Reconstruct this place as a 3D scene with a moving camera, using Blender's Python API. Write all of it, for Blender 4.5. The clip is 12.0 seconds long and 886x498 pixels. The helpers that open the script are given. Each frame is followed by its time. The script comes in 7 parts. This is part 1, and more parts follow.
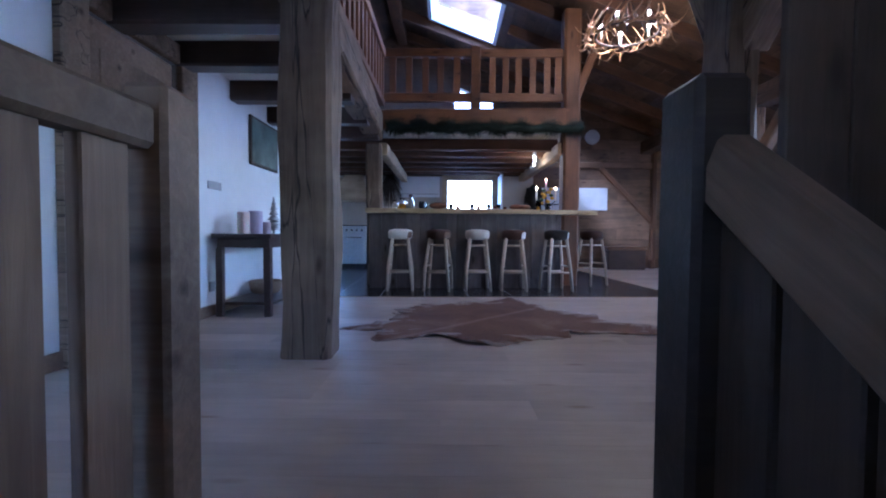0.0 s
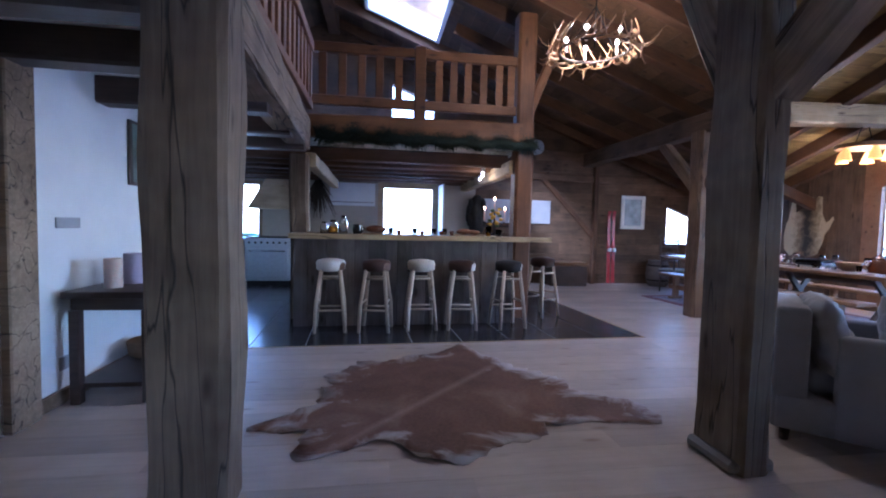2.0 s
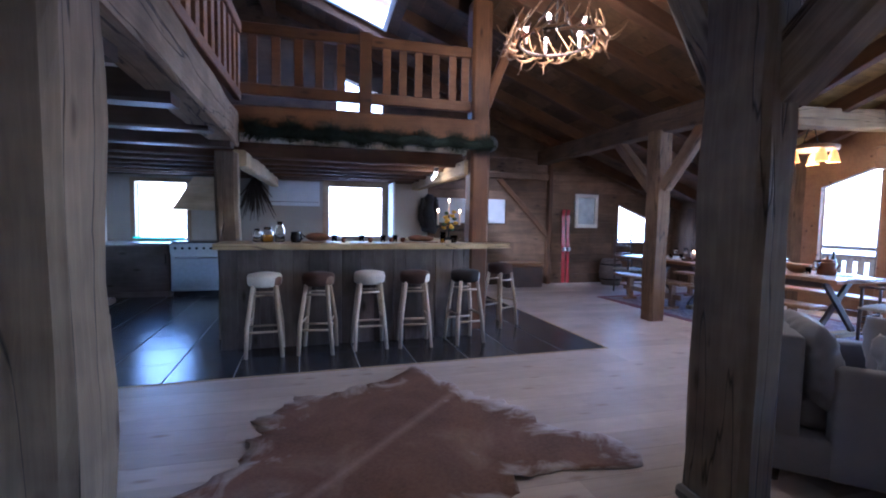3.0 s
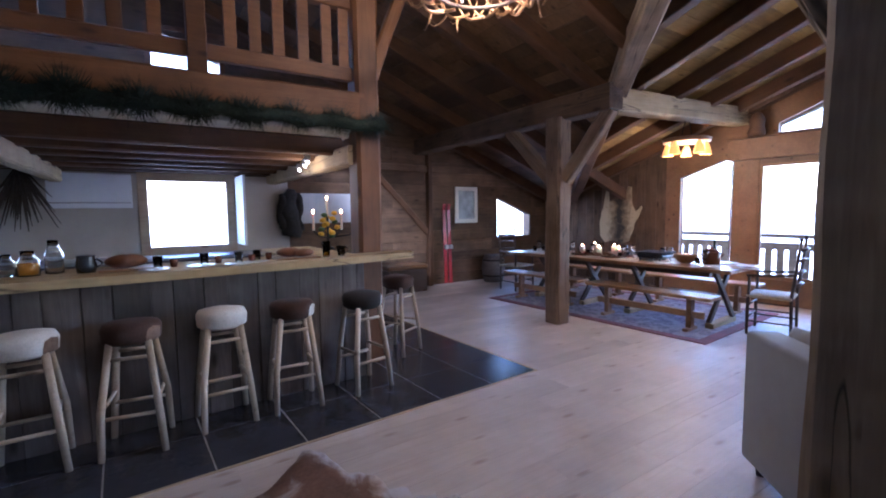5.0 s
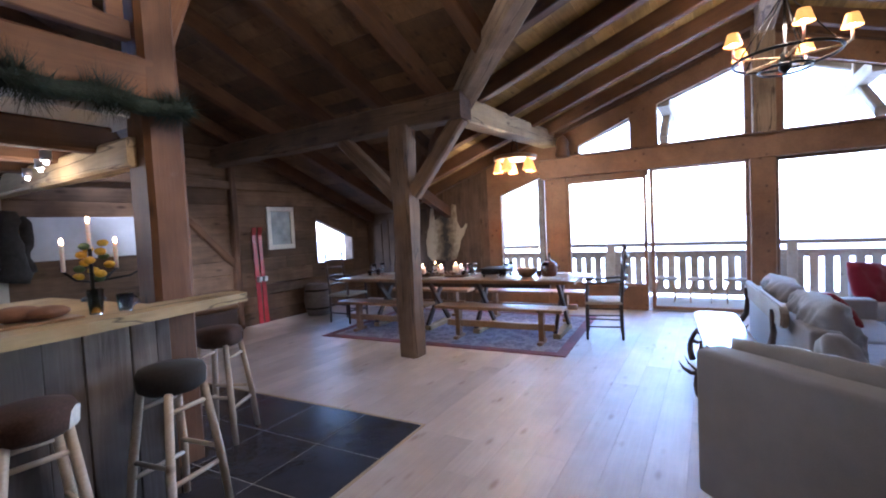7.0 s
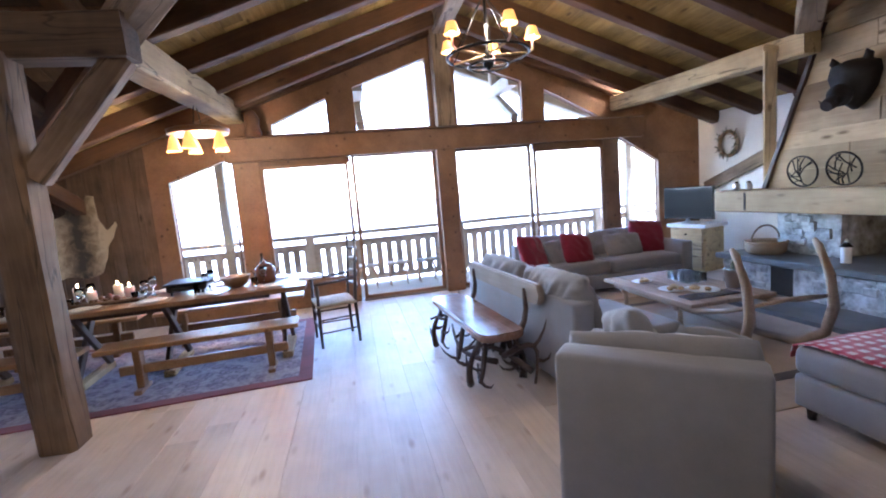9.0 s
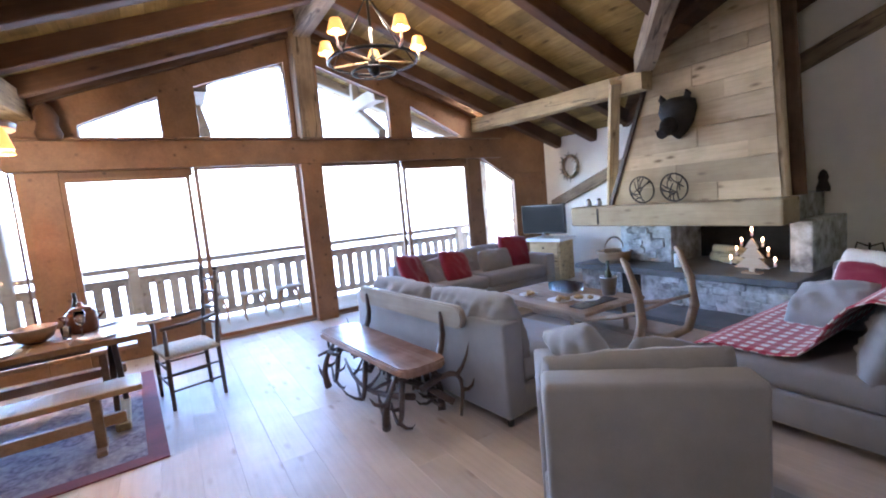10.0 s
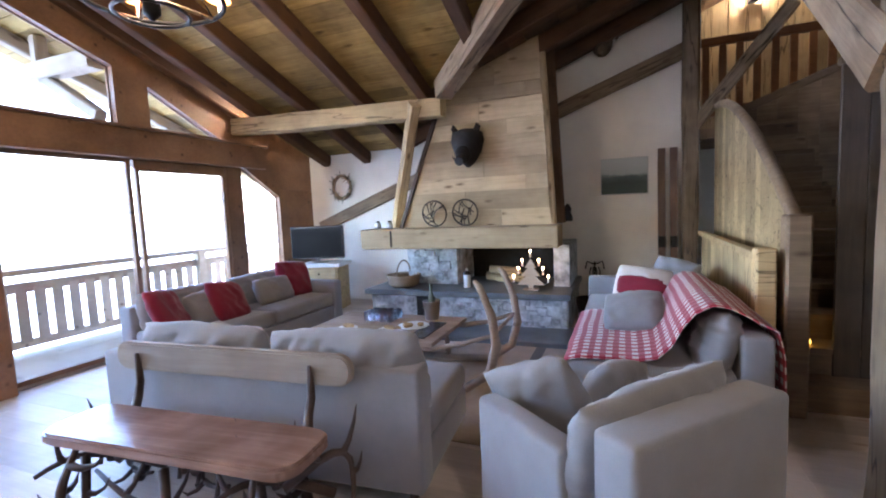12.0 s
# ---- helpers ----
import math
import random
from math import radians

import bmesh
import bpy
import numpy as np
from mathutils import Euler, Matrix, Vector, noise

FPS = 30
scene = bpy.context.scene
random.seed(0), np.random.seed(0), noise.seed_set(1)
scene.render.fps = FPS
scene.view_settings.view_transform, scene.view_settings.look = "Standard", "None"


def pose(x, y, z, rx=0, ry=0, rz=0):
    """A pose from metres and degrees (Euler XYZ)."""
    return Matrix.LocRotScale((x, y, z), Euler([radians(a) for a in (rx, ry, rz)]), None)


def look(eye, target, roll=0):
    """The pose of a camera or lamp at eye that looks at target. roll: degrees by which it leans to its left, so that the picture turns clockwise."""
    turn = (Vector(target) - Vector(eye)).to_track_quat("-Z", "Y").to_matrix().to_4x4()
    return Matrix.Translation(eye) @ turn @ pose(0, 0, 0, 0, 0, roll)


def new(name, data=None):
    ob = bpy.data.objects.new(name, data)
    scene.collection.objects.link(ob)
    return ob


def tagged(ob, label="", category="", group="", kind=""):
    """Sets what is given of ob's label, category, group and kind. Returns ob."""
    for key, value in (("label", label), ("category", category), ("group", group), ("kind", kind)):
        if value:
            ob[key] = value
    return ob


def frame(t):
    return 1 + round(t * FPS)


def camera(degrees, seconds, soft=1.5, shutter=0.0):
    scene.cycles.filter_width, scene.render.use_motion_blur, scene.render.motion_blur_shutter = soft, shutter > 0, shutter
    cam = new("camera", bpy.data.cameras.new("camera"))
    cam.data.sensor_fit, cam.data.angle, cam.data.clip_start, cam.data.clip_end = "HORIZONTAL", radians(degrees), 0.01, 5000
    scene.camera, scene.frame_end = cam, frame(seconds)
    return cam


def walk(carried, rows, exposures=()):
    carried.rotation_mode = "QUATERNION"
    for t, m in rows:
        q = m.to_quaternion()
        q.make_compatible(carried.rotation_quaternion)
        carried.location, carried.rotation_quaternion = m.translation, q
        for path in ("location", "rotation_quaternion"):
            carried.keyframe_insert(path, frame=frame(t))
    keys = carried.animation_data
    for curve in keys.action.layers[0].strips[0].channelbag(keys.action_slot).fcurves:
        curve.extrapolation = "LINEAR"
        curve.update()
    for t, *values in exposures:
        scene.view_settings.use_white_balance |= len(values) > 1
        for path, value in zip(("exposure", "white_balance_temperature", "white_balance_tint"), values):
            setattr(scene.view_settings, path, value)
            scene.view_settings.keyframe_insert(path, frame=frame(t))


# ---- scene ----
cam = camera(89.6, 12.0, soft=2.0)
PATH = [
    (0, (0.234, -0.138, 0.76), (0.224, 1.861, 0.69), 0.4),
    (0.5, (0.197, 0.04, 0.867), (0.316, 2.035, 0.799), 0.4),
    (1, (0.188, 0.255, 1.001), (0.34, 2.249, 0.938), -0.0),
    (1.5, (0.19, 0.462, 1.152), (0.375, 2.451, 1.057), 0.5),
    (2, (0.135, 0.661, 1.228), (0.432, 2.636, 1.119), 1.4),
    (2.5, (0.19, 0.878, 1.3), (0.592, 2.834, 1.184), 1.2),
    (4.5, (0.249, 2.076, 1.476), (1.166, 3.843, 1.284), 0.6),
    (5, (0.276, 2.415, 1.468), (1.369, 4.081, 1.301), -0.7),
    (5.5, (0.381, 2.735, 1.451), (1.621, 4.297, 1.296), -2.9),
    (6, (0.517, 2.964, 1.44), (1.871, 4.429, 1.291), -4.0),
    (6.5, (0.502, 3.184, 1.454), (2.023, 4.477, 1.331), -3.1),
    (7, (0.495, 3.443, 1.45), (2.208, 4.47, 1.359), -2.8),
    (7.2, (0.494, 3.547, 1.476), (2.277, 4.448, 1.372), -3.2),
    (8.8, (1.136, 4.28, 1.527), (3.105, 4.024, 1.286), -4.3),
    (9, (1.251, 4.305, 1.517), (3.2, 3.923, 1.277), -4.9),
    (9.5, (1.479, 4.479, 1.505), (3.333, 3.762, 1.286), -5.5),
    (10, (1.793, 4.635, 1.517), (3.488, 3.593, 1.307), -5.2),
    (10.5, (2.104, 4.687, 1.505), (3.594, 3.374, 1.27), -3.8),
    (11, (2.417, 4.735, 1.493), (3.66, 3.183, 1.271), -2.1),
    (11.5, (2.721, 4.777, 1.495), (3.712, 3.049, 1.311), -2.0),
    (12, (3.018, 4.803, 1.493), (3.765, 2.957, 1.315), -2.5),
]
EXPOSURES = [(0, 4.45, 4400, 24), (2.5, 4.5, 4650, 24), (4.5, 4.5, 4850, 26), (5.5, 4.5, 5050, 24), (7, 4.6, 5150, 22), (9, 4.8, 5300, 20), (12, 4.9, 5550, 20)]
walk(cam, [(t, look(eye, target, roll)) for t, eye, target, roll in PATH], EXPOSURES)

# ---- world and sun ----
world = bpy.data.worlds.new("sky")
scene.world = world
world.use_nodes = True
wn = world.node_tree.nodes
sky = wn.new("ShaderNodeTexSky")
sky.sky_type, sky.sun_disc = "NISHITA", False
sky.sun_elevation, sky.sun_rotation = radians(40), radians(239)
sky.air_density, sky.dust_density = 1.0, 0.8
wn["Background"].inputs["Strength"].default_value = 0.15
world.node_tree.links.new(sky.outputs[0], wn["Background"].inputs[0])
sun = bpy.data.lights.new("sun", "SUN")
sun.energy, sun.angle, sun.color = 1.2, radians(12), (1.0, 0.95, 0.88)
sun_ob = new("sun", sun)
sun_ob.matrix_world = look((-20, -12, 20), (0, 0, 0))


# ---- materials ----
def nodes_of(name):
    m = bpy.data.materials.new(name)
    m.use_nodes = True
    t = m.node_tree
    return m, t, t.nodes["Principled BSDF"]


def put(node, **values):
    for key, value in values.items():
        node.inputs[key.replace("_", " ")].default_value = value
    return node


def ramp(t, fac, stops):
    r = t.nodes.new("ShaderNodeValToRGB")
    els = r.color_ramp.elements
    while len(els) < len(stops):
        els.new(0.5)
    for e, (p, c) in zip(els, stops):
        e.position, e.color = p, (*c, 1)
    t.links.new(fac, r.inputs[0])
    return r.outputs[0]


def coords(t, scale=(1, 1, 1), spread=True):
    """Object coordinates, scaled, shifted for each object."""
    tc = t.nodes.new("ShaderNodeTexCoord")
    mp = t.nodes.new("ShaderNodeMapping")
    mp.inputs["Scale"].default_value = scale
    t.links.new(tc.outputs["Object"], mp.inputs["Vector"])
    if spread:
        oi = t.nodes.new("ShaderNodeObjectInfo")
        k = t.nodes.new("ShaderNodeVectorMath")
        k.operation = "SCALE"
        k.inputs[0].default_value = (37.0, 91.0, 53.0)
        t.links.new(oi.outputs["Random"], k.inputs["Scale"])
        t.links.new(k.outputs[0], mp.inputs["Location"])
    return mp.outputs[0]


def noise_tex(t, vec, scale, detail=4, rough=0.55, warp=0.0):
    n = t.nodes.new("ShaderNodeTexNoise")
    put(n, Scale=scale, Detail=detail, Roughness=rough, Distortion=warp)
    t.links.new(vec, n.inputs["Vector"])
    return n.outputs["Fac"]


def mix(t, fac, a, b, blend="MIX"):
    m = t.nodes.new("ShaderNodeMix")
    m.data_type, m.blend_type = "RGBA", blend
    for socket, v in ((m.inputs[0], fac), (m.inputs[6], a), (m.inputs[7], b)):
        if isinstance(v, (int, float)):
            socket.default_value = v
        elif isinstance(v, tuple):
            socket.default_value = (*v, 1)
        else:
            t.links.new(v, socket)
    return m.outputs[2]


def bumped(t, bsdf, height, strength=0.3, distance=0.01):
    b = t.nodes.new("ShaderNodeBump")
    put(b, Strength=strength, Distance=distance)
    t.links.new(height, b.inputs["Height"])
    t.links.new(b.outputs[0], bsdf.inputs["Normal"])


def wood(name, dark, mid, light, rough=0.75, grain=1.0, bump=0.35, knots=True, vary=0.35, axis=0, cracks=0.0, knot=0.35):
    """Sawn or hewn timber with grain along one local axis, knots, stains and a tone for each piece."""
    m, t, b = nodes_of(name)
    sc = [14.0 * grain] * 3
    sc[axis] = 0.9 * grain
    v = coords(t, sc)
    fine = noise_tex(t, v, 3.0, 6, 0.65, 0.6)
    col = ramp(t, fine, [(0.25, dark), (0.5, mid), (0.75, light)])
    v2 = coords(t, (1, 1, 1))
    stain = noise_tex(t, v2, 2.3, 3, 0.6)
    col = mix(t,  0.55, col, ramp(t, stain, [(0.3, dark), (0.7, light)]))
    if knots:
        ks = [7.0] * 3
        ks[axis] = 2.4
        vo = t.nodes.new("ShaderNodeTexVoronoi")
        put(vo, Scale=0.9, Randomness=1.0)
        t.links.new(coords(t, ks), vo.inputs["Vector"])
        spot = ramp(t, vo.outputs["Distance"], [(0.05, (knot, knot * 0.87, knot * 0.78)), (0.17, (1, 1, 1))])
        col = mix(t, 1.0, col, spot, "MULTIPLY")
    height = fine
    if cracks:
        cs = [7.0] * 3
        cs[axis] = 0.45
        split = noise_tex(t, coords(t, cs), 1.0, 3, 0.45, 0.25)
        line = ramp(t, split, [(0.488, (1, 1, 1)), (0.5, (1 - cracks,) * 3), (0.512, (1, 1, 1))])
        col = mix(t, 1.0, col, line, "MULTIPLY")
        height = mix(t, 0.75, fine, line)
    oi = t.nodes.new("ShaderNodeObjectInfo")
    tone = ramp(t, oi.outputs["Random"], [(0.0, (1 - vary,) * 3), (1.0, (1 + vary * 0.4,) * 3)])
    col = mix(t, 1.0, col, tone, "MULTIPLY")
    t.links.new(col, b.inputs["Base Color"])
    b.inputs["Roughness"].default_value = rough
    bumped(t, b, height, bump, 0.012 if cracks else 0.008)
    return m


def plain(name, colour, rough=0.5, metal=0.0, vary=0.12, scale=8.0, bump=0.1, **extra):
    m, t, b = nodes_of(name)
    v = coords(t)
    n = noise_tex(t, v, scale, 5, 0.6)
    lo = tuple(c * (1 - vary) for c in colour)
    hi = tuple(min(1, c * (1 + vary)) for c in colour)
    t.links.new(ramp(t, n, [(0.3, lo), (0.7, hi)]), b.inputs["Base Color"])
    put(b, Roughness=rough, Metallic=metal, **extra)
    if bump:
        bumped(t, b, noise_tex(t, v, scale * 6, 4), bump, 0.004)
    return m


def fabric(name, colour, weave=260.0, vary=0.15, sheen=0.25):
    m, t, b = nodes_of(name)
    v = coords(t)
    soft = noise_tex(t, v, 5.0, 4, 0.6)
    fine = noise_tex(t, v, weave, 2, 0.5)
    lo, hi = tuple(c * (1 - vary) for c in colour), tuple(min(1, c * (1 + vary)) for c in colour)
    col = mix(t, 0.4, ramp(t, soft, [(0.3, lo), (0.7, hi)]), ramp(t, fine, [(0.3, lo), (0.7, hi)]))
    t.links.new(col, b.inputs["Base Color"])
    put(b, Roughness=0.95, Sheen_Weight=sheen)
    bumped(t, b, fine, 0.4, 0.002)
    return m


def glowing(name, colour, strength):
    m, t, b = nodes_of(name)
    put(b, Base_Color=(*colour, 1), Emission_Color=(*colour, 1), Emission_Strength=strength, Roughness=0.5)
    return m


def glass(name, tint=(1, 1, 1), rough=0.0, ior=1.45):
    m, t, b = nodes_of(name)
    put(b, Base_Color=(*tint, 1), Roughness=rough, IOR=ior, Transmission_Weight=1.0)
    return m


def thin_pane(name):
    """A window pane: clear, with a faint mirror gloss."""
    m, t, b = nodes_of(name)
    clear, gloss, sh = t.nodes.new("ShaderNodeBsdfTransparent"), t.nodes.new("ShaderNodeBsdfGlossy"), t.nodes.new("ShaderNodeMixShader")
    gloss.inputs["Roughness"].default_value = 0.02
    sh.inputs[0].default_value = 0.06
    t.links.new(clear.outputs[0], sh.inputs[1])
    t.links.new(gloss.outputs[0], sh.inputs[2])
    t.links.new(sh.outputs[0], t.nodes["Material Output"].inputs[0])
    return m


OLD_BEAM = wood("old_beam", (0.090, 0.060, 0.036), (0.225, 0.158, 0.098), (0.41, 0.305, 0.195), 0.8, 0.8, 0.6, cracks=0.85)
PALE_BEAM = wood("pale_beam", (0.265, 0.185, 0.090), (0.465, 0.340, 0.172), (0.635, 0.475, 0.250), 0.75, 0.8, 0.5, cracks=0.7)
RAFTER = wood("rafter", (0.045, 0.020, 0.008), (0.092, 0.041, 0.016), (0.150, 0.070, 0.028), 0.75, 0.8, 0.4)
CEIL_BOARD = wood("ceiling_board", (0.13, 0.085, 0.05), (0.27, 0.19, 0.115), (0.42, 0.31, 0.20), 0.8, 0.7, 0.35)
BARN = wood("barn_board", (0.046, 0.026, 0.014), (0.110, 0.064, 0.036), (0.205, 0.126, 0.072), 0.85, 0.7, 0.5)
HONEY = wood("honey_timber", (0.13, 0.062, 0.028), (0.23, 0.115, 0.05), (0.31, 0.165, 0.078), 0.55, 0.8, 0.25)
RAIL_WOOD = wood("rail_wood", (0.105, 0.042, 0.014), (0.20, 0.083, 0.027), (0.30, 0.135, 0.048), 0.6, 0.9, 0.3)
WARM_BEAM = wood("warm_beam", (0.075, 0.042, 0.021), (0.17, 0.102, 0.055), (0.31, 0.20, 0.115), 0.8, 0.8, 0.55, cracks=0.7)
DARK_BEAM = wood("dark_beam", (0.035, 0.019, 0.010), (0.080, 0.046, 0.025), (0.15, 0.092, 0.052), 0.85, 0.8, 0.5, cracks=0.6)
HOOD_BOARD = wood("hood_board", (0.318, 0.237, 0.137), (0.530, 0.408, 0.243), (0.668, 0.532, 0.334), 0.8, 0.6, 0.4)
GREY_BOARD = wood("grey_board", (0.055, 0.042, 0.035), (0.115, 0.092, 0.078), (0.215, 0.180, 0.155), 0.85, 0.6, 0.5, True, 0.4)
STAIR_BOARD = wood("stair_board", (0.095, 0.059, 0.034), (0.201, 0.133, 0.080), (0.350, 0.252, 0.156), 0.7, 0.8, 0.35)
OAK_FLOOR = wood("oak_floor", (0.43, 0.36, 0.30), (0.56, 0.485, 0.42), (0.66, 0.585, 0.515), 0.42, 0.7, 0.12, True, 0.18, knot=0.68)
DARK_WOOD = wood("dark_wood", (0.025, 0.015, 0.01), (0.055, 0.035, 0.024), (0.10, 0.065, 0.045), 0.45, 1.2, 0.2, False)
TABLE_WOOD = wood("table_wood", (0.106, 0.052, 0.023), (0.212, 0.109, 0.049), (0.318, 0.180, 0.084), 0.3, 1.0, 0.15)
BENCH_WOOD = wood("bench_wood", (0.170, 0.085, 0.038), (0.318, 0.180, 0.084), (0.445, 0.275, 0.137), 0.4, 1.0, 0.2)
SLED_WOOD = wood("sled_wood", (0.19, 0.135, 0.095), (0.33, 0.255, 0.19), (0.48, 0.385, 0.29), 0.6, 1.2, 0.2)
STICK = wood("peeled_stick", (0.38, 0.29, 0.2), (0.55, 0.44, 0.32), (0.68, 0.57, 0.43), 0.6, 1.5, 0.2)
DECK = wood("deck", (0.25, 0.195, 0.135), (0.36, 0.295, 0.215), (0.49, 0.42, 0.33), 0.8, 0.8, 0.2)
PLASTER = plain("plaster", (0.78, 0.75, 0.68), 0.9, 0, 0.05, 3.0, 0.25)
PLASTER_COOL = plain("wall_paint", (0.76, 0.78, 0.78), 0.9, 0, 0.04, 3.0, 0.2)
SLATE = plain("slate", (0.040, 0.043, 0.056), 0.22, 0, 0.16, 5.0, 0.35)
GROUT = plain("grout", (0.32, 0.31, 0.30), 0.9, 0, 0.1, 12.0, 0.2)
BLACK_METAL = plain("black_iron", (0.025, 0.023, 0.022), 0.5, 0.9, 0.3, 12.0, 0.2)
STEEL = plain("brushed_steel", (0.55, 0.55, 0.56), 0.28, 1.0, 0.08, 20.0, 0.05)
CHROME = plain("chrome", (0.7, 0.7, 0.72), 0.12, 1.0, 0.05, 10.0, 0.0)
PANE = thin_pane("window_pane")
SNOW = plain("snow_ground", (0.52, 0.54, 0.53), 0.95, 0, 0.35, 0.05, 0.2)


# ---- geometry helpers ----
def box(bm, x0, x1, y0, y1, z0, z1, bevel=0.0, seg=1):
    r = bmesh.ops.create_cube(bm, size=1.0)
    vs = r["verts"]
    bmesh.ops.scale(bm, vec=(x1 - x0, y1 - y0, z1 - z0), verts=vs)
    bmesh.ops.translate(bm, vec=((x0 + x1) / 2, (y0 + y1) / 2, (z0 + z1) / 2), verts=vs)
    if bevel:
        es = list({e for v in vs for e in v.link_edges})
        bmesh.ops.bevel(bm, geom=es, offset=bevel, segments=seg, profile=0.5, affect="EDGES", clamp_overlap=True)
    return bm


def nb(*boxes, bevel=0.0, seg=1):
    """A bmesh of boxes given by their six bounds."""
    bm = bmesh.new()
    for b in boxes:
        box(bm, *b, bevel=bevel, seg=seg)
    return bm


def prism(bm, pts, a, b, axis="x"):
    """A flat outline (two coordinates a point) drawn out along an axis from a to b."""
    def at(p, d):
        return {"x": (d, p[0], p[1]), "y": (p[0], d, p[1]), "z": (p[0], p[1], d)}[axis]
    lo, hi = [bm.verts.new(at(p, a)) for p in pts], [bm.verts.new(at(p, b)) for p in pts]
    n = len(pts)
    bm.faces.new(lo), bm.faces.new(hi)
    for i in range(n):
        bm.faces.new((lo[i], lo[(i + 1) % n], hi[(i + 1) % n], hi[i]))
    bmesh.ops.recalc_face_normals(bm, faces=bm.faces)
    return bm


def tube(bm, pts, radii, seg=8):
    """A round rod along points, with a radius for each."""
    pts = [Vector(p) for p in pts]
    if not isinstance(radii, (list, tuple)):
        radii = [radii] * len(pts)
    rings, up = [], Vector((0.31, 0.17, 0.93)).normalized()
    for i, p in enumerate(pts):
        d = (pts[min(i + 1, len(pts) - 1)] - pts[max(i - 1, 0)]).normalized()
        u = d.cross(up)
        u = u.normalized() if u.length > 1e-3 else d.orthogonal().normalized()
        v = d.cross(u)
        rings.append([bm.verts.new(p + radii[i] * (math.cos(2 * math.pi * k / seg) * u + math.sin(2 * math.pi * k / seg) * v)) for k in range(seg)])
    for a, b in zip(rings, rings[1:]):
        for k in range(seg):
            f = bm.faces.new((a[k], a[(k + 1) % seg], b[(k + 1) % seg], b[k]))
            f.smooth = True
    bm.faces.new(rings[0]), bm.faces.new(rings[-1])
    bmesh.ops.recalc_face_normals(bm, faces=bm.faces)
    return bm


def lathe(bm, profile, x=0.0, y=0.0, seg=16, cap=True):
    """A turned shape from (radius, height) pairs."""
    rings = [[bm.verts.new((x + r * math.cos(2 * math.pi * k / seg), y + r * math.sin(2 * math.pi * k / seg), z)) for k in range(seg)] for r, z in profile]
    for a, b in zip(rings, rings[1:]):
        for k in range(seg):
            bm.faces.new((a[k], a[(k + 1) % seg], b[(k + 1) % seg], b[k])).smooth = True
    if cap:
        bm.faces.new(rings[0]), bm.faces.new(rings[-1])
    bmesh.ops.recalc_face_normals(bm, faces=bm.faces)
    return bm


def ball(bm, x, y, z, r, sx=1, sy=1, sz=1, seg=10):
    vs = bmesh.ops.create_uvsphere(bm, u_segments=seg, v_segments=max(6, seg * 2 // 3), radius=r)["verts"]
    bmesh.ops.scale(bm, vec=(sx, sy, sz), verts=vs)
    bmesh.ops.translate(bm, vec=(x, y, z), verts=vs)
    for v in vs:
        for f in v.link_faces:
            f.smooth = True
    return bm


PLACE = [Matrix.Identity(4)]                     # where the group of things being built stands


def stand(dx=0.0, dy=0.0, dz=0.0, turn=0.0, about=(0.0, 0.0)):
    """Moves, and turns about a point of the plan, all top-level things built after it."""
    a = Vector((*about, 0.0))
    PLACE[0] = Matrix.Translation(a + Vector((dx, dy, dz))) @ Matrix.Rotation(radians(turn), 4, "Z") @ Matrix.Translation(-a)


def part(name, bm, material, parent=None, label="", m=None):
    me = bpy.data.meshes.new(name)
    bm.to_mesh(me)
    bm.free()
    me.materials.append(material)
    ob = new(name, me)
    if parent is None:
        ob.matrix_world = PLACE[0] @ (m or Matrix.Identity(4))
    else:
        if m is not None:
            ob.matrix_world = m
        ob.parent = parent
    if label:
        tagged(ob, label)
    return ob


def thing(name, label, category, m=None, group="", kind=""):
    ob = new(name)
    ob.empty_display_size = 0.1
    ob.matrix_world = PLACE[0] @ (m or Matrix.Identity(4))
    return tagged(ob, label, category, group, kind)


def lone(name, bm, material, label, category, group="", kind="", m=None):
    return tagged(part(name, bm, material, None, "", m), label, category, group, kind)


def along(p0, p1, roll=0.0):
    """A pose whose local x runs from p0 to p1 and whose local z points up as far as it can."""
    p0, p1 = Vector(p0), Vector(p1)
    x = (p1 - p0).normalized()
    up = Vector((0, 0, 1)) if abs(x.z) < 0.95 else Vector((0, 1, 0))
    y = up.cross(x).normalized()
    z = x.cross(y)
    m = Matrix((x, y, z)).transposed().to_4x4()
    return Matrix.Translation(p0) @ m @ Matrix.Rotation(roll, 4, "X")


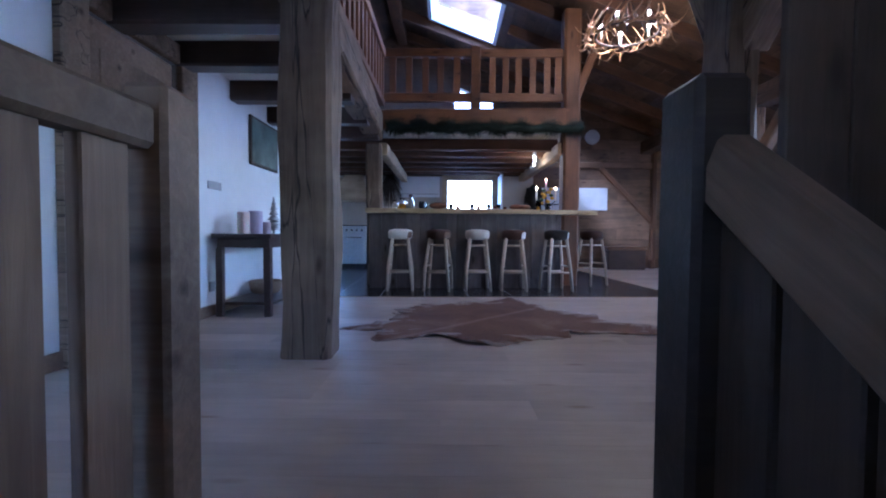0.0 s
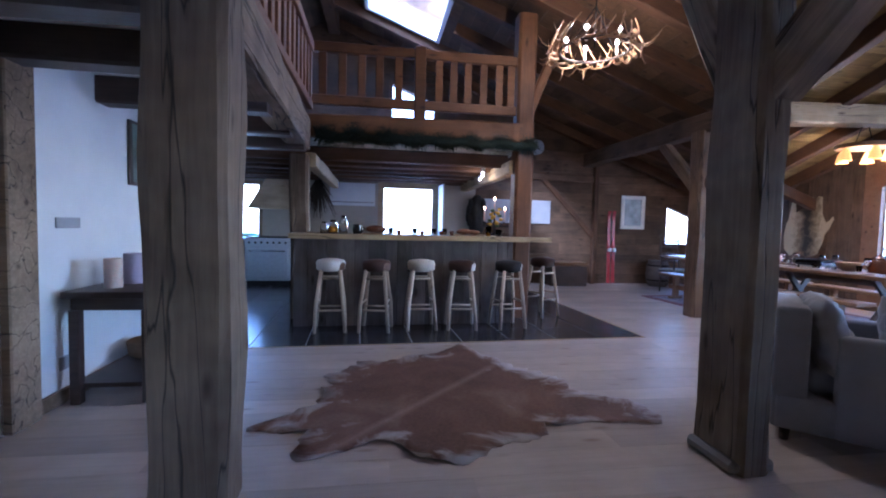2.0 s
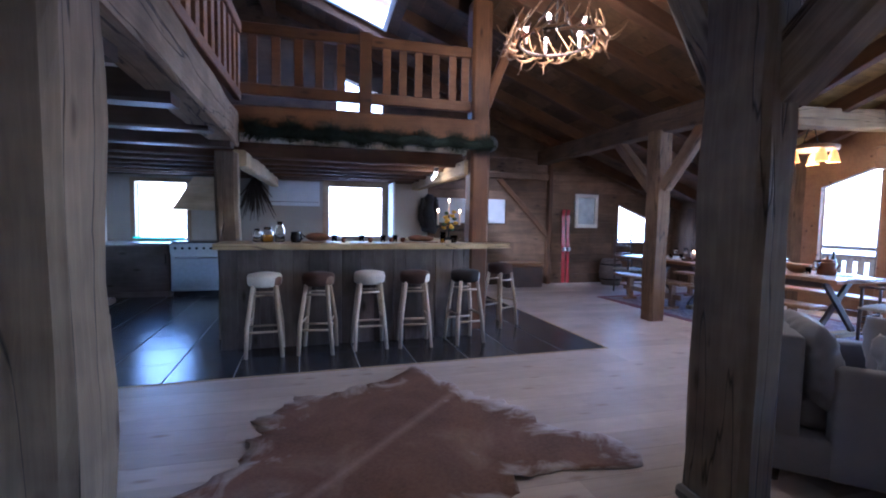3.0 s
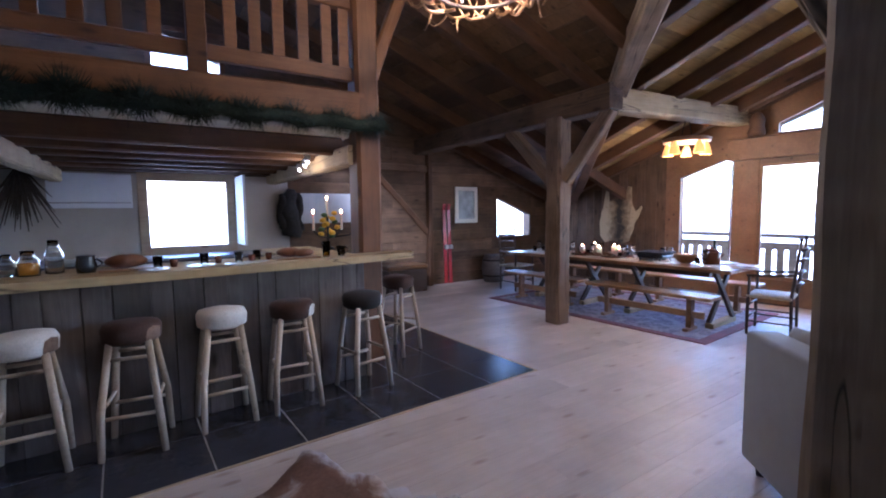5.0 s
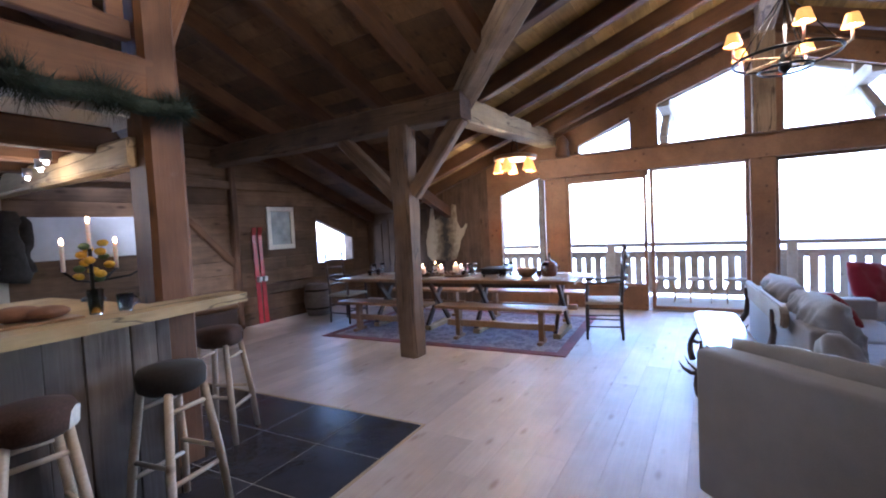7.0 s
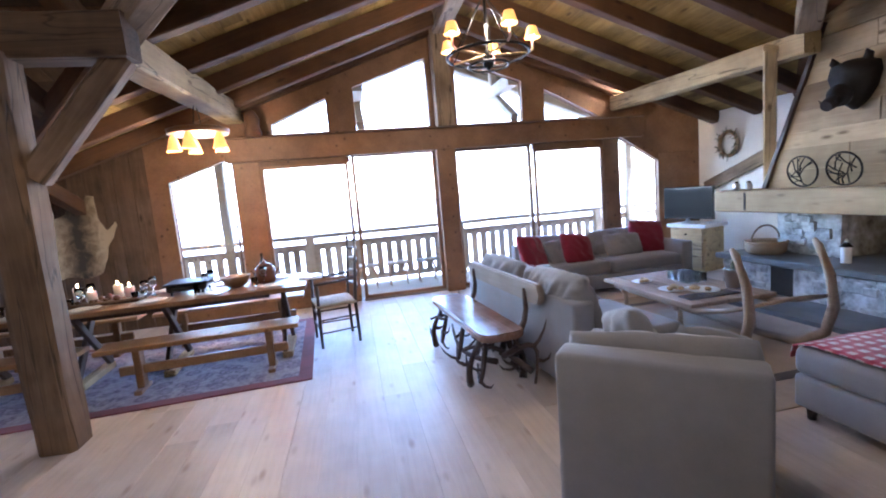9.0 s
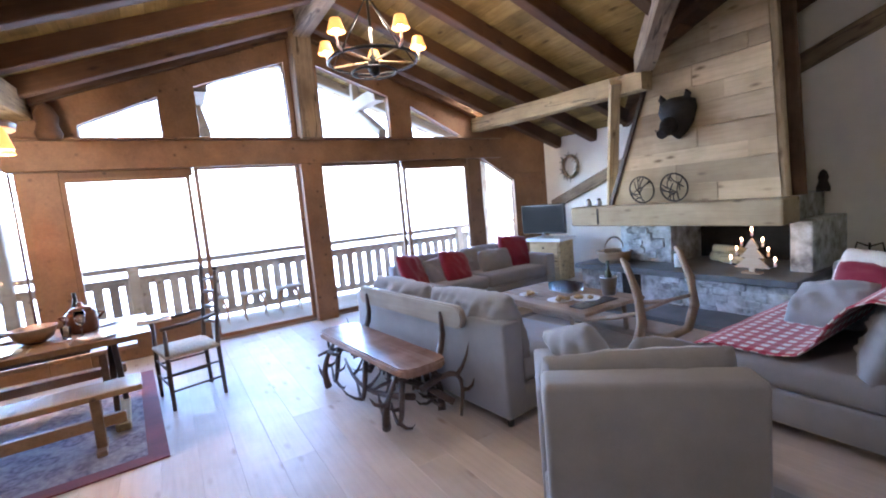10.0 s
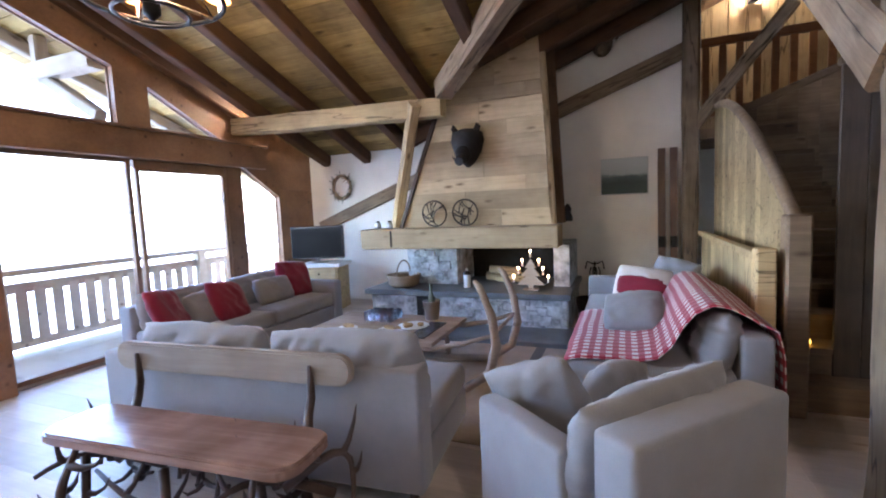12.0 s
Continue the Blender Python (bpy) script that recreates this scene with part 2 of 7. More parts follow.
def hewn(length, w, h, rough=0.008, seed=0, bevel=0.018, step=0.25):
    """Hewn timber along local x: broken edges and an uneven surface. Centred on its axis."""
    bm = bmesh.new()
    n = max(2, int(length / step))
    prof = [(-w / 2 + bevel, -h / 2), (w / 2 - bevel, -h / 2), (w / 2, -h / 2 + bevel), (w / 2, h / 2 - bevel), (w / 2 - bevel, h / 2), (-w / 2 + bevel, h / 2), (-w / 2, h / 2 - bevel), (-w / 2, -h / 2 + bevel)]
    rings = []
    for i in range(n + 1):
        x = length * i / n
        ring = []
        for k, (y, z) in enumerate(prof):
            d = noise.noise(Vector((x * 1.7 + seed * 7.3, k * 2.1, seed * 3.1))) * rough * 2
            e = noise.noise(Vector((x * 0.6 + seed * 5.1, 9.0, seed))) * rough * 1.5
            ring.append(bm.verts.new((x, y * (1 + d / w) + e, z * (1 + d / h) + e)))
        rings.append(ring)
    for a, b in zip(rings, rings[1:]):
        for k in range(8):
            bm.faces.new((a[k], a[(k + 1) % 8], b[(k + 1) % 8], b[k]))
    bm.faces.new(rings[0]), bm.faces.new(rings[-1])
    bmesh.ops.recalc_face_normals(bm, faces=bm.faces)
    return bm


SEED = [0]


def beam(name, p0, p1, w, h, material, label="", category="beam", rough=0.008, parent=None, bevel=0.018, group="", roll=0.0):
    SEED[0] += 1
    bm = hewn((Vector(p1) - Vector(p0)).length, w, h, rough, SEED[0], bevel)
    ob = part(name, bm, material, parent, "", along(p0, p1, roll))
    if parent is not None:
        return ob
    return tagged(ob, label, category, group, "structure")


# ---- setting ----
X0, X1, Y0, Y1 = -1.88, 8.14, -1.75, 9.96      # left wall, glazed gable, fireplace wall, far board wall
CY = 2.79                                        # centre line of the glazed gable
MZ, SM, GZ, SG = 4.94, 0.38, 4.13, 0.36          # heights and slopes of the main roof and of the gable roof
def main_z(x):
    return MZ - SM * x
def gable_z(y):
    return GZ - SG * abs(y - CY)
def valley_dy(x):
    return (SM * x - MZ + GZ) / SG
def valley_x(dy):
    return (SG * dy + MZ - GZ) / SM


# ground outside
bm = bmesh.new()
box(bm, -3000, 3000, -3000, 3000, -4.2, -4.0)
lone("ground", bm, SNOW, "pale snowy meadow around the house", "ground", kind="structure")

# floor slab and planks
STAIR = (-0.28, 0.68, -3.4, 0.95)                # opening of the stairs that come up
SLATE_Y, SLATE_X = 5.30, 3.17
floor = lone("floor", nb((-4.2, STAIR[0], -3.6, Y1 + 0.3, -0.30, -0.016), (STAIR[1], X1 + 0.3, -3.6, Y1 + 0.3, -0.30, -0.016), (STAIR[0], STAIR[1], STAIR[3], Y1 + 0.3, -0.30, -0.016)), GROUT, "pale wide oak plank floor with a dark slate area", "floor", kind="structure")
PLANK_MESHES = {}


def plank(name, x0, x1, y0, y1, z0, z1, material, parent, bevel=0.003):
    """One board along x as an object; boards of one size share a mesh."""
    key = (round(x1 - x0, 2), round(y1 - y0, 3), round(z1 - z0, 3), material.name)
    if key not in PLANK_MESHES:
        bm = nb((0, key[0], 0, key[1], 0, key[2]), bevel=bevel)
        me = bpy.data.meshes.new(name)
        bm.to_mesh(me)
        bm.free()
        me.materials.append(material)
        PLANK_MESHES[key] = me
    ob = new(name, PLANK_MESHES[key])
    ob.location = (x0, y0, z0)
    ob.parent = parent
    return ob


rng = random.Random(4)
W = 0.213
row, y = 0, Y0
while y < Y1 - 0.02:
    y1 = min(y + W, Y1)
    spans = [(X0, X1)]
    if y + 0.01 < STAIR[3]:
        spans = [(X0, STAIR[0]), (STAIR[1], X1)]
    if y > SLATE_Y - 0.02:
        spans = [(SLATE_X - 0.24, X1)]
    for a, b in spans:
        x = a
        first = rng.choice((0.9, 1.5, 2.1, 2.5))
        while x < b - 0.01:
            e = min(b, x + (first or 2.5))
            if b - e < 0.35:
                e = b
            first = 0
            plank("floor_plank", x, e - 0.001, y, y1 - 0.001, -0.016, 0.0, OAK_FLOOR, floor, 0.0008)
            x = e
    y, row = y1, row + 1
T = 0.53
SKEW = Matrix.Translation((SLATE_X, SLATE_Y, 0.003)) @ Matrix.Rotation(radians(2.6), 4, "Z") @ Matrix.Translation((-SLATE_X, -SLATE_Y, 0))
part("grout", nb((-3.4, SLATE_X, SLATE_Y, Y1, -0.0155, -0.002)), GROUT, floor, "", SKEW)
part("edge_strip", nb((-1.75, SLATE_X + 0.018, SLATE_Y - 0.02, SLATE_Y, -0.0155, 0.003), (SLATE_X, SLATE_X + 0.018, SLATE_Y, Y1, -0.0155, 0.003)), HOOD_BOARD, floor, "", SKEW)
for i in range(13):
    for j in range(9):
        x1, y0 = SLATE_X - i * T, SLATE_Y + j * T
        x0, y1 = max(-3.4, x1 - T), min(Y1, y0 + T)
        if x1 - x0 > 0.05 and y1 - y0 > 0.05:
            tile = plank("slate_tile", x0 + 0.004, x1 - 0.004, y0 + 0.004, y1 - 0.004, -0.016, 0.0015, SLATE, floor, 0.0025)
            tile.matrix_basis = SKEW @ Matrix.Translation((x0 + 0.004, y0 + 0.004, -0.016))

# glazed gable wall at X1, built of posts and rails round real openings
FX0, FX1 = X1, X1 + 0.12
gable = thing("wall_gable", "honey-stained timber gable wall with large panes", "wall", kind="structure")


def fbox(name, y0, y1, z0, z1, x0=FX0, x1=FX1, mat=None):
    return part(name, nb((x0, x1, y0, y1, z0, z1), bevel=0.008), mat or HONEY, gable)


def fprism(name, pts, x0=FX0, x1=FX1, mat=None):
    return part(name, prism(bmesh.new(), pts, x0, x1, "x"), mat or HONEY, gable)


TR0, TR1 = 2.21, 2.53                            # transom rail
def head(y):
    return 3.655 - 0.35 * abs(y - CY)


fbox("centre_post", 2.66, 2.95, 0.0, TR0, FX0 - 0.12, FX1)
fbox("gable_post", 5.53, 5.90, 0.0, TR0)
fbox("gable_post", -0.20, 0.09, 0.0, TR0)
fbox("transom", -0.60, 5.95, TR0, TR1, FX0 - 0.10, FX1)
fbox("transom_ledge", -0.60, 5.95, TR1, TR1 + 0.03, FX0 - 0.16, FX1)
fbox("king_post", 2.67, 2.92, TR1 + 0.03, gable_z(CY) - 0.12, FX0 - 0.13, FX0 - 0.002)
fprism("head_panel", [(5.95, TR1), (5.30, TR1), (5.30, head(5.30) - 0.06), (4.50, head(4.50)), (4.50, TR1), (4.11, TR1), (4.11, head(4.11)), (2.99, head(2.99)), (2.99, TR1), (2.55, TR1), (2.55, head(2.55)), (1.48, head(1.48)), (1.48, TR1), (1.10, TR1), (1.10, head(1.10)), (0.15, TR1 + 0.06), (0.15, TR1), (-0.60, TR1), (-0.60, gable_z(-0.60)), (CY, gable_z(CY)), (5.95, gable_z(5.95))])
# side fields with raking windows
fprism("side_panel", [(5.90, 0.0), (7.0, 0.0), (7.0, gable_z(7.0)), (5.95, gable_z(5.95)), (5.95, 2.27), (6.74, 2.0), (6.74, 0.55), (5.95, 0.55), (5.90, 0.55)])
fbox("corner_field", -2.0, -0.94, 0.0, 1.92)
fprism("corner_head", [(-0.20, 2.25), (-0.94, 1.80), (-0.94, 1.92), (-2.0, 1.92), (-2.0, gable_z(-2.0)), (-0.60, gable_z(-0.60)), (-0.60, 2.21), (-0.20, 2.21)][::-1])
fbox("corner_sill", -0.94, -0.20, 0.0, 0.30)
fbox("door_panel", 4.29, 5.53, 0.0, 0.38)
fbox("low_sill", 2.95, 4.25, 0.0, 0.03, FX0 + 0.02, FX1, DECK)
fbox("low_sill", 0.09, 2.66, 0.0, 0.03, FX0 + 0.02, FX1, DECK)
fbox("head_filler", 4.25, 5.53, 2.12, TR0, FX0 + 0.02, FX1 - 0.02)
fbox("head_filler", 0.09, 1.34, 2.11, TR0, FX0 + 0.02, FX1 - 0.02)


def window(n, y0, y1, z0, z1, fr=0.055, mat=None, base=False):
    mat = mat or HONEY
    w = thing("window_%d" % n, "large clear pane in a honey-stained timber frame", "window", Matrix.Translation((X1 + 0.015, 0, 0)), kind="structure")
    part("frame", nb((0, .06, y0, y0 + fr, z0, z1), (0, .06, y1 - fr, y1, z0, z1), (0, .06, y0 + fr, y1 - fr, z1 - fr, z1), (0, .06, y0 + fr, y1 - fr, z0, z0 + fr), bevel=0.004), mat, w)
    p = part("pane", nb((0.026, 0.034, y0 + fr, y1 - fr, z0 + fr, z1 - fr)), PANE, w)
    p.visible_shadow = False
    return w


window(1, 4.285, 5.53, 0.38, 2.135, 0.045)
window(2, 2.95, 4.235, 0.03, 2.235, 0.05)
window(3, 1.375, 2.66, 0.03, 2.215, 0.05)
window(4, 0.09, 1.325, 0.03, 2.125, 0.045)


def raking(n, pts):
    w = thing("window_%d" % n, "raking clear pane set in the timber gable", "window", Matrix.Translation((X1 + 0.055, 0, 0)), kind="structure")
    p = part("pane", prism(bmesh.new(), pts, 0.026, 0.034, "x"), PANE, w)
    p.visible_shadow = False
    fr = bmesh.new()
    for a, b in zip(pts, pts[1:] + pts[:1]):
        tube(fr, [(0.03, *a), (0.03, *b)], 0.014, 4)
    part("frame", fr, HONEY, w)


raking(5, [(5.95, 0.55), (6.74, 0.55), (6.74, 2.0), (5.95, 2.27)])
raking(6, [(-0.20, 0.30), (-0.94, 0.30), (-0.94, 1.80), (-0.20, 2.25)])
raking(7, [(5.30, TR1), (4.50, TR1), (4.50, head(4.50)), (5.30, head(5.30) - 0.06)])
raking(8, [(4.11, TR1), (2.99, TR1), (2.99, head(2.99)), (4.11, head(4.11))])
raking(9, [(2.55, TR1), (1.48, TR1), (1.48, head(1.48)), (2.55, head(2.55))])
raking(10, [(1.10, TR1), (0.15, TR1), (0.15, TR1 + 0.06), (1.10, head(1.10))])
# apex king post
beam("king_post", (X1 - 0.20, CY, TR1), (X1 - 0.20, CY, GZ - 0.1), 0.16, 0.26, OLD_BEAM, "dark timber king post in the gable", "post")
# boarded wall on from the gable to the far corner
side = thing("wall_east", "dark brown vertical timber boarding", "wall", kind="structure")
part("backing", prism(bmesh.new(), [(7.0, 0), (Y1 + 0.2, 0), (Y1 + 0.2, main_z(X1) - 0.05), (8.6, main_z(X1) + 0.15), (7.0, gable_z(7.0))], FX0 + 0.02, FX1, "x"), BARN, side)
yy, k = 7.0, 0
while yy < Y1:
    wv = (0.19, 0.23, 0.16, 0.21)[k % 4]
    top = min(gable_z(yy + wv), main_z(X1) + 0.9 if yy < 8.2 else main_z(X1) + 0.02)
    bmv = nb((0, top, -wv + 0.006, 0, 0, 0.022), bevel=0.004)
    b = part("board", bmv, BARN, side, "", Matrix(((0, 0, -1, FX0 + 0.02), (0, -1, 0, yy), (1, 0, 0, 0), (0, 0, 0, 1))))
    yy, k = yy + wv, k + 1

# far wall of horizontal old boards, with openings
north = thing("wall_north", "dark weathered horizontal barn boards", "wall", kind="structure")
SW = [(6.65, 0.89), (7.66, 0.89), (7.66, 1.39), (6.65, 1.775)]          # raking side window
KW = (0.26, 1.30, 0.99, 1.97)                                            # kitchen window
KL = (-2.99, -2.15, 0.93, 1.95)                                   # kitchen window by the stove
LW = (0.40, 1.30, 3.37, 4.07)                                            # loft window


def wall_with_holes(name, x0, x1, z0, z1, holes, y0, y1, mat, parent):
    """A slab at constant y, cut into boxes round rectangular holes."""
    xs = sorted({x0, x1, *[v for h in holes for v in h[:2] if x0 < v < x1]})
    bm = bmesh.new()
    for a, b in zip(xs, xs[1:]):
        zs = [(h[2], h[3]) for h in holes if h[0] <= a + 1e-6 and h[1] >= b - 1e-6]
        z = z0
        for lo, hi in sorted(zs):
            if lo > z:
                box(bm, a, b, y0, y1, z, lo)
            z = hi
        if z < z1:
            box(bm, a, b, y0, y1, z, z1)
    return part(name, bm, mat, parent)


HOLES = [KW, KL, (6.65, 7.66, 0.89, 1.78), LW]
wall_with_holes("backing", -4.2, X1 + 0.2, 0.0, 7.4, HOLES, Y1 + 0.03, Y1 + 0.25, BARN, north)
z, k = 0.0, 0
while z < 3.0:
    hgt = (0.21, 0.26, 0.18, 0.24)[k % 4]
    cuts = [X1]
    left = 2.2
    xs = [left]
    x = left + (1.3, 2.6, 0.8, 1.9)[k % 4]
    while x < X1 - 0.3:
        xs.append(x)
        x += 2.4
    xs.append(X1)
    for a, b in zip(xs, xs[1:]):
        segs = [(a, b)]
        for h in HOLES:
            if z + hgt > h[2] and z < h[3]:
                segs = [q for s0, s1 in segs for q in ((s0, min(s1, h[0])), (max(s0, h[1]), s1)) if q[1] - q[0] > 0.03]
        for s0, s1 in segs:
            if z + hgt < main_z(s0) - 0.05:
                plank("board", s0 + 0.002, s1 - 0.002, Y1, Y1 + 0.028, z + 0.003, z + hgt - 0.003, BARN, north, 0.004)
    z, k = z + hgt, k + 1
part("raking_head", prism(bmesh.new(), [(0.35, 4.07), (0.40, 4.07), (1.40, 3.68), (1.40, 4.12), (0.35, 4.12)], Y1 - 0.01, Y1 + 0.2, "y"), BARN, north)
# raking filler over the small side window
part("raking_head", prism(bmesh.new(), [(6.62, 1.775), (6.65, 1.775), (7.66, 1.39), (7.66, 1.81), (6.62, 1.81)], Y1 - 0.01, Y1 + 0.2, "y"), BARN, north)
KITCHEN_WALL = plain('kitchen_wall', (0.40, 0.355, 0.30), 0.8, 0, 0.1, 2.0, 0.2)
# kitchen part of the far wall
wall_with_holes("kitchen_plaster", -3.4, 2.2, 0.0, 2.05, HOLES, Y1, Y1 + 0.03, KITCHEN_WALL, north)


def north_window(n, h, fr, mat, label, pts=None):
    w = thing("window_%d" % n, label, "window", Matrix.Translation((0, Y1, 0)), kind="structure")
    if pts is None:
        pts = [(h[0], h[2]), (h[1], h[2]), (h[1], h[3]), (h[0], h[3])]
    fb = bmesh.new()
    x0, x1, z0, z1 = h
    if fr:
        for b in ((x0 - fr, x0 + 0.02, z0 - fr, z1 + fr), (x1 - 0.02, x1 + fr, z0 - fr, z1 + fr), (x0 + 0.02, x1 - 0.02, z1 - 0.02, z1 + fr), (x0 + 0.02, x1 - 0.02, z0 - fr, z0 + 0.02)):
            box(fb, b[0], b[1], -0.02, 0.12, b[2], b[3], bevel=0.004)
    else:
        for a, b in zip(pts, pts[1:] + pts[:1]):
            tube(fb, [(a[0], 0.03, a[1]), (b[0], 0.03, b[1])], 0.025, 4)
    part("frame", fb, mat, w)
    p = part("pane", prism(bmesh.new(), pts, 0.10, 0.107, "y"), PANE, w)
    p.visible_shadow = False
    return w


WINDOW_OAK = wood("window_oak", (0.22, 0.14, 0.08), (0.36, 0.25, 0.15), (0.48, 0.36, 0.23), 0.6, 1.0, 0.2)
north_window(11, KW, 0.10, WINDOW_OAK, "kitchen window in a wide oak frame")
north_window(12, KL, 0.05, WINDOW_OAK, "kitchen window beside the cooker")
north_window(13, (6.65, 7.66, 0.89, 1.78), 0, BARN, "small raking window under the roof slope", SW)
north_window(14, LW, 0.05, RAIL_WOOD, "loft window in a timber frame")

# left wall of pale plaster up to the loft, with a door opening
DOOR = (2.48, 3.39, 0.0, 2.06)
west = thing("wall_west", "pale blue-white painted plaster wall", "wall", kind="structure")
part("plaster", nb((X0 - 0.2, X0, -3.6, DOOR[0], 0, 2.32), (X0 - 0.2, X0, DOOR[1], 5.75, 0, 2.32), (-3.4, X0 - 0.2, 5.65, 5.75, 0, 2.32), (-3.5, -3.4, 5.65, Y1 + 0.03, 0, 2.32), (X0 - 0.2, X0, DOOR[0], DOOR[1], DOOR[3], 2.32)), PLASTER_COOL, west)
part("outer_wall", nb((-4.3, -4.2, -3.7, Y1 + 0.2, -0.3, 7.0)), PLASTER, west)
part("baseboard", nb((X0, X0 + 0.02, 3.61, 5.75, 0.002, 0.10), (X0, X0 + 0.02, -3.6, 2.30, 0.002, 0.10), bevel=0.004), STAIR_BOARD, west)

# fireplace wall of pale plaster
south = thing("wall_south", "off-white plaster wall beside the fireplace", "wall", kind="structure")
part("plaster", nb((2.10, X1 + 0.2, Y0 - 0.2, Y0, 0.0, 4.6)), PLASTER, south)
# Opening at x -1.80 to -1.20 is unseen, added to light the left wall.
part("stair_wall", nb((-4.2, -1.80, -3.7, -3.6, -3.0, 7.0), (-1.20, 2.10, -3.7, -3.6, -3.0, 7.0), (-1.80, -1.20, -3.7, -3.6, -3.0, 0.9), (-1.80, -1.20, -3.7, -3.6, 2.0, 7.0), (2.10, 2.20, -3.6, Y0 - 0.2, 0, 4.6)), PLASTER, south)
part("hall_window_frame", nb((-1.80, -1.75, -3.68, -3.62, 0.9, 2.0), (-1.25, -1.20, -3.68, -3.62, 0.9, 2.0), (-1.75, -1.25, -3.68, -3.62, 0.9, 0.95), (-1.75, -1.25, -3.68, -3.62, 1.95, 2.0)), PALE_BEAM, south)
part("baseboard", nb((2.32, 3.5, Y0, Y0 + 0.02, 0.002, 0.10), bevel=0.004), STAIR_BOARD, south)
# stairwell sides below the floor
lone("wall_stairwell", nb((STAIR[0] - 0.1, STAIR[0], -3.6, STAIR[3], -3.2, -0.30), (STAIR[1], STAIR[1] + 0.1, -3.6, STAIR[3], -3.2, -0.30), (STAIR[0] - 0.1, STAIR[1] + 0.1, STAIR[3], STAIR[3] + 0.1, -3.2, -0.30), (STAIR[0], STAIR[1], -3.7, STAIR[3], -3.3, -3.2)), STAIR_BOARD, "timber-lined walls of the stairwell", "wall", kind="structure")


# ---- roof ----
def roof_boards(origin, u, v, nu, nv, width, length, thick=0.025, seed=1):
    """Boards side by side in a plane: along u, stepped along v."""
    o, u, v = Vector(origin), Vector(u).normalized(), Vector(v).normalized()
    n = u.cross(v).normalized()
    if n.z < 0:
        n = -n
    r = random.Random(seed)
    verts, faces = [], []
    for j in range(nv):
        s = -r.random() * length
        while s < nu:
            a, b = max(0, s), min(nu, s + length)
            if b - a > 0.05:
                base = len(verts)
                lift = r.random() * 0.006
                for du, dv, dn in ((a, 0, 0), (b - .004, 0, 0), (b - .004, width - .006, 0), (a, width - .006, 0), (a, 0, thick), (b - .004, 0, thick), (b - .004, width - .006, thick), (a, width - .006, thick)):
                    verts.append(o + u * du + v * (j * width + dv) + n * (dn + lift))
                faces += [[base + i for i in f] for f in ((0, 1, 2, 3), (4, 5, 6, 7), (0, 1, 5, 4), (1, 2, 6, 5), (2, 3, 7, 6), (3, 0, 4, 7))]
            s += length
    # solid deck over the boards
    base = len(verts)
    for du, dv, dn in ((0, 0, thick), (nu, 0, thick), (nu, nv * width, thick), (0, nv * width, thick), (0, 0, thick + .2), (nu, 0, thick + .2), (nu, nv * width, thick + .2), (0, nv * width, thick + .2)):
        verts.append(o + u * du + v * dv + n * (dn + 0.008))
    faces += [[base + i for i in f] for f in ((0, 1, 2, 3), (4, 5, 6, 7), (0, 1, 5, 4), (1, 2, 6, 5), (2, 3, 7, 6), (3, 0, 4, 7))]
    bm = bmesh.new()
    vs = [bm.verts.new(p) for p in verts]
    for f in faces:
        bm.faces.new([vs[i] for i in f])
    bmesh.ops.recalc_face_normals(bm, faces=bm.faces)
    return bm


def cut(bm, co, no):
    """Keeps what lies on the far side from the normal, and closes the cut."""
    bmesh.ops.bisect_plane(bm, geom=bm.verts[:] + bm.edges[:] + bm.faces[:], plane_co=co, plane_no=no, clear_outer=True)
    return bm


def drop_window(bm, x0, x1, y0, y1):
    """Removes the part over a rectangle of the plan, to open a roof light."""
    for co, no in (((x0, 0, 0), (1, 0, 0)), ((x1, 0, 0), (1, 0, 0)), ((0, y0, 0), (0, 1, 0)), ((0, y1, 0), (0, 1, 0))):
        bmesh.ops.bisect_plane(bm, geom=bm.verts[:] + bm.edges[:] + bm.faces[:], plane_co=co, plane_no=no)
    dead = [f for f in bm.faces if x0 < f.calc_center_median().x < x1 and y0 < f.calc_center_median().y < y1]
    bmesh.ops.delete(bm, geom=dead, context="FACES")
    return bm


def roof_wood(name, dark, mid, light):
    """Reclaimed boards that differ from one to the next."""
    mat = wood(name, dark, mid, light, 0.8, 0.7, 0.35, True, 0.0)
    nt = mat.node_tree
    geo = nt.nodes.new("ShaderNodeNewGeometry")
    bsdf = nt.nodes["Principled BSDF"]
    src = bsdf.inputs["Base Color"].links[0].from_socket
    nt.links.new(mix(nt, 1.0, src, ramp(nt, geo.outputs["Random Per Island"], [(0.0, (0.5, 0.47, 0.44)), (1.0, (1.2, 1.2, 1.2))]), "MULTIPLY"), bsdf.inputs["Base Color"])
    return mat


# Same boards twice: dark copy for shaded main slope, golden for lit gable.
CEIL_SHADED = roof_wood("roof_board_shaded", (0.040, 0.020, 0.008), (0.105, 0.055, 0.022), (0.20, 0.112, 0.048))
CEIL_LIT = roof_wood("gable_board_lit", (0.11, 0.064, 0.017), (0.32, 0.205, 0.055), (0.54, 0.38, 0.13))

SKYL = (-0.10, 1.20, 7.05, 8.72)
k = 1 / math.hypot(1, SG)
XR = -0.75                                        # main ridge
vN, vS = Vector((0, k, -SG * k)), Vector((0, -k, -SG * k))
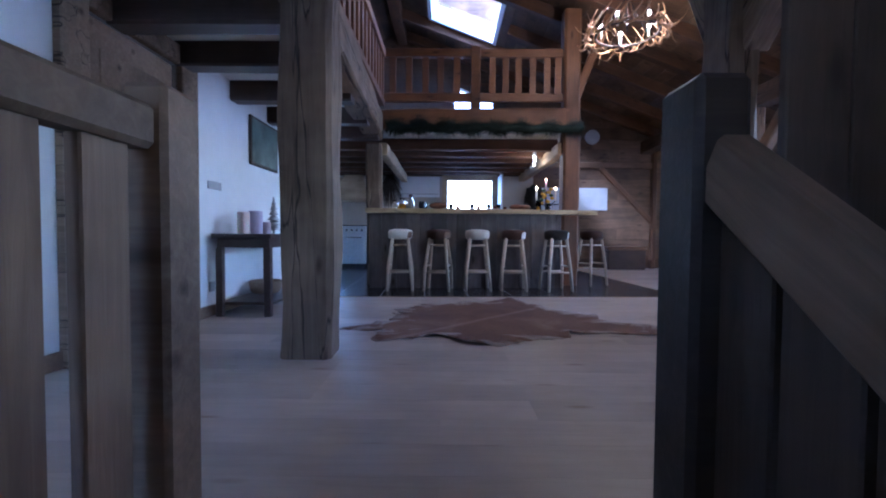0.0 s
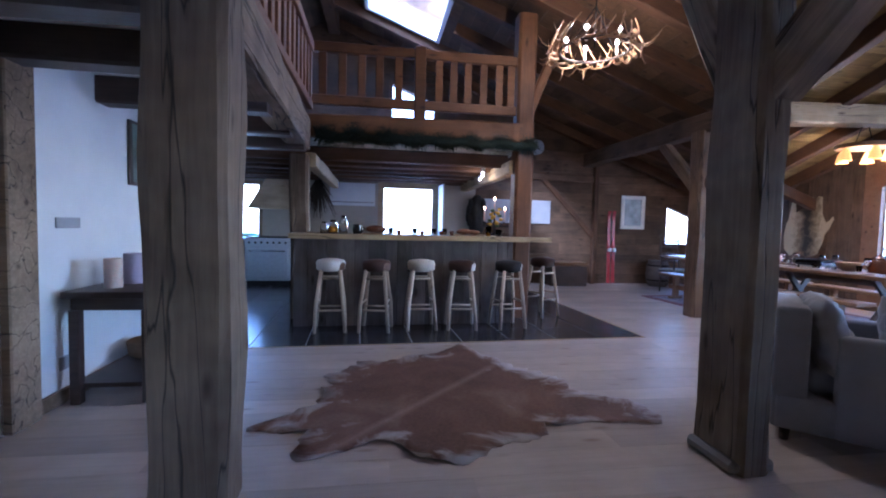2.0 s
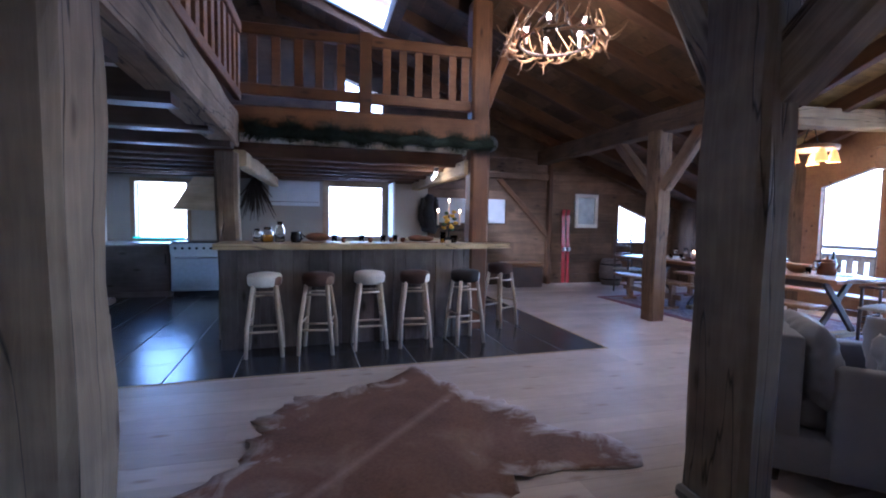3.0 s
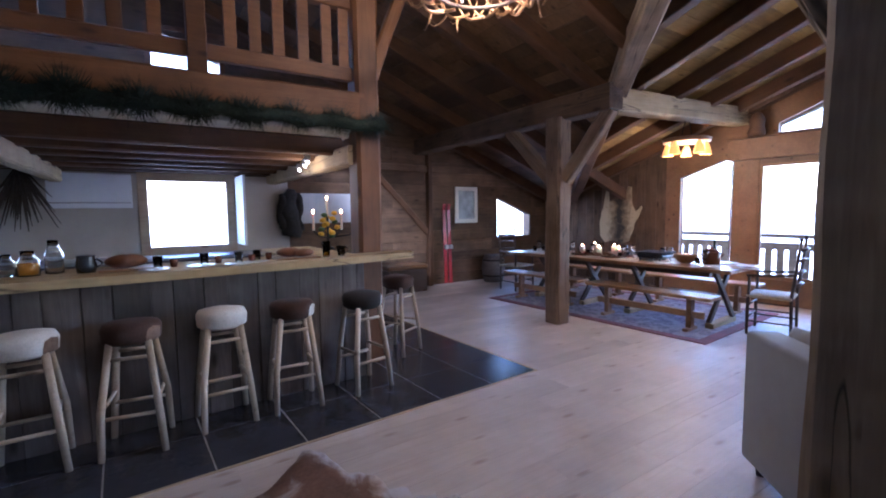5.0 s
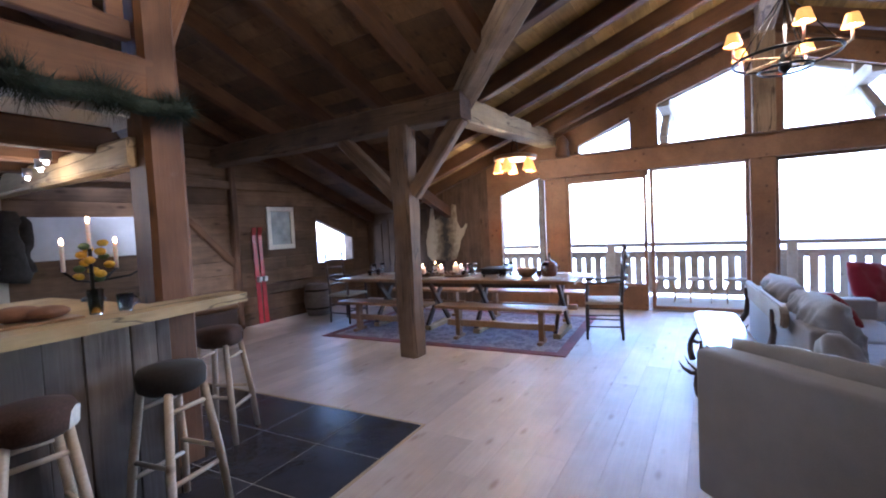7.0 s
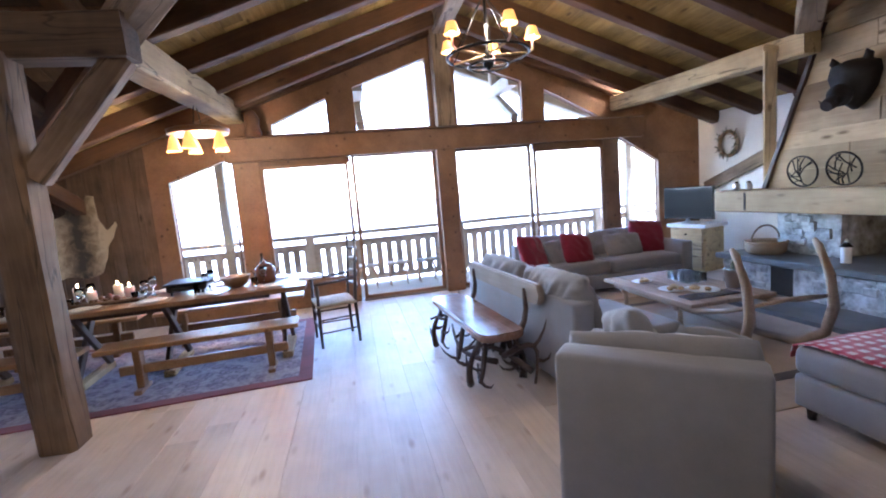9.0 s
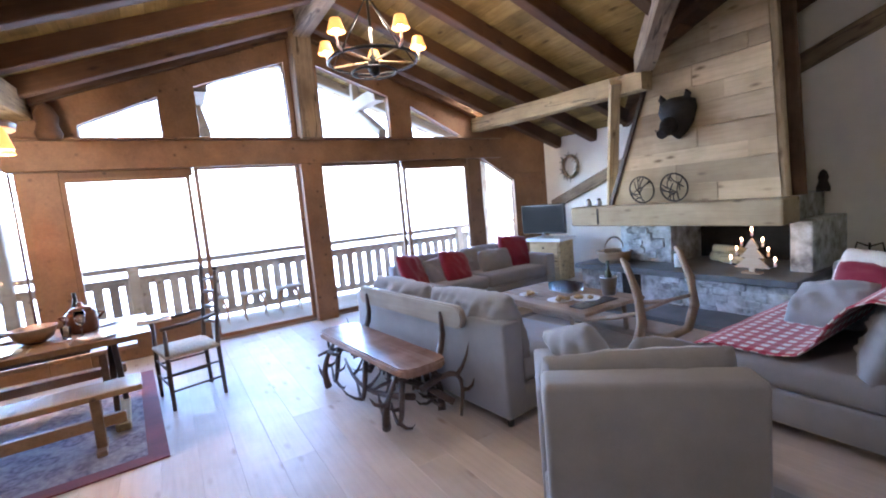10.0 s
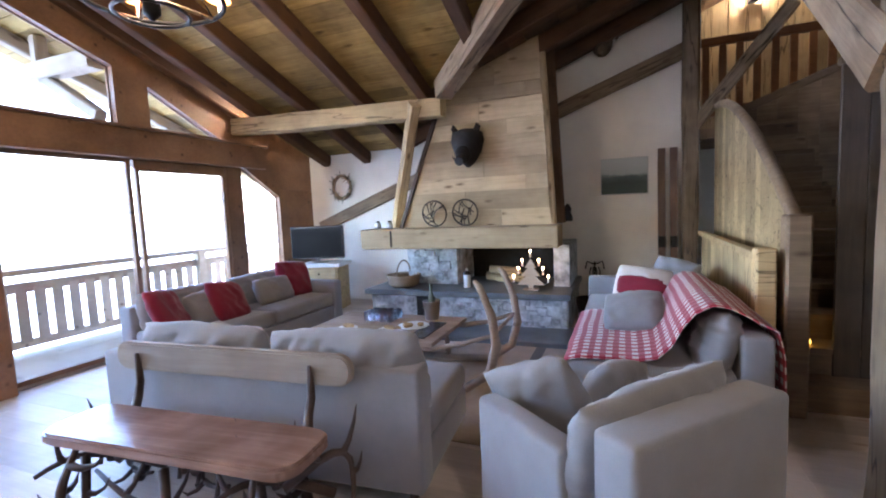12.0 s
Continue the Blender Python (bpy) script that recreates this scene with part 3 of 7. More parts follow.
# upright planes through the valleys
nN = Vector((SM / SG, -1.0, 0)).normalized()       # points to the gable side for the northern valley
nS = Vector((SM / SG, 1.0, 0)).normalized()
pN, pS = Vector((valley_x(0), CY, 0)), Vector((valley_x(0), CY, 0))
bm = cut(roof_boards((1.5, CY, gable_z(CY)), (1, 0, 0), vN, 8.7, 36, 0.205, 3.1, seed=3), pN, -nN)
lone("ceiling_gable_north", bm, CEIL_LIT, "boarded gable ceiling of reclaimed planks", "ceiling", kind="structure")
bm = cut(roof_boards((1.5, CY, gable_z(CY)), (1, 0, 0), vS, 8.7, 30, 0.205, 3.1, seed=4), pS, -nS)
lone("ceiling_gable_south", bm, CEIL_LIT, "boarded gable ceiling of reclaimed planks", "ceiling", kind="structure")
km = 1 / math.hypot(1, SM)
vE = Vector((km, 0, -SM * km))
bm = roof_boards((XR, CY, main_z(XR)), (0, 1, 0), vE, Y1 + 0.3 - CY, 52, 0.205, 2.9, seed=5)
drop_window(cut(bm, pN, nN), *SKYL)
lone("ceiling_main_north", bm, CEIL_SHADED, "boarded ceiling of the main roof slope, shade in its colour", "ceiling", kind="structure")
bm = roof_boards((XR, -3.7, main_z(XR)), (0, 1, 0), vE, CY + 3.7, 52, 0.205, 2.9, seed=6)
cut(bm, pS, nS)
lone("ceiling_main_south", bm, CEIL_SHADED, "boarded ceiling of the main roof slope, shade in its colour", "ceiling", kind="structure")
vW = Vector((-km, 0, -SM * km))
lone("ceiling_main_west", roof_boards((XR, -3.7, main_z(XR)), (0, 1, 0), vW, Y1 + 4.0, 20, 0.205, 2.9, seed=7), CEIL_SHADED, "boarded ceiling over the loft, shade in its colour", "ceiling", kind="structure")

# rafters of the gable roof, running down both slopes
def rafter(p0, p1, w=0.13, h=0.19):
    return beam("rafter", p0, p1, w, h, RAFTER, "dark stained roof rafter", "rafter", 0.004, bevel=0.01, group="roof rafters")


RD = 0.10
for x in (7.75, 6.95, 6.10, 5.25, 4.40, 3.55, 2.75):
    dy = valley_dy(x)
    for s, lim in ((1, Y1), (-1, 0)):
        e = min(dy, lim - CY if s > 0 else CY - Y0)
        if e > 0.25:
            rafter((x, CY + s * 0.1, gable_z(CY + s * 0.1) - RD), (x, CY + s * e, gable_z(CY + s * e) - RD))
# rafters of the main slope, running down to the eaves
for y in (5.25, 6.05, 6.85, 8.85, 9.80):
    x0 = XR
    dyv = abs(y - CY)
    x1 = min(X1, valley_x(dyv))
    rafter((x0, y, main_z(x0) - RD), (x1, y, main_z(x1) - RD))
for y in (7.85,):
    rafter((1.32, y, main_z(1.32) - RD), (X1, y, main_z(X1) - RD))
for y in (4.55, 3.75, 1.7, 0.9, 0.1, -0.7, -1.5):
    dyv = abs(y - CY)
    x1 = valley_x(dyv)
    rafter((XR, y, main_z(XR) - RD), (x1, y, main_z(x1) - RD))

# ridge beam, purlins, valley timbers
beam("ridge_beam", (2.1, CY, GZ - 0.16), (X1, CY, GZ - 0.16), 0.22, 0.28, OLD_BEAM, "heavy old timber ridge beam")
beam("main_ridge", (XR, -3.6, main_z(XR) - 0.14), (XR, Y1, main_z(XR) - 0.14), 0.22, 0.28, RAFTER, "dark timber main ridge beam")
beam("purlin_north", (4.82, 5.80, 2.73), (X1 - 0.02, 5.78, 2.88), 0.24, 0.26, PALE_BEAM, "pale cracked hewn purlin with a spotlight", rough=0.014)
beam("purlin_south", (5.00, -0.30, 2.70), (X1 - 0.02, -0.16, 2.77), 0.22, 0.22, PALE_BEAM, "pale cracked hewn purlin with a spotlight", rough=0.014)
beam("purlin_main", (4.72, 5.62, 2.74), (4.72, Y1, 2.70), 0.24, 0.28, DARK_BEAM, "dark old purlin over the dining post", rough=0.012)
vt = 0.02
for s in (1, -1):
    a, b = (2.15, CY + s * valley_dy(2.15), main_z(2.15) - 0.18), (4.95, CY + s * valley_dy(4.95), main_z(4.95) - 0.18)
    beam("valley_rafter", a, b, 0.20, 0.24, OLD_BEAM, "old hewn valley rafter", rough=0.012)
    c = (8.1, CY + s * valley_dy(8.1), main_z(8.1) - 0.14)
    if s > 0:
        beam("valley_rafter", b, c, 0.16, 0.20, RAFTER, "dark valley rafter")

# posts with braces
def post(name, x0, x1, y0, y1, z1, mat=OLD_BEAM, label="thick hewn old timber post", rough=0.016):
    cx, cy = (x0 + x1) / 2, (y0 + y1) / 2
    SEED[0] += 1
    bm = hewn(z1, x1 - x0, y1 - y0, rough, SEED[0], 0.03, 0.16)
    m = Matrix(((0, 1, 0, cx), (0, 0, 1, cy), (1, 0, 0, 0), (0, 0, 0, 1)))
    return tagged(part(name, bm, mat, None, "", m), label, "post", "", "structure")


post("post_left", -0.755, -0.44, 2.50, 2.80, 2.30, label="thick cracked grey-brown hewn oak post", rough=0.022)
pr = post("post_right", 1.945, 2.125, 2.58, 2.94, 4.05, label="thick dark hewn oak post on a stone pad", rough=0.02)
lone("post_pad", nb((-0.17, 0.17, -0.13, 0.13, 0.0, 0.07), bevel=0.02), plain("pad_stone", (0.2, 0.19, 0.18), 0.8), "rough stone pad under the post", "stone", kind="structure", m=pose(2.04, 2.76, 0, 0, 0, 90))
post("post_dining", 4.57, 4.81, 6.31, 6.55, 2.62, WARM_BEAM, label="square old timber post by the dining table")
beam("brace", (4.70, 6.55, 1.85), (4.71, 7.35, 2.60), 0.14, 0.16, WARM_BEAM, "old timber knee brace")
beam("brace", (4.70, 6.31, 1.85), (4.75, 5.70, 2.62), 0.14, 0.16, WARM_BEAM, "old timber knee brace")
beam("brace", (2.08, 2.86, 1.98), (2.08, 3.46, 3.15), 0.15, 0.18, OLD_BEAM, "heavy old timber knee brace", rough=0.014)
beam("brace", (2.08, 2.66, 1.96), (2.08, 1.65, 2.80), 0.16, 0.24, OLD_BEAM, "heavy old timber knee brace", rough=0.014)
beam("cross_beam", (2.08, 0.7, 3.30), (2.08, 4.2, 3.30), 0.22, 0.22, OLD_BEAM, "heavy old cross beam")

# loft over the kitchen and the left side
LOFT0, LOFT1 = 2.16, 2.42
loft = lone("floor_loft", nb((-4.2, -0.72, -3.6, Y1, 2.24, 2.36), (-0.72, 2.05, 6.55, Y1, 2.24, 2.36)), PLASTER_COOL, "white underside of the loft floor", "floor", kind="structure")
for y in (0.8, 1.85, 2.75, 3.45, 4.35, 5.25, 6.1):
    beam("joist", (X0, y, 2.15), (-0.70, y, 2.15), 0.19, 0.20, DARK_WOOD, "dark stained ceiling joist", "joist", 0.004, group="ceiling joists")
for y in (6.95, 7.55, 8.15, 8.75, 9.35, 9.8):
    beam("joist", (-3.38, y, 2.15), (1.98, y, 2.15), 0.13, 0.18, RAFTER, "dark stained ceiling joist", "joist", 0.004, group="ceiling joists")
beam("long_beam", (-0.64, 2.52, 2.29), (-0.81, 6.45, 2.28), 0.26, 0.34, OLD_BEAM, "heavy grey hewn beam from post to bar", rough=0.02)
beam("long_beam", (-0.62, -3.5, 2.26), (-0.64, 2.5, 2.26), 0.24, 0.30, RAFTER, "dark edge beam of the loft", rough=0.01)
beam("loft_beam", (-0.78, 6.50, 2.42), (2.02, 6.50, 2.46), 0.22, 0.27, RAIL_WOOD, "orange-brown front beam of the loft", rough=0.008)
beam("side_beam", (1.95, 6.5, 2.02), (1.95, Y1, 2.02), 0.14, 0.18, PALE_BEAM, "pale beam beside the kitchen", rough=0.01)
beam("side_beam", (-0.70, 6.5, 2.0), (-0.70, Y1, 2.0), 0.14, 0.18, PALE_BEAM, "pale beam beside the kitchen", rough=0.01)
post("post_bar_left", -0.93, -0.70, 6.38, 6.60, 2.05, label="old timber post at the end of the bar")
post("post_bar_right", 1.94, 2.18, 6.38, 6.62, 4.0, RAIL_WOOD, "orange-brown timber post at the bar", 0.01)
beam("brace", (2.12, 6.46, 2.75), (2.58, 6.46, 3.92), 0.12, 0.12, RAIL_WOOD, "orange-brown timber brace")

# loft balustrade
bal = thing("balustrade_loft", "orange-brown timber plank balustrade of the loft", "railing", kind="structure")
part("top_rail", nb((-0.70, 1.94, 6.44, 6.53, 3.33, 3.45), bevel=0.008), RAIL_WOOD, bal)
part("bottom_rail", nb((-0.70, 1.94, 6.45, 6.52, 2.69, 2.81), bevel=0.008), RAIL_WOOD, bal)
part("mid_post", nb((0.59, 0.73, 6.42, 6.54, 2.56, 3.48), bevel=0.008), RAIL_WOOD, bal)
for x in (-0.60, -0.36, -0.12, 0.10, 0.34, 0.86, 1.05, 1.24, 1.45, 1.66, 1.82):
    part("baluster", nb((x, x + 0.095, 6.47, 6.50, 2.79, 3.35), bevel=0.004), RAIL_WOOD, bal)
bal2 = thing("balustrade_side", "dark timber plank balustrade along the loft edge", "railing", kind="structure")
part("top_rail", nb((-0.74, -0.65, -2.0, 6.42, 3.30, 3.42), bevel=0.008), RAIL_WOOD, bal2)
part("bottom_rail", nb((-0.73, -0.66, -2.0, 6.42, 2.60, 2.70), bevel=0.008), RAIL_WOOD, bal2)
y = -1.9
while y < 6.4:
    part("baluster", nb((-0.71, -0.68, y, y + 0.11, 2.68, 3.32), bevel=0.004), RAIL_WOOD, bal2)
    y += 0.23
# roof light
rl = thing("window_15", "open-backed white roof light with bright panes", "window", kind="structure")
sx0, sx1, sy0, sy1 = SKYL
fb = bmesh.new()
mr = along((sx0, sy0, main_z(sx0)), (sx1, sy0, main_z(sx1)))
ln = math.hypot(sx1 - sx0, main_z(sx0) - main_z(sx1))
for b in ((0, ln, 0, 0.07), (0, ln, sy1 - sy0 - 0.07, sy1 - sy0), (0, 0.07, 0.07, sy1 - sy0 - 0.07), (ln - 0.07, ln, 0.07, sy1 - sy0 - 0.07)):
    box(fb, b[0], b[1], b[2], b[3], -0.06, 0.24, bevel=0.004)
WHITE_PAINT = plain("white_paint", (0.72, 0.74, 0.76), 0.5, 0, 0.05, 6.0, 0.1)
part("frame", fb, WHITE_PAINT, rl, "", mr)
pn = part("pane", nb((0.07, ln - 0.07, 0.07, sy1 - sy0 - 0.07, 0.12, 0.13)), PANE, rl, "", mr)
pn.visible_shadow = False

# balcony
bc = thing("balcony", "weathered timber balcony with plank railing", "balcony", kind="structure")
part("deck", nb((X1 + 0.2, 9.75, -3.5, 8.0, -0.20, -0.02)), DECK, bc)
part("handrail", nb((9.58, 9.72, -3.5, 8.0, 0.93, 1.0), bevel=0.01), DECK, bc)
part("upper_rail", nb((9.62, 9.68, -3.5, 8.0, 0.72, 0.84), bevel=0.01), DECK, bc)
part("lower_rail", nb((9.62, 9.68, -3.5, 8.0, 0.06, 0.16), bevel=0.01), DECK, bc)
me_sl = None
y = -3.4
while y < 7.95:
    ob = part("slat", nb((0, 0.025, 0, 0.115, 0, 0.66), bevel=0.004), DECK, bc) if me_sl is None else new("slat", me_sl)
    me_sl = ob.data
    ob.parent, ob.location = bc, (9.61, y, 0.12)
    y += 0.185
for y in (-3.3, -0.6, 2.3, 5.1, 7.9):
    part("rail_post", nb((9.56, 9.70, y - 0.07, y + 0.07, -0.02, 0.98), bevel=0.01), DECK, bc)
for y in (6.45, -1.35):
    beam("eave_post", (9.62, y, -0.02), (9.62, y, 2.9), 0.14, 0.14, DECK, "weathered balcony roof post", "post")


# purlin ends and struts under the eaves outside
for y, far in ((1.555, 9.70), (4.03, 9.70)):
    beam("eave_purlin", (X1 + 0.14, y, 3.27), (far, y, 3.27), 0.18, 0.20, DECK, "pale weathered purlin end under the eaves", rough=0.008)
    beam("eave_strut", (X1 + 0.14, y, 2.66), (9.20, y, 3.20), 0.12, 0.13, DECK, "pale weathered strut under the eaves", rough=0.006)
    beam("eave_strut", (9.25, y, 3.34), (9.25, y, gable_z(y) - 0.02), 0.13, 0.13, DECK, "pale weathered strut under the eaves", rough=0.006)
for x in (8.75, 9.55):
    for sg in (-1, 1):
        beam("eave_rafter", (x, CY + sg * 0.06, gable_z(CY) - 0.10), (x, CY + sg * 4.6, gable_z(CY + sg * 4.6) - 0.10), 0.12, 0.16, DECK, "weathered rafter under the eaves", "rafter", 0.004, group="eave rafters")


# ---- stairs ----
def planks_up(parent, boards, mat, name="plank"):
    """Upright boards: (x0, x1, y0, y1, z0, z1) each its own piece, grain upright."""
    for x0, x1, y0, y1, z0, z1 in boards:
        w, d = x1 - x0, y1 - y0
        bm = nb((0, z1 - z0, -w / 2, w / 2, -d / 2, d / 2), bevel=0.004)
        part(name, bm, mat, parent, "", Matrix(((0, 1, 0, (x0 + x1) / 2), (0, 0, 1, (y0 + y1) / 2), (1, 0, 0, z0), (0, 0, 0, 1))))


down = thing("staircase_down", "timber stairs coming up from the floor below", "stairs", kind="structure")
for i in range(12):
    y, z = STAIR[3] - i * 0.26, -i * 0.18
    part("tread", nb((STAIR[0] + 0.01, STAIR[1] - 0.01, y - 0.29, y - 0.005, z - 0.225, z - 0.18), bevel=0.006), STAIR_BOARD, down)
    part("riser", nb((STAIR[0] + 0.01, STAIR[1] - 0.01, y - 0.006, y + 0.012, z - 0.18, z - 0.02)), STAIR_BOARD, down)
railL = thing("stair_railing", "grey-brown plank railing with a square newel post", "railing")
part("newel", nb((-0.43, -0.335, 0.77, 0.90, 0.0, 1.065), bevel=0.012), STAIR_BOARD, railL)
part("handrail", nb((-0.415, -0.35, -2.2, 0.77, 0.925, 1.015), bevel=0.012), STAIR_BOARD, railL)
planks_up(railL, [(-0.40, -0.37, y, y + 0.115, 0.0, 0.93) for y in [0.60 - 0.185 * i for i in range(16)]], STAIR_BOARD)
# Stair board darkened to put the right side's shade in its colour.
RAIL_SHADED = wood("shaded_stair_board", (0.020, 0.013, 0.008), (0.050, 0.033, 0.022), (0.105, 0.075, 0.050), 0.6, 0.8, 0.35)
railR = thing("stair_railing", "plank railing sloping down beside the stairs, shade in its colour", "railing")
part("newel", nb((0.695, 0.80, 0.69, 0.84, 0.0, 1.062), bevel=0.014), RAIL_SHADED, railR)
beam("handrail", (0.745, 0.69, 0.885), (0.745, -1.8, 0.885 - 2.49 * 0.69), 0.065, 0.125, STAIR_BOARD, parent=railR, rough=0.002, bevel=0.01)
planks_up(railR, [(0.73, 0.76, y - 0.135, y, 0.0 if y > -0.4 else -0.15 + (y + 0.4) * 0.69, max(0.06, 0.83 - (0.69 - y) * 0.69)) for y in [0.67 - 0.15 * i for i in range(8)]], RAIL_SHADED)

stand(0.33, 0.56)
up = thing("staircase_up", "dark timber stairs rising to the loft", "stairs", kind="structure")
UX0, UX1 = 0.86, 1.56
for i in range(12):
    y, z = 0.62 - i * 0.235, (i + 1) * 0.195
    part("tread", nb((UX0, UX1, y - 0.26, y, z - 0.045, z), bevel=0.006), STAIR_BOARD, up)
    part("riser", nb((UX0, UX1, y - 0.03, y - 0.012, z - 0.195 + 0.002, z - 0.047)), STAIR_BOARD, up)
part("landing", nb((-0.4, 1.84, -3.6, -2.2, 2.22, 2.34)), STAIR_BOARD, up)


def sweep(y):
    """Height of the curved outer rail."""
    s = max(0.0, min(1.0, (0.62 - y) / 2.7))
    return 1.30 + 1.28 * (1 - (1 - s) ** 1.7)


cheek = thing("stair_cheek", "pale curved plank side of the stairs with a bent handrail", "railing")
part("newel", nb((1.56, 1.70, 0.60, 0.74, 0.0, 1.36), bevel=0.014), STAIR_BOARD, cheek)
yy = 0.60
while yy > -2.05:
    y0 = yy - 0.155
    bm = prism(bmesh.new(), [(y0, 0.0), (yy - 0.004, 0.0), (yy - 0.004, sweep(yy) - 0.03), (y0, sweep(y0) - 0.03)], 1.60, 1.63, "x")
    part("plank", bm, PALE_BEAM, cheek)
    yy = y0
part("handrail", tube(bmesh.new(), [(1.615, 0.62 - i * 0.135, sweep(0.62 - i * 0.135)) for i in range(21)], 0.045, 8), STAIR_BOARD, cheek)
inner = thing("stair_parapet", "dark brown plank parapet of the upper stairs", "railing")
for i in range(9):
    x0 = 1.42 - i * 0.20
    t0, t1 = 2.44 + (1.42 - x0) * 0.40, 2.44 + (1.22 - x0) * 0.40
    part("plank", prism(bmesh.new(), [(x0 - 0.198, 1.0), (x0, 1.0), (x0, t0), (x0 - 0.198, t0 + 0.08)], -2.13, -2.10, "y"), STAIR_BOARD, inner)
beam("handrail", (1.58, -2.115, 2.42), (-0.45, -2.115, 3.23), 0.06, 0.09, STAIR_BOARD, parent=inner, rough=0.002, bevel=0.01)
planks_up(inner, [(0.80, 0.83, y - 0.2, y, 0.02, 0.24 + (0.40 - y) * 0.83) for y in [0.40 - 0.205 * i for i in range(12)]], STAIR_BOARD)
landing = thing("balustrade_landing", "warm lit timber balustrade of the upper landing", "railing", kind="structure")
part("top_rail", nb((0.0, 1.84, -2.72, -2.64, 3.45, 3.55), bevel=0.006), RAIL_WOOD, landing)
part("bottom_rail", nb((0.0, 1.84, -2.72, -2.64, 2.55, 2.68), bevel=0.006), RAIL_WOOD, landing)
for i in range(9):
    part("baluster", nb((0.1 + i * 0.19, 0.18 + i * 0.19, -2.70, -2.67, 2.66, 3.47), bevel=0.004), RAIL_WOOD, landing)
stand(0.20, -0.20)
scr = thing("stair_screen", "tall plank screen at the foot of the stairs, shade in its colour", "screen")
planks_up(scr, [(0.83 + i * 0.155, 0.83 + i * 0.155 + 0.152, 1.12, 1.15, 0.0, 2.34) for i in range(4)], RAIL_SHADED)
part("cap", nb((0.81, 1.46, 1.10, 1.17, 2.34, 2.39), bevel=0.006), STAIR_BOARD, scr)
stand(0.33, 0.56)
lamp2 = thing("step_light", "small amber light on the stair step", "lamp", Matrix.Translation((1.46, 0.33, 0.405)))
part("glow", lathe(bmesh.new(), [(0.03, 0.0), (0.035, 0.02), (0.02, 0.045), (0.004, 0.05)], seg=10), glowing("amber_glow", (1.0, 0.55, 0.06), 0.25), lamp2)
stand(0.19, 0.66)
low = thing("stair_guard", "pale plank guard panel with a short newel", "railing")
part("newel", nb((1.88, 2.00, 0.50, 0.62, 0.0, 1.14), bevel=0.012), PALE_BEAM, low)
part("cap", nb((1.90, 1.98, -2.05, 0.50, 1.04, 1.10), bevel=0.008), PALE_BEAM, low)
planks_up(low, [(1.92, 1.95, y - 0.20, y, 0.0, 1.05) for y in [0.49 - 0.205 * i for i in range(12)]], PALE_BEAM)
stand()
post("post_stair", 2.13, 2.31, -1.73, -1.55, 4.1, label="pale old timber post at the stairs")
beam("brace", (2.25, -1.62, 2.30), (1.20, -1.62, 3.66), 0.13, 0.15, OLD_BEAM, "pale old timber brace at the stairs")
beam("wall_rafter", (7.95, Y0 + 0.03, 1.27), (2.20, Y0 + 0.03, 3.38), 0.06, 0.20, OLD_BEAM, "old sloping timber set in the plaster wall")

# ---- fireplace ----
STONE = plain("grey_stone", (0.37, 0.405, 0.43), 0.7, 0, 0.7, 7.0, 0.7)
SLAB = plain("slate_slab", (0.11, 0.125, 0.135), 0.4, 0, 0.35, 3.0, 0.35)
# Soot on the fire back; the same black paints the niche's shade.
SOOT_SHADE = plain("soot_shade", (0.02, 0.019, 0.018), 0.95, 0, 0.3, 6.0, 0.3)
stand(0.10, 0.41, -0.025)
fp = thing("fireplace", "stone fireplace with a board-clad hood and pale mantel beam", "fireplace")
part("stone_base", nb((3.50, 6.10, -2.20, -0.80, 0.0, 0.42), bevel=0.02), STONE, fp)
part("hearth_slab", nb((3.46, 6.16, -2.20, -0.72, 0.42, 0.49), bevel=0.012), SLAB, fp)
# Flat dark sheet on the stone front, drawn as the shade inside a recess.
part("niche", nb((5.15, 5.42, -0.80, -0.795, 0.05, 0.40)), SOOT_SHADE, fp)
part("left_cheek", nb((5.00, 5.75, -2.2, -1.25, 0.49, 1.02), bevel=0.01), STONE, fp)
part("right_cheek", nb((3.52, 3.72, -2.2, -1.25, 0.49, 1.02), bevel=0.01), STONE, fp)
part("fire_back", nb((3.72, 5.00, -2.2, -1.95, 0.49, 1.02)), SOOT_SHADE, fp)
rng = random.Random(11)
for k in range(46):
    x, z = 3.52 + rng.random() * 2.45, 0.02 + rng.random() * 0.34
    w, h = 0.10 + rng.random() * 0.2, 0.05 + rng.random() * 0.09
    if 5.0 < x + w / 2 < 5.5:
        continue
    part("stone", nb((x, min(6.09, x + w), -0.815, -0.795 + rng.random() * 0.02, z, min(0.415, z + h)), bevel=0.012), STONE, fp)
for k in range(20):
    x, z = 5.02 + rng.random() * 0.55, 0.5 + rng.random() * 0.42
    part("stone", nb((x, x + 0.08 + rng.random() * 0.1, -1.262, -1.235 + rng.random() * 0.015, z, z + 0.05 + rng.random() * 0.07), bevel=0.01), STONE, fp)
man = part("mantel", nb((3.59, 6.20, -1.16, -0.76, 1.02, 1.285), bevel=0.022, seg=2), HOOD_BOARD, fp, "pale hewn mantel beam")
part("iron_strap", nb((5.72, 5.745, -0.765, -0.754, 1.05, 1.26)), BLACK_METAL, man)
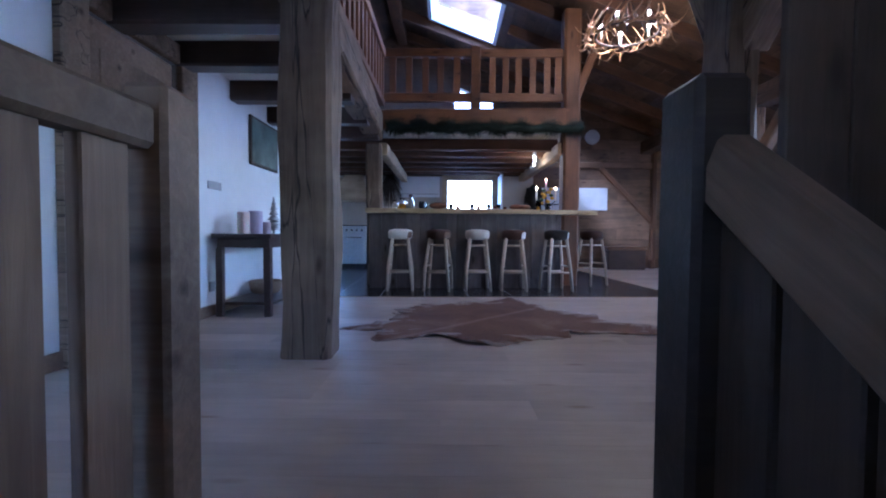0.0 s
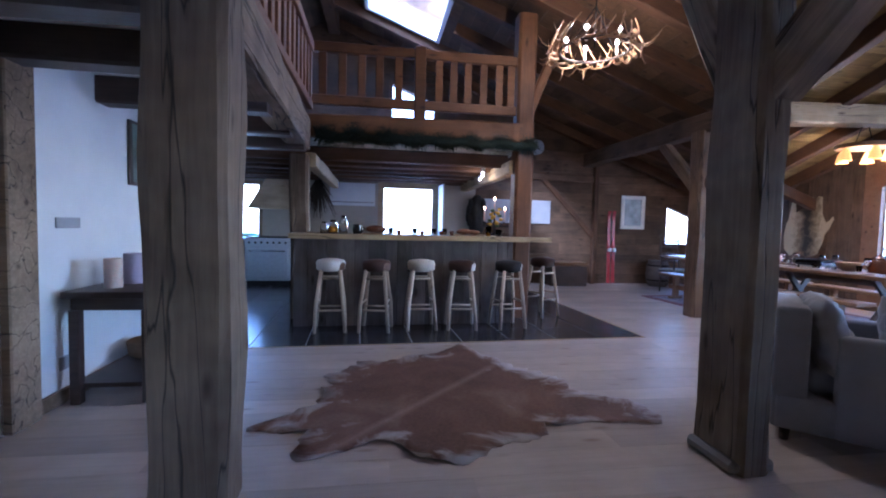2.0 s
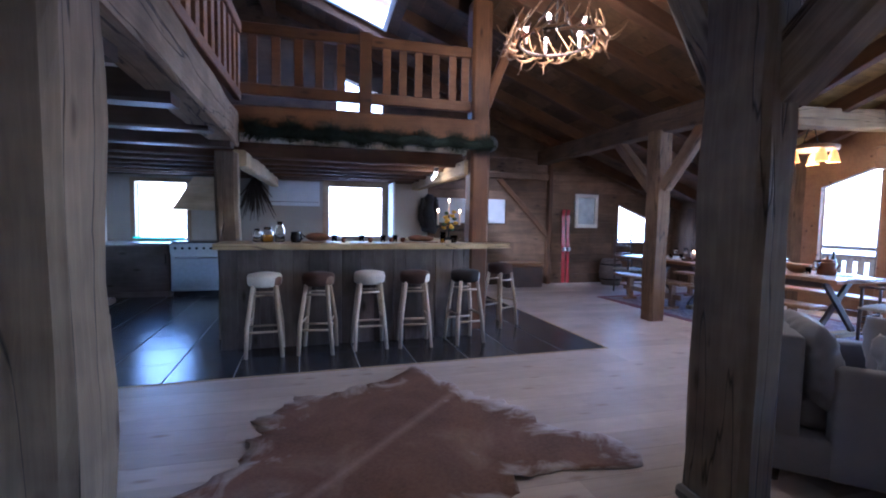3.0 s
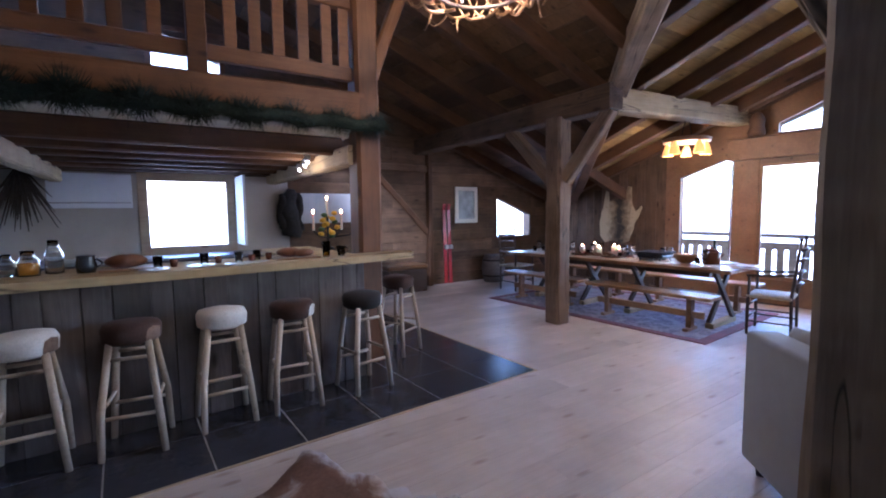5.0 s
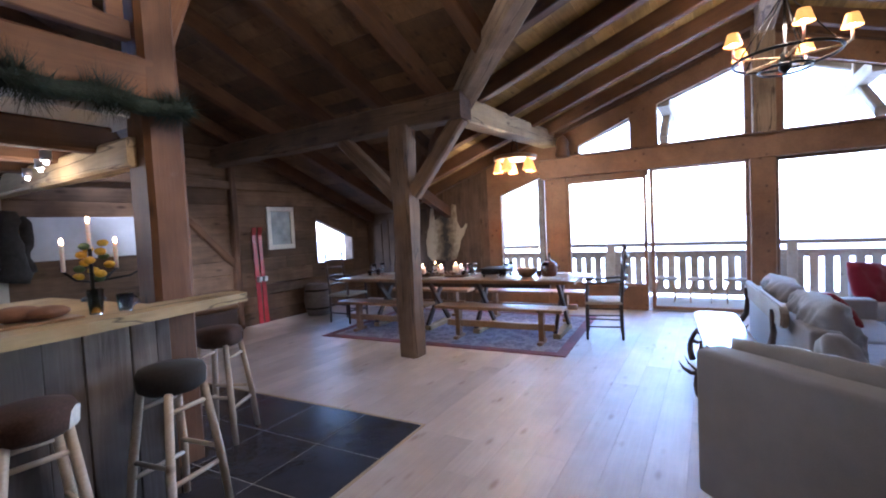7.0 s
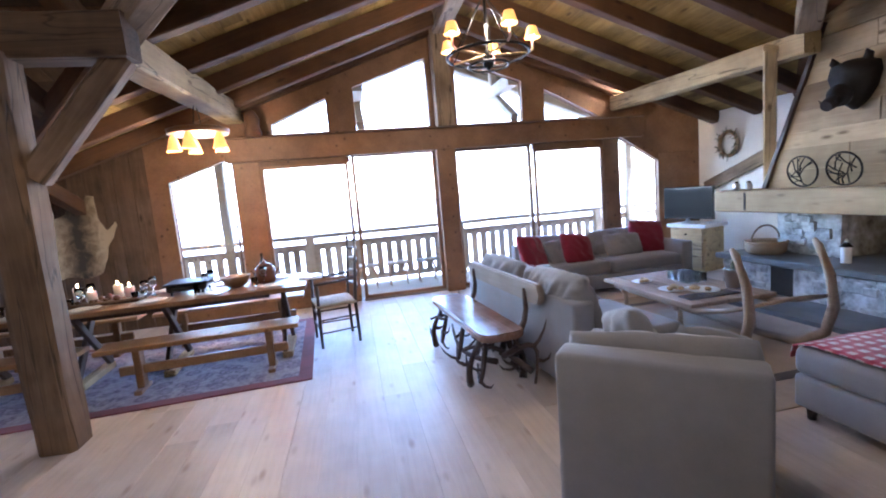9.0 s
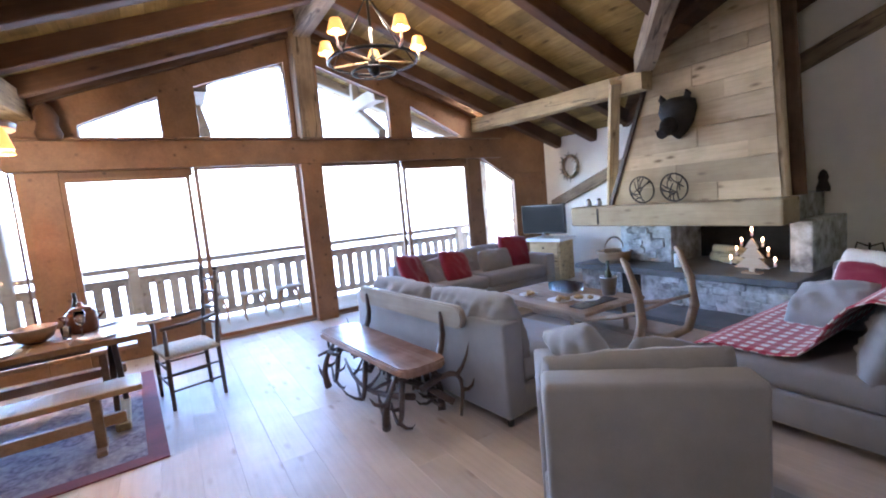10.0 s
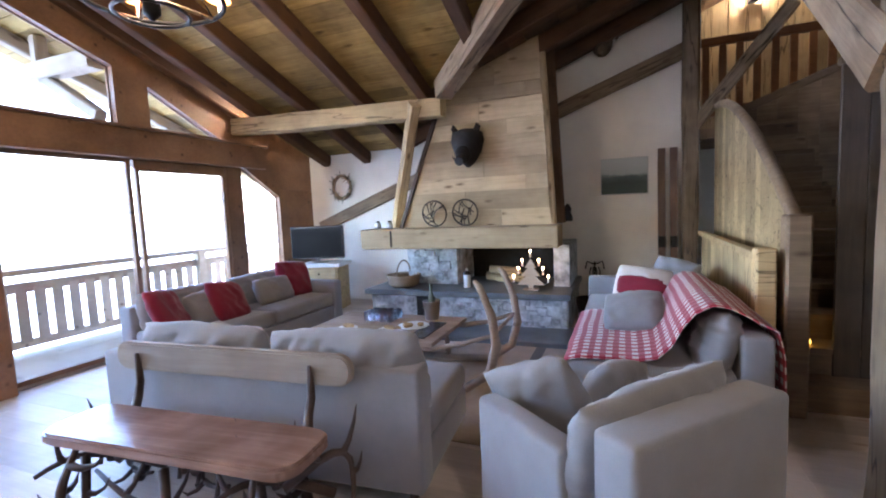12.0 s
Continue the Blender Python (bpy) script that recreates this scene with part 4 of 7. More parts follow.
# hood: boards in a front that narrows upwards
def hood_left(z):
    return 5.72 - (z - 1.28) * 0.40
def hood_right(z):
    return 3.70 + (z - 1.28) * 0.05
part("hood_core", prism(bmesh.new(), [(hood_right(1.28), 1.28), (hood_left(1.28), 1.28), (hood_left(3.5), 3.5), (hood_right(3.5), 3.5)], -1.36, -1.05, "y"), HOOD_BOARD, fp)
part("flue_breast", nb((4.10, 4.85, -2.2, -1.36, 1.02, 3.5)), PLASTER, fp)
part("lintel", nb((3.72, 5.70, -2.2, -1.16, 1.02, 1.285)), STONE, fp)
z = 1.285
k = 0
while z < 3.45:
    h = (0.20, 0.24, 0.17, 0.22, 0.26)[k % 5]
    xm = hood_right(z) + (0.6, 1.1, 0.3, 0.9, 1.4)[k % 5] * (hood_left(z) - hood_right(z)) / 2
    for a, b in ((0, 1), (1, 2)):
        xs0 = [hood_right(z), xm, hood_left(z)]
        xs1 = [hood_right(z + h), xm, hood_left(z + h)]
        bm = prism(bmesh.new(), [(xs0[a] + .002, z + .003), (xs0[b] - .002, z + .003), (xs1[b] - .002, z + h - .003), (xs1[a] + .002, z + h - .003)], -1.05, -1.028 + 0.005 * ((k * 7 + a) % 3), "y")
        part("board", bm, HOOD_BOARD, fp)
    z, k = z + h, k + 1
beam("corner_timber", (3.70, -1.10, 1.285), (3.80, -1.10, 3.45), 0.10, 0.10, HOOD_BOARD, parent=fp, rough=0.004, roll=0)
beam("side_timber", (3.665, -1.25, 1.285), (3.765, -1.25, 3.5), 0.20, 0.05, BARN, parent=fp, rough=0.003)
beam("slant_strip", (5.70, -1.01, 1.285), (5.02, -1.01, 2.95), 0.05, 0.05, DARK_WOOD, parent=fp, rough=0.002, bevel=0.006)
beam("strut", (5.95, -1.35, 1.285), (5.20, -0.55, 2.78), 0.13, 0.15, PALE_BEAM, parent=fp)
stand(0.10, 0.36)
lone("hearth_floor", nb((3.36, 6.45, -0.80, -0.14, 0.001, 0.055), bevel=0.004), SLAB, "dark slate slab on the floor before the hearth", "hearth", kind="structure")

# ---- bar and kitchen ----
stand(-0.11, -0.13, -0.013, 2.4, (0.7, 6.3))
bar = thing("bar_counter", "grey barn-board bar with a thick pale wooden counter", "bar")
x = -0.70
k = 0
while x < 1.93:
    w = (0.16, 0.21, 0.13, 0.19)[k % 4]
    planks_up(bar, [(x + .002, min(1.95, x + w) - .002, 6.16 - 0.004 * (k % 3), 6.20, 0.0, 1.045)], GREY_BOARD, "front_board")
    x, k = x + w, k + 1
y, k = 6.20, 0
while y < 7.55:
    planks_up(bar, [(1.92, 1.955, y + .002, y + .19, 0.0, 1.045)], GREY_BOARD, "side_board")
    planks_up(bar, [(-0.70, -0.665, y + .002, y + .19, 0.0, 1.045)], GREY_BOARD, "side_board") if y < 6.8 else None
    y += 0.195
part("carcass", nb((-0.66, 1.91, 6.21, 6.60, 0.02, 1.04), (1.45, 1.91, 6.60, 7.55, 0.02, 1.04)), GREY_BOARD, bar)
bm = prism(bmesh.new(), [(-0.74, 6.02), (0.4, 6.01), (1.5, 6.03), (2.46, 6.15), (2.50, 6.30), (2.44, 6.375), (1.955, 6.378), (1.95, 6.68), (1.95, 7.6), (1.40, 7.6), (1.40, 6.68), (-0.74, 6.68)], 1.048, 1.105, "z")
part("counter", bm, PALE_BEAM, bar, "thick pale live-edge wooden counter")

stand()
SEAT_WHITE = fabric("hide_white", (0.62, 0.58, 0.52), 90.0, 0.2, 0.03)
SEAT_BROWN = fabric("hide_brown", (0.055, 0.026, 0.017), 90.0, 0.45, 0.03)
SEAT_TAN = fabric("hide_tan", (0.20, 0.125, 0.085), 90.0, 0.45, 0.03)
SEAT_BLACK = fabric("hide_black", (0.022, 0.018, 0.017), 90.0, 0.4, 0.03)


def bar_stool(x, y, turn, seat_mat, patch_mat, label):
    st = thing("bar_stool", label, "stool", pose(x, y, 0, 0, 0, turn), "stools at the bar")
    s = 0.135
    for i, (a, b) in enumerate(((-1, -1), (1, -1), (1, 1), (-1, 1))):
        part("leg", tube(bmesh.new(), [(a * (s + .03), b * (s + .03), 0.0), (a * (s + .012) + .008 * b, b * (s + .012), 0.3), (a * (s - .035), b * (s - .035), 0.70)], [0.019, 0.022, 0.02], 8), STICK, st)
    for i, (p, q, z) in enumerate((((-1, -1), (1, -1), 0.25), ((1, 1), (-1, 1), 0.25), ((-1, -1), (-1, 1), 0.33), ((1, -1), (1, 1), 0.33), ((-1, -1), (1, -1), 0.60), ((1, 1), (-1, 1), 0.60))):
        f = s + 0.028 - z * 0.09
        part("rung", tube(bmesh.new(), [(p[0] * f, p[1] * f, z), (q[0] * f, q[1] * f, z)], 0.013, 6), STICK, st)
    seat = part("seat", lathe(bmesh.new(), [(0.02, 0.675), (0.13, 0.68), (0.158, 0.70), (0.164, 0.77), (0.15, 0.80), (0.08, 0.815), (0.01, 0.817)], seg=20), seat_mat, st)
    # lighter or darker patch of hide over part of the seat
    bm = lathe(bmesh.new(), [(0.02, 0.678), (0.133, 0.682), (0.161, 0.70), (0.167, 0.77), (0.153, 0.803), (0.08, 0.819), (0.012, 0.82)], seg=20)
    bmesh.ops.bisect_plane(bm, geom=bm.verts[:] + bm.edges[:] + bm.faces[:], plane_co=(0.05, -0.04, 0), plane_no=(-0.8, 0.55, 0.12), clear_outer=True)
    part("hide_patch", bm, patch_mat, seat)
    return st


LW1 = "peeled-stick bar stool with a white cowhide seat"
LB1 = "peeled-stick bar stool with a dark brown cowhide seat"
bar_stool(-0.365, 5.81, 4, SEAT_WHITE, SEAT_TAN, LW1)
bar_stool(0.145, 5.80, -8, SEAT_BROWN, SEAT_TAN, LB1)
bar_stool(0.665, 5.87, 3, SEAT_WHITE, SEAT_WHITE, LW1)
bar_stool(1.15, 5.86, -3, SEAT_BROWN, SEAT_WHITE, "peeled-stick bar stool with a brown and white hide seat")
bar_stool(1.73, 5.88, 10, SEAT_BLACK, SEAT_WHITE, "peeled-stick bar stool with a black and white hide seat")
bar_stool(2.42, 6.55, 28, SEAT_BROWN, SEAT_BROWN, LB1)

ENAMEL = plain("black_enamel", (0.02, 0.02, 0.022), 0.25, 0, 0.2, 10.0, 0.0)
stand(-0.60, 0.76, 0.0)
cook = thing("range_cooker", "wide steel range cooker with black knobs", "cooker")
part("body", nb((-1.66, -0.86, 8.58, 9.18, 0.10, 0.90), bevel=0.01), STEEL, cook)
part("plinth", nb((-1.64, -0.88, 8.64, 9.18, 0.0, 0.10)), ENAMEL, cook)
d = part("oven_door", nb((-1.63, -0.89, 8.555, 8.58, 0.16, 0.70), bevel=0.008), STEEL, cook)
part("door_handle", tube(bmesh.new(), [(-1.58, 8.53, 0.66), (-0.94, 8.53, 0.66)], 0.013, 8), CHROME, d)
part("control_panel", nb((-1.66, -0.86, 8.565, 8.58, 0.74, 0.89)), STEEL, cook)
for i in range(7):
    part("knob", lathe(bmesh.new(), [(0.022, 0), (0.02, 0.02), (0.012, 0.022)], seg=10), ENAMEL, cook, "", pose(-1.58 + i * 0.107, 8.565, 0.815, 90))
part("hob", nb((-1.65, -0.87, 8.60, 9.16, 0.90, 0.925), bevel=0.004), ENAMEL, cook)
hood = thing("cooker_hood", "pale wooden cooker hood shaped like a chimney", "cooker hood")
bm = bmesh.new()
lo = [bm.verts.new(p) for p in ((-1.60, 8.62, 1.50), (-0.80, 8.62, 1.50), (-0.80, 9.20, 1.50), (-1.60, 9.20, 1.50))]
hi = [bm.verts.new(p) for p in ((-1.36, 8.85, 2.02), (-1.0, 8.85, 2.02), (-1.0, 9.20, 2.02), (-1.36, 9.20, 2.02))]
bm.faces.new(lo), bm.faces.new(hi)
for i in range(4):
    bm.faces.new((lo[i], lo[(i + 1) % 4], hi[(i + 1) % 4], hi[i]))
bmesh.ops.recalc_face_normals(bm, faces=bm.faces)
# Lighter boards carry the warm light on the hood in their colour.
part("canopy", bm, HOOD_BOARD, hood)
part("rim", nb((-1.62, -0.78, 8.60, 9.205, 1.45, 1.50), bevel=0.006), HOOD_BOARD, hood)
stand(0.0, 0.76)
for x0, x1 in ((-3.38, -2.28), (-1.44, -0.6), (-0.59, 0.2), (0.21, 1.1), (1.11, 1.9)):
    c = thing("base_cabinet", "grey timber kitchen base cabinet", "cabinet", None, "kitchen cabinets")
    part("carcass", nb((x0, x1, 8.62, 9.19, 0.0, 0.86)), GREY_BOARD, c)
    dd = part("door", nb((x0 + 0.01, x1 - 0.01, 8.60, 8.62, 0.10, 0.84), bevel=0.004), GREY_BOARD, c)
    part("handle", tube(bmesh.new(), [(x1 - 0.05, 8.58, 0.55), (x1 - 0.05, 8.58, 0.72)], 0.007, 6), BLACK_METAL, dd)
lone("worktop", nb((-3.39, -2.27, 8.58, 9.20, 0.862, 0.90), (-1.45, 1.92, 8.58, 9.20, 0.862, 0.90), bevel=0.004), STEEL, "steel kitchen worktop under the window", "worktop")
shelf = thing("wall_panel", "white panel with a steel utensil rail", "splashback")
part("panel", nb((-0.80, 0.10, 9.182, 9.197, 1.57, 2.03), bevel=0.004), WHITE_PAINT, shelf)
part("rail", tube(bmesh.new(), [(-0.78, 9.16, 1.64), (0.08, 9.16, 1.64)], 0.008, 6), CHROME, shelf)
lone("window_sash", nb((1.40, 1.435, 8.50, 9.18, 1.02, 2.02), bevel=0.004), WHITE_PAINT, "white window sash standing open into the kitchen", "window")
lone("wall_board", nb((2.34, 3.87, 9.18, 9.197, 1.30, 1.80), bevel=0.004), plain("grey_white_board", (0.42, 0.44, 0.48), 0.6, 0, 0.12, 3.0, 0.2), "long pale grey panel hung on the board wall", "panel")
coat = bmesh.new()
for cx, r0, r1, z0, z1, ph in ((2.20, 0.15, 0.10, 1.10, 1.86, 0.0), (2.06, 0.07, 0.06, 1.22, 1.78, 1.3), (2.33, 0.07, 0.06, 1.18, 1.80, 2.1)):
    tube(coat, [(cx + 0.02 * math.sin(ph + i), 9.08 + 0.015 * math.cos(2 * ph + i), z0 + (z1 - z0) * i / 8) for i in range(9)], [(r0 + (r1 - r0) * i / 8) * (1 + 0.16 * math.sin(ph * 3 + i * 1.9)) * (0.55 if i == 8 else 1) for i in range(9)], 12)
lone("coat", coat, plain("dark_coat_cloth", (0.022, 0.020, 0.020), 0.9, 0, 0.4, 18.0, 0.4), "dark coat hanging on the wall by the kitchen", "coat")
bunch = thing("dried_bunch", "dark dried branches hung beside the kitchen rail", "dried plants", Matrix.Translation((-1.02, 9.10, 2.12)))
rr = random.Random(23)
TWIG = plain("dry_twig", (0.05, 0.034, 0.024), 0.85, 0, 0.5, 14.0, 0.3)
for k in range(60):
    dx, dz = rr.gauss(0, 0.10), -rr.uniform(0.35, 0.85)
    part("branch", tube(bmesh.new(), [(0, 0, 0), (dx * 0.7, rr.uniform(-0.08, 0.02), dz * 0.5), (dx * 1.5, rr.uniform(-0.12, 0.04), dz)], [0.006, 0.014, 0.004], 5), TWIG, bunch)

# wall timbers on the far wall
stand()
beam("wall_post", (4.89, Y1 - 0.03, 0.0), (4.89, Y1 - 0.03, 2.62), 0.10, 0.14, RAFTER, "dark timber stud on the board wall", "post")
beam("brace", (3.70, Y1 - 0.03, 2.24), (4.88, Y1 - 0.03, 1.03), 0.06, 0.11, RAFTER, "dark timber brace on the board wall")
beam("wall_rail", (2.3, Y1 - 0.03, 2.30), (6.3, Y1 - 0.03, 2.30), 0.06, 0.14, BARN, "timber rail on the board wall")
stand(0.19, 0.752, 0.06)
pic = thing("framed_picture", "white framed picture on the board wall", "picture")
part("frame", nb((5.33, 5.90, 9.17, 9.205, 1.17, 1.25), (5.33, 5.90, 9.17, 9.205, 1.83, 1.91), (5.33, 5.41, 9.17, 9.205, 1.25, 1.83), (5.82, 5.90, 9.17, 9.205, 1.25, 1.83), bevel=0.006), plain("pale_frame", (0.58, 0.57, 0.54), 0.5), pic)
part("picture", nb((5.41, 5.82, 9.185, 9.20, 1.25, 1.83)), plain("picture_grey", (0.22, 0.25, 0.27), 0.35, 0, 0.6, 3.0, 0), pic)
stand(0.20, 0.755)
RED = plain("red_paint", (0.32, 0.018, 0.02), 0.35, 0, 0.2, 6.0, 0.05)
for dx in (0.0, 0.11):
    sk = thing("ski", "red ski leaning against the board wall", "ski", None, "red skis")
    part("blade", prism(bmesh.new(), [(9.10, 0.02), (9.115, 0.02), (9.185, 1.50), (9.15, 1.62), (9.14, 1.62), (9.17, 1.50)], 5.0 + dx, 5.075 + dx, "x"), RED, sk)
    part("binding", nb((5.005 + dx, 5.07 + dx, 9.06, 9.13, 0.72, 0.80), bevel=0.008), STEEL, sk)
brl = thing("barrel", "small grey wooden barrel by the board wall", "barrel")
part("barrel_body", lathe(bmesh.new(), [(0.19, 0.0), (0.23, 0.15), (0.245, 0.28), (0.23, 0.42), (0.19, 0.56)], 6.05, 8.85, 18), GREY_BOARD, brl)
for z in (0.12, 0.44):
    part("hoop", lathe(bmesh.new(), [(0.231, z), (0.234, z + 0.03)], 6.05, 8.85, 18, False), BLACK_METAL, brl)
ch = thing("chest", "low dark brown wooden chest by the wall", "chest")
part("body", nb((3.55, 4.35, 8.72, 9.15, 0.0, 0.42), bevel=0.01), DARK_WOOD, ch)
part("lid", nb((3.53, 4.37, 8.70, 9.16, 0.42, 0.50), bevel=0.02), TABLE_WOOD, ch)

# ---- left side: door, console ----
stand()
door = thing("door_1", "weathered panelled timber door standing ajar", "door", kind="structure")
part("door_frame", nb((X0 - 0.02, X0 + 0.05, DOOR[1], DOOR[1] + 0.22, 0, 2.21), (X0 - 0.02, X0 + 0.05, DOOR[0] - 0.20, DOOR[0], 0, 2.21), (X0 - 0.02, X0 + 0.05, DOOR[0], DOOR[1], DOOR[3], 2.21), bevel=0.008), OLD_BEAM, door)
lf = part("leaf", nb((X0 - 0.06, X0 - 0.015, DOOR[0] + 0.01, DOOR[1] - 0.03, 0.01, DOOR[3] - 0.01), bevel=0.004), STAIR_BOARD, door)
for z0, z1 in ((0.14, 0.78), (0.98, 1.88)):
    part("panel", nb((X0 - 0.016, X0 - 0.004, DOOR[0] + 0.14, DOOR[1] - 0.16, z0, z1), bevel=0.005), STAIR_BOARD, lf)
part("handle", tube(bmesh.new(), [(X0 - 0.015, 3.30, 1.10), (X0 + 0.04, 3.30, 1.10), (X0 + 0.045, 3.19, 1.10)], 0.009, 8), BLACK_METAL, lf)
part("lock_plate", nb((X0 - 0.015, X0 - 0.008, 3.28, 3.32, 0.96, 1.20)), BLACK_METAL, lf)
cons = thing("console_table", "narrow dark wooden console table against the wall", "table")
part("top", nb((-1.83, -1.30, 3.77, 4.95, 0.70, 0.745), bevel=0.006), DARK_WOOD, cons)
part("apron", nb((-1.80, -1.33, 3.82, 4.90, 0.62, 0.70)), DARK_WOOD, cons)
part("shelf", nb((-1.80, -1.33, 3.85, 4.88, 0.10, 0.13)), DARK_WOOD, cons)
for lx in (-1.81, -1.38):
    for ly in (3.81, 4.85):
        part("leg", nb((lx, lx + 0.06, ly, ly + 0.06, 0, 0.62), bevel=0.004), DARK_WOOD, cons)
stand(-0.02, -0.22)
WAX = plain("candle_wax", (0.62, 0.52, 0.46), 0.5, 0, 0.06, 6.0, 0.05, Subsurface_Weight=0.2)
LILAC = plain("lilac_wax", (0.42, 0.36, 0.46), 0.5, 0, 0.06, 6.0, 0.05)
for x, y, r, h, mt, lb in ((-1.62, 4.22, 0.055, 0.20, WAX, "thick cream pillar candle on the console"), (-1.60, 4.44, 0.065, 0.22, LILAC, "frosted lilac glass candle holder"), (-1.60, 4.70, 0.045, 0.12, LILAC, "small lilac candle on the console")):
    c = lone("candle", lathe(bmesh.new(), [(r * .96, 0.745), (r, 0.75), (r, 0.74 + h), (r * .9, 0.745 + h), (r * .8, 0.735 + h), (0.004, 0.733 + h)], x, y, 16), mt, lb, "candle")
xt = thing("metal_tree", "small grey metal fir tree ornament", "ornament")
for i in range(6):
    z, r = 0.78 + i * 0.055, 0.10 - i * 0.015
    part("tier", lathe(bmesh.new(), [(r, z), (r * 0.35, z + 0.06)], -1.60, 4.90, 10), STEEL, xt)
part("stem", tube(bmesh.new(), [(-1.60, 4.90, 0.745), (-1.60, 4.90, 1.14)], 0.008, 6), STEEL, xt)
WICKER = wood("wicker", (0.16, 0.11, 0.065), (0.30, 0.22, 0.14), (0.44, 0.34, 0.23), 0.8, 3.0, 0.7, False)
bk = thing("basket", "low pale wicker basket on the console shelf", "basket")
part("body", lathe(bmesh.new(), [(0.12, 0.13), (0.15, 0.15), (0.165, 0.25), (0.155, 0.26), (0.14, 0.16)], -1.62, 4.72, 16), WICKER, bk)
stand()
pl = thing("framed_picture", "dark green landscape picture in a thin frame", "picture")
DIM = plain("dim_landscape", (0.10, 0.14, 0.12), 0.4, 0, 0.7, 2.5, 0)
part("frame", nb((X0 + 0.003, X0 + 0.03, 4.66, 5.42, 1.49, 2.02), bevel=0.006), DARK_WOOD, pl)
part("canvas", nb((X0 + 0.030, X0 + 0.034, 4.69, 5.39, 1.52, 1.99)), DIM, pl)
lone("wall_switch", nb((X0 + 0.001, X0 + 0.014, 3.82, 4.05, 1.145, 1.215), bevel=0.003), plain("switch_grey", (0.35, 0.36, 0.38), 0.4), "grey triple light switch on the white wall", "switch")
lone("wall_socket", nb((X0 + 0.001, X0 + 0.012, 3.83, 3.92, 0.22, 0.31), bevel=0.003), plain("socket_grey", (0.35, 0.36, 0.38), 0.4), "grey wall socket near the floor", "socket")
wc = thing("side_chair", "small chair with a brown leather seat and chrome legs", "chair", pose(-1.55, 2.50, 0, 0, 0, -10))
LEATHER = plain("brown_leather", (0.16, 0.065, 0.035), 0.4, 0, 0.3, 6.0, 0.15)
bm = bmesh.new()
ball(bm, 0, 0, 0.45, 0.22, 1, 1, 0.16, 16)
part("seat", bm, LEATHER, wc)
for i in range(4):
    a = math.pi / 4 + i * math.pi / 2
    part("leg", tube(bmesh.new(), [(0.08 * math.cos(a), 0.08 * math.sin(a), 0.42), (0.14 * math.cos(a), 0.14 * math.sin(a), 0.22), (0.19 * math.cos(a), 0.19 * math.sin(a), 0.0)], 0.012, 8), CHROME, wc)
part("leg_ring", tube(bmesh.new(), [(0.135 * math.cos(i * math.pi / 10), 0.135 * math.sin(i * math.pi / 10), 0.22) for i in range(21)], 0.010, 6), CHROME, wc)

# ---- sofas ----
LINEN = fabric("grey_linen", (0.235, 0.237, 0.262))
LINEN_D = fabric("grey_linen_cushion", (0.235, 0.234, 0.255))
REDF = fabric("red_fabric", (0.175, 0.004, 0.022))
FOOT = plain("dark_foot", (0.03, 0.02, 0.015), 0.5)


def cushion(w, d, h, seed=0, n=18, crown=0.5, sag=0.018, crease=0.0):
    """A stuffed cushion: thick in the middle, pinched at its seams and corners. Centred, lying flat."""
    bm = bmesh.new()
    top, bot = {}, {}
    for i in range(n + 1):
        for j in range(n + 1):
            u, v = i / n * 2 - 1, j / n * 2 - 1
            e = (max(0.0, 1 - abs(u) ** 3.2) * max(0.0, 1 - abs(v) ** 3.2)) ** crown
            pinch = 1 - 0.06 * (u * u * v * v)
            dz = noise.noise(Vector((u * 2.1 + seed * 3.3, v * 2.1, seed))) * sag * 1.6 + (noise.noise(Vector((u * 2.2 + v * 1.2 + seed, v * 6.5, seed * 1.7))) * 0.55 - abs(noise.noise(Vector((u * 5 + seed, v * 3.5, seed * 2.3))))) * sag
            if crease:
                dz += crease * e * (noise.noise(Vector((u * w * 6.5 + v * 1.6 + seed * 5.1, v * 1.7, seed * 0.7))) - 0.7 * abs(noise.noise(Vector((u * w * 4.0 - v * 2.2, v * 3.0 + seed, seed * 1.3)))))
            x, y = u * w / 2 * (1 - 0.03 * (1 - v * v) * -1 * 0.3) * pinch, v * d / 2 * pinch
            top[i, j] = bm.verts.new((x, y, h / 2 * e + dz))
            bot[i, j] = top[i, j] if i in (0, n) or j in (0, n) else bm.verts.new((x, y, -h / 2 * e + dz))
    for i in range(n):
        for j in range(n):
            for s, fl in ((top, False), (bot, True)):
                q = [s[i, j], s[i + 1, j], s[i + 1, j + 1], s[i, j + 1]]
                f = bm.faces.new(q[::-1] if fl else q)
                f.smooth = True
    bmesh.ops.recalc_face_normals(bm, faces=bm.faces)
    return bm


def pad(x0, x1, y0, y1, z0, z1, bevel=0.05, seg=4):
    bm = nb((x0, x1, y0, y1, z0, z1), bevel=bevel, seg=seg)
    for f in bm.faces:
        f.smooth = True
    return bm


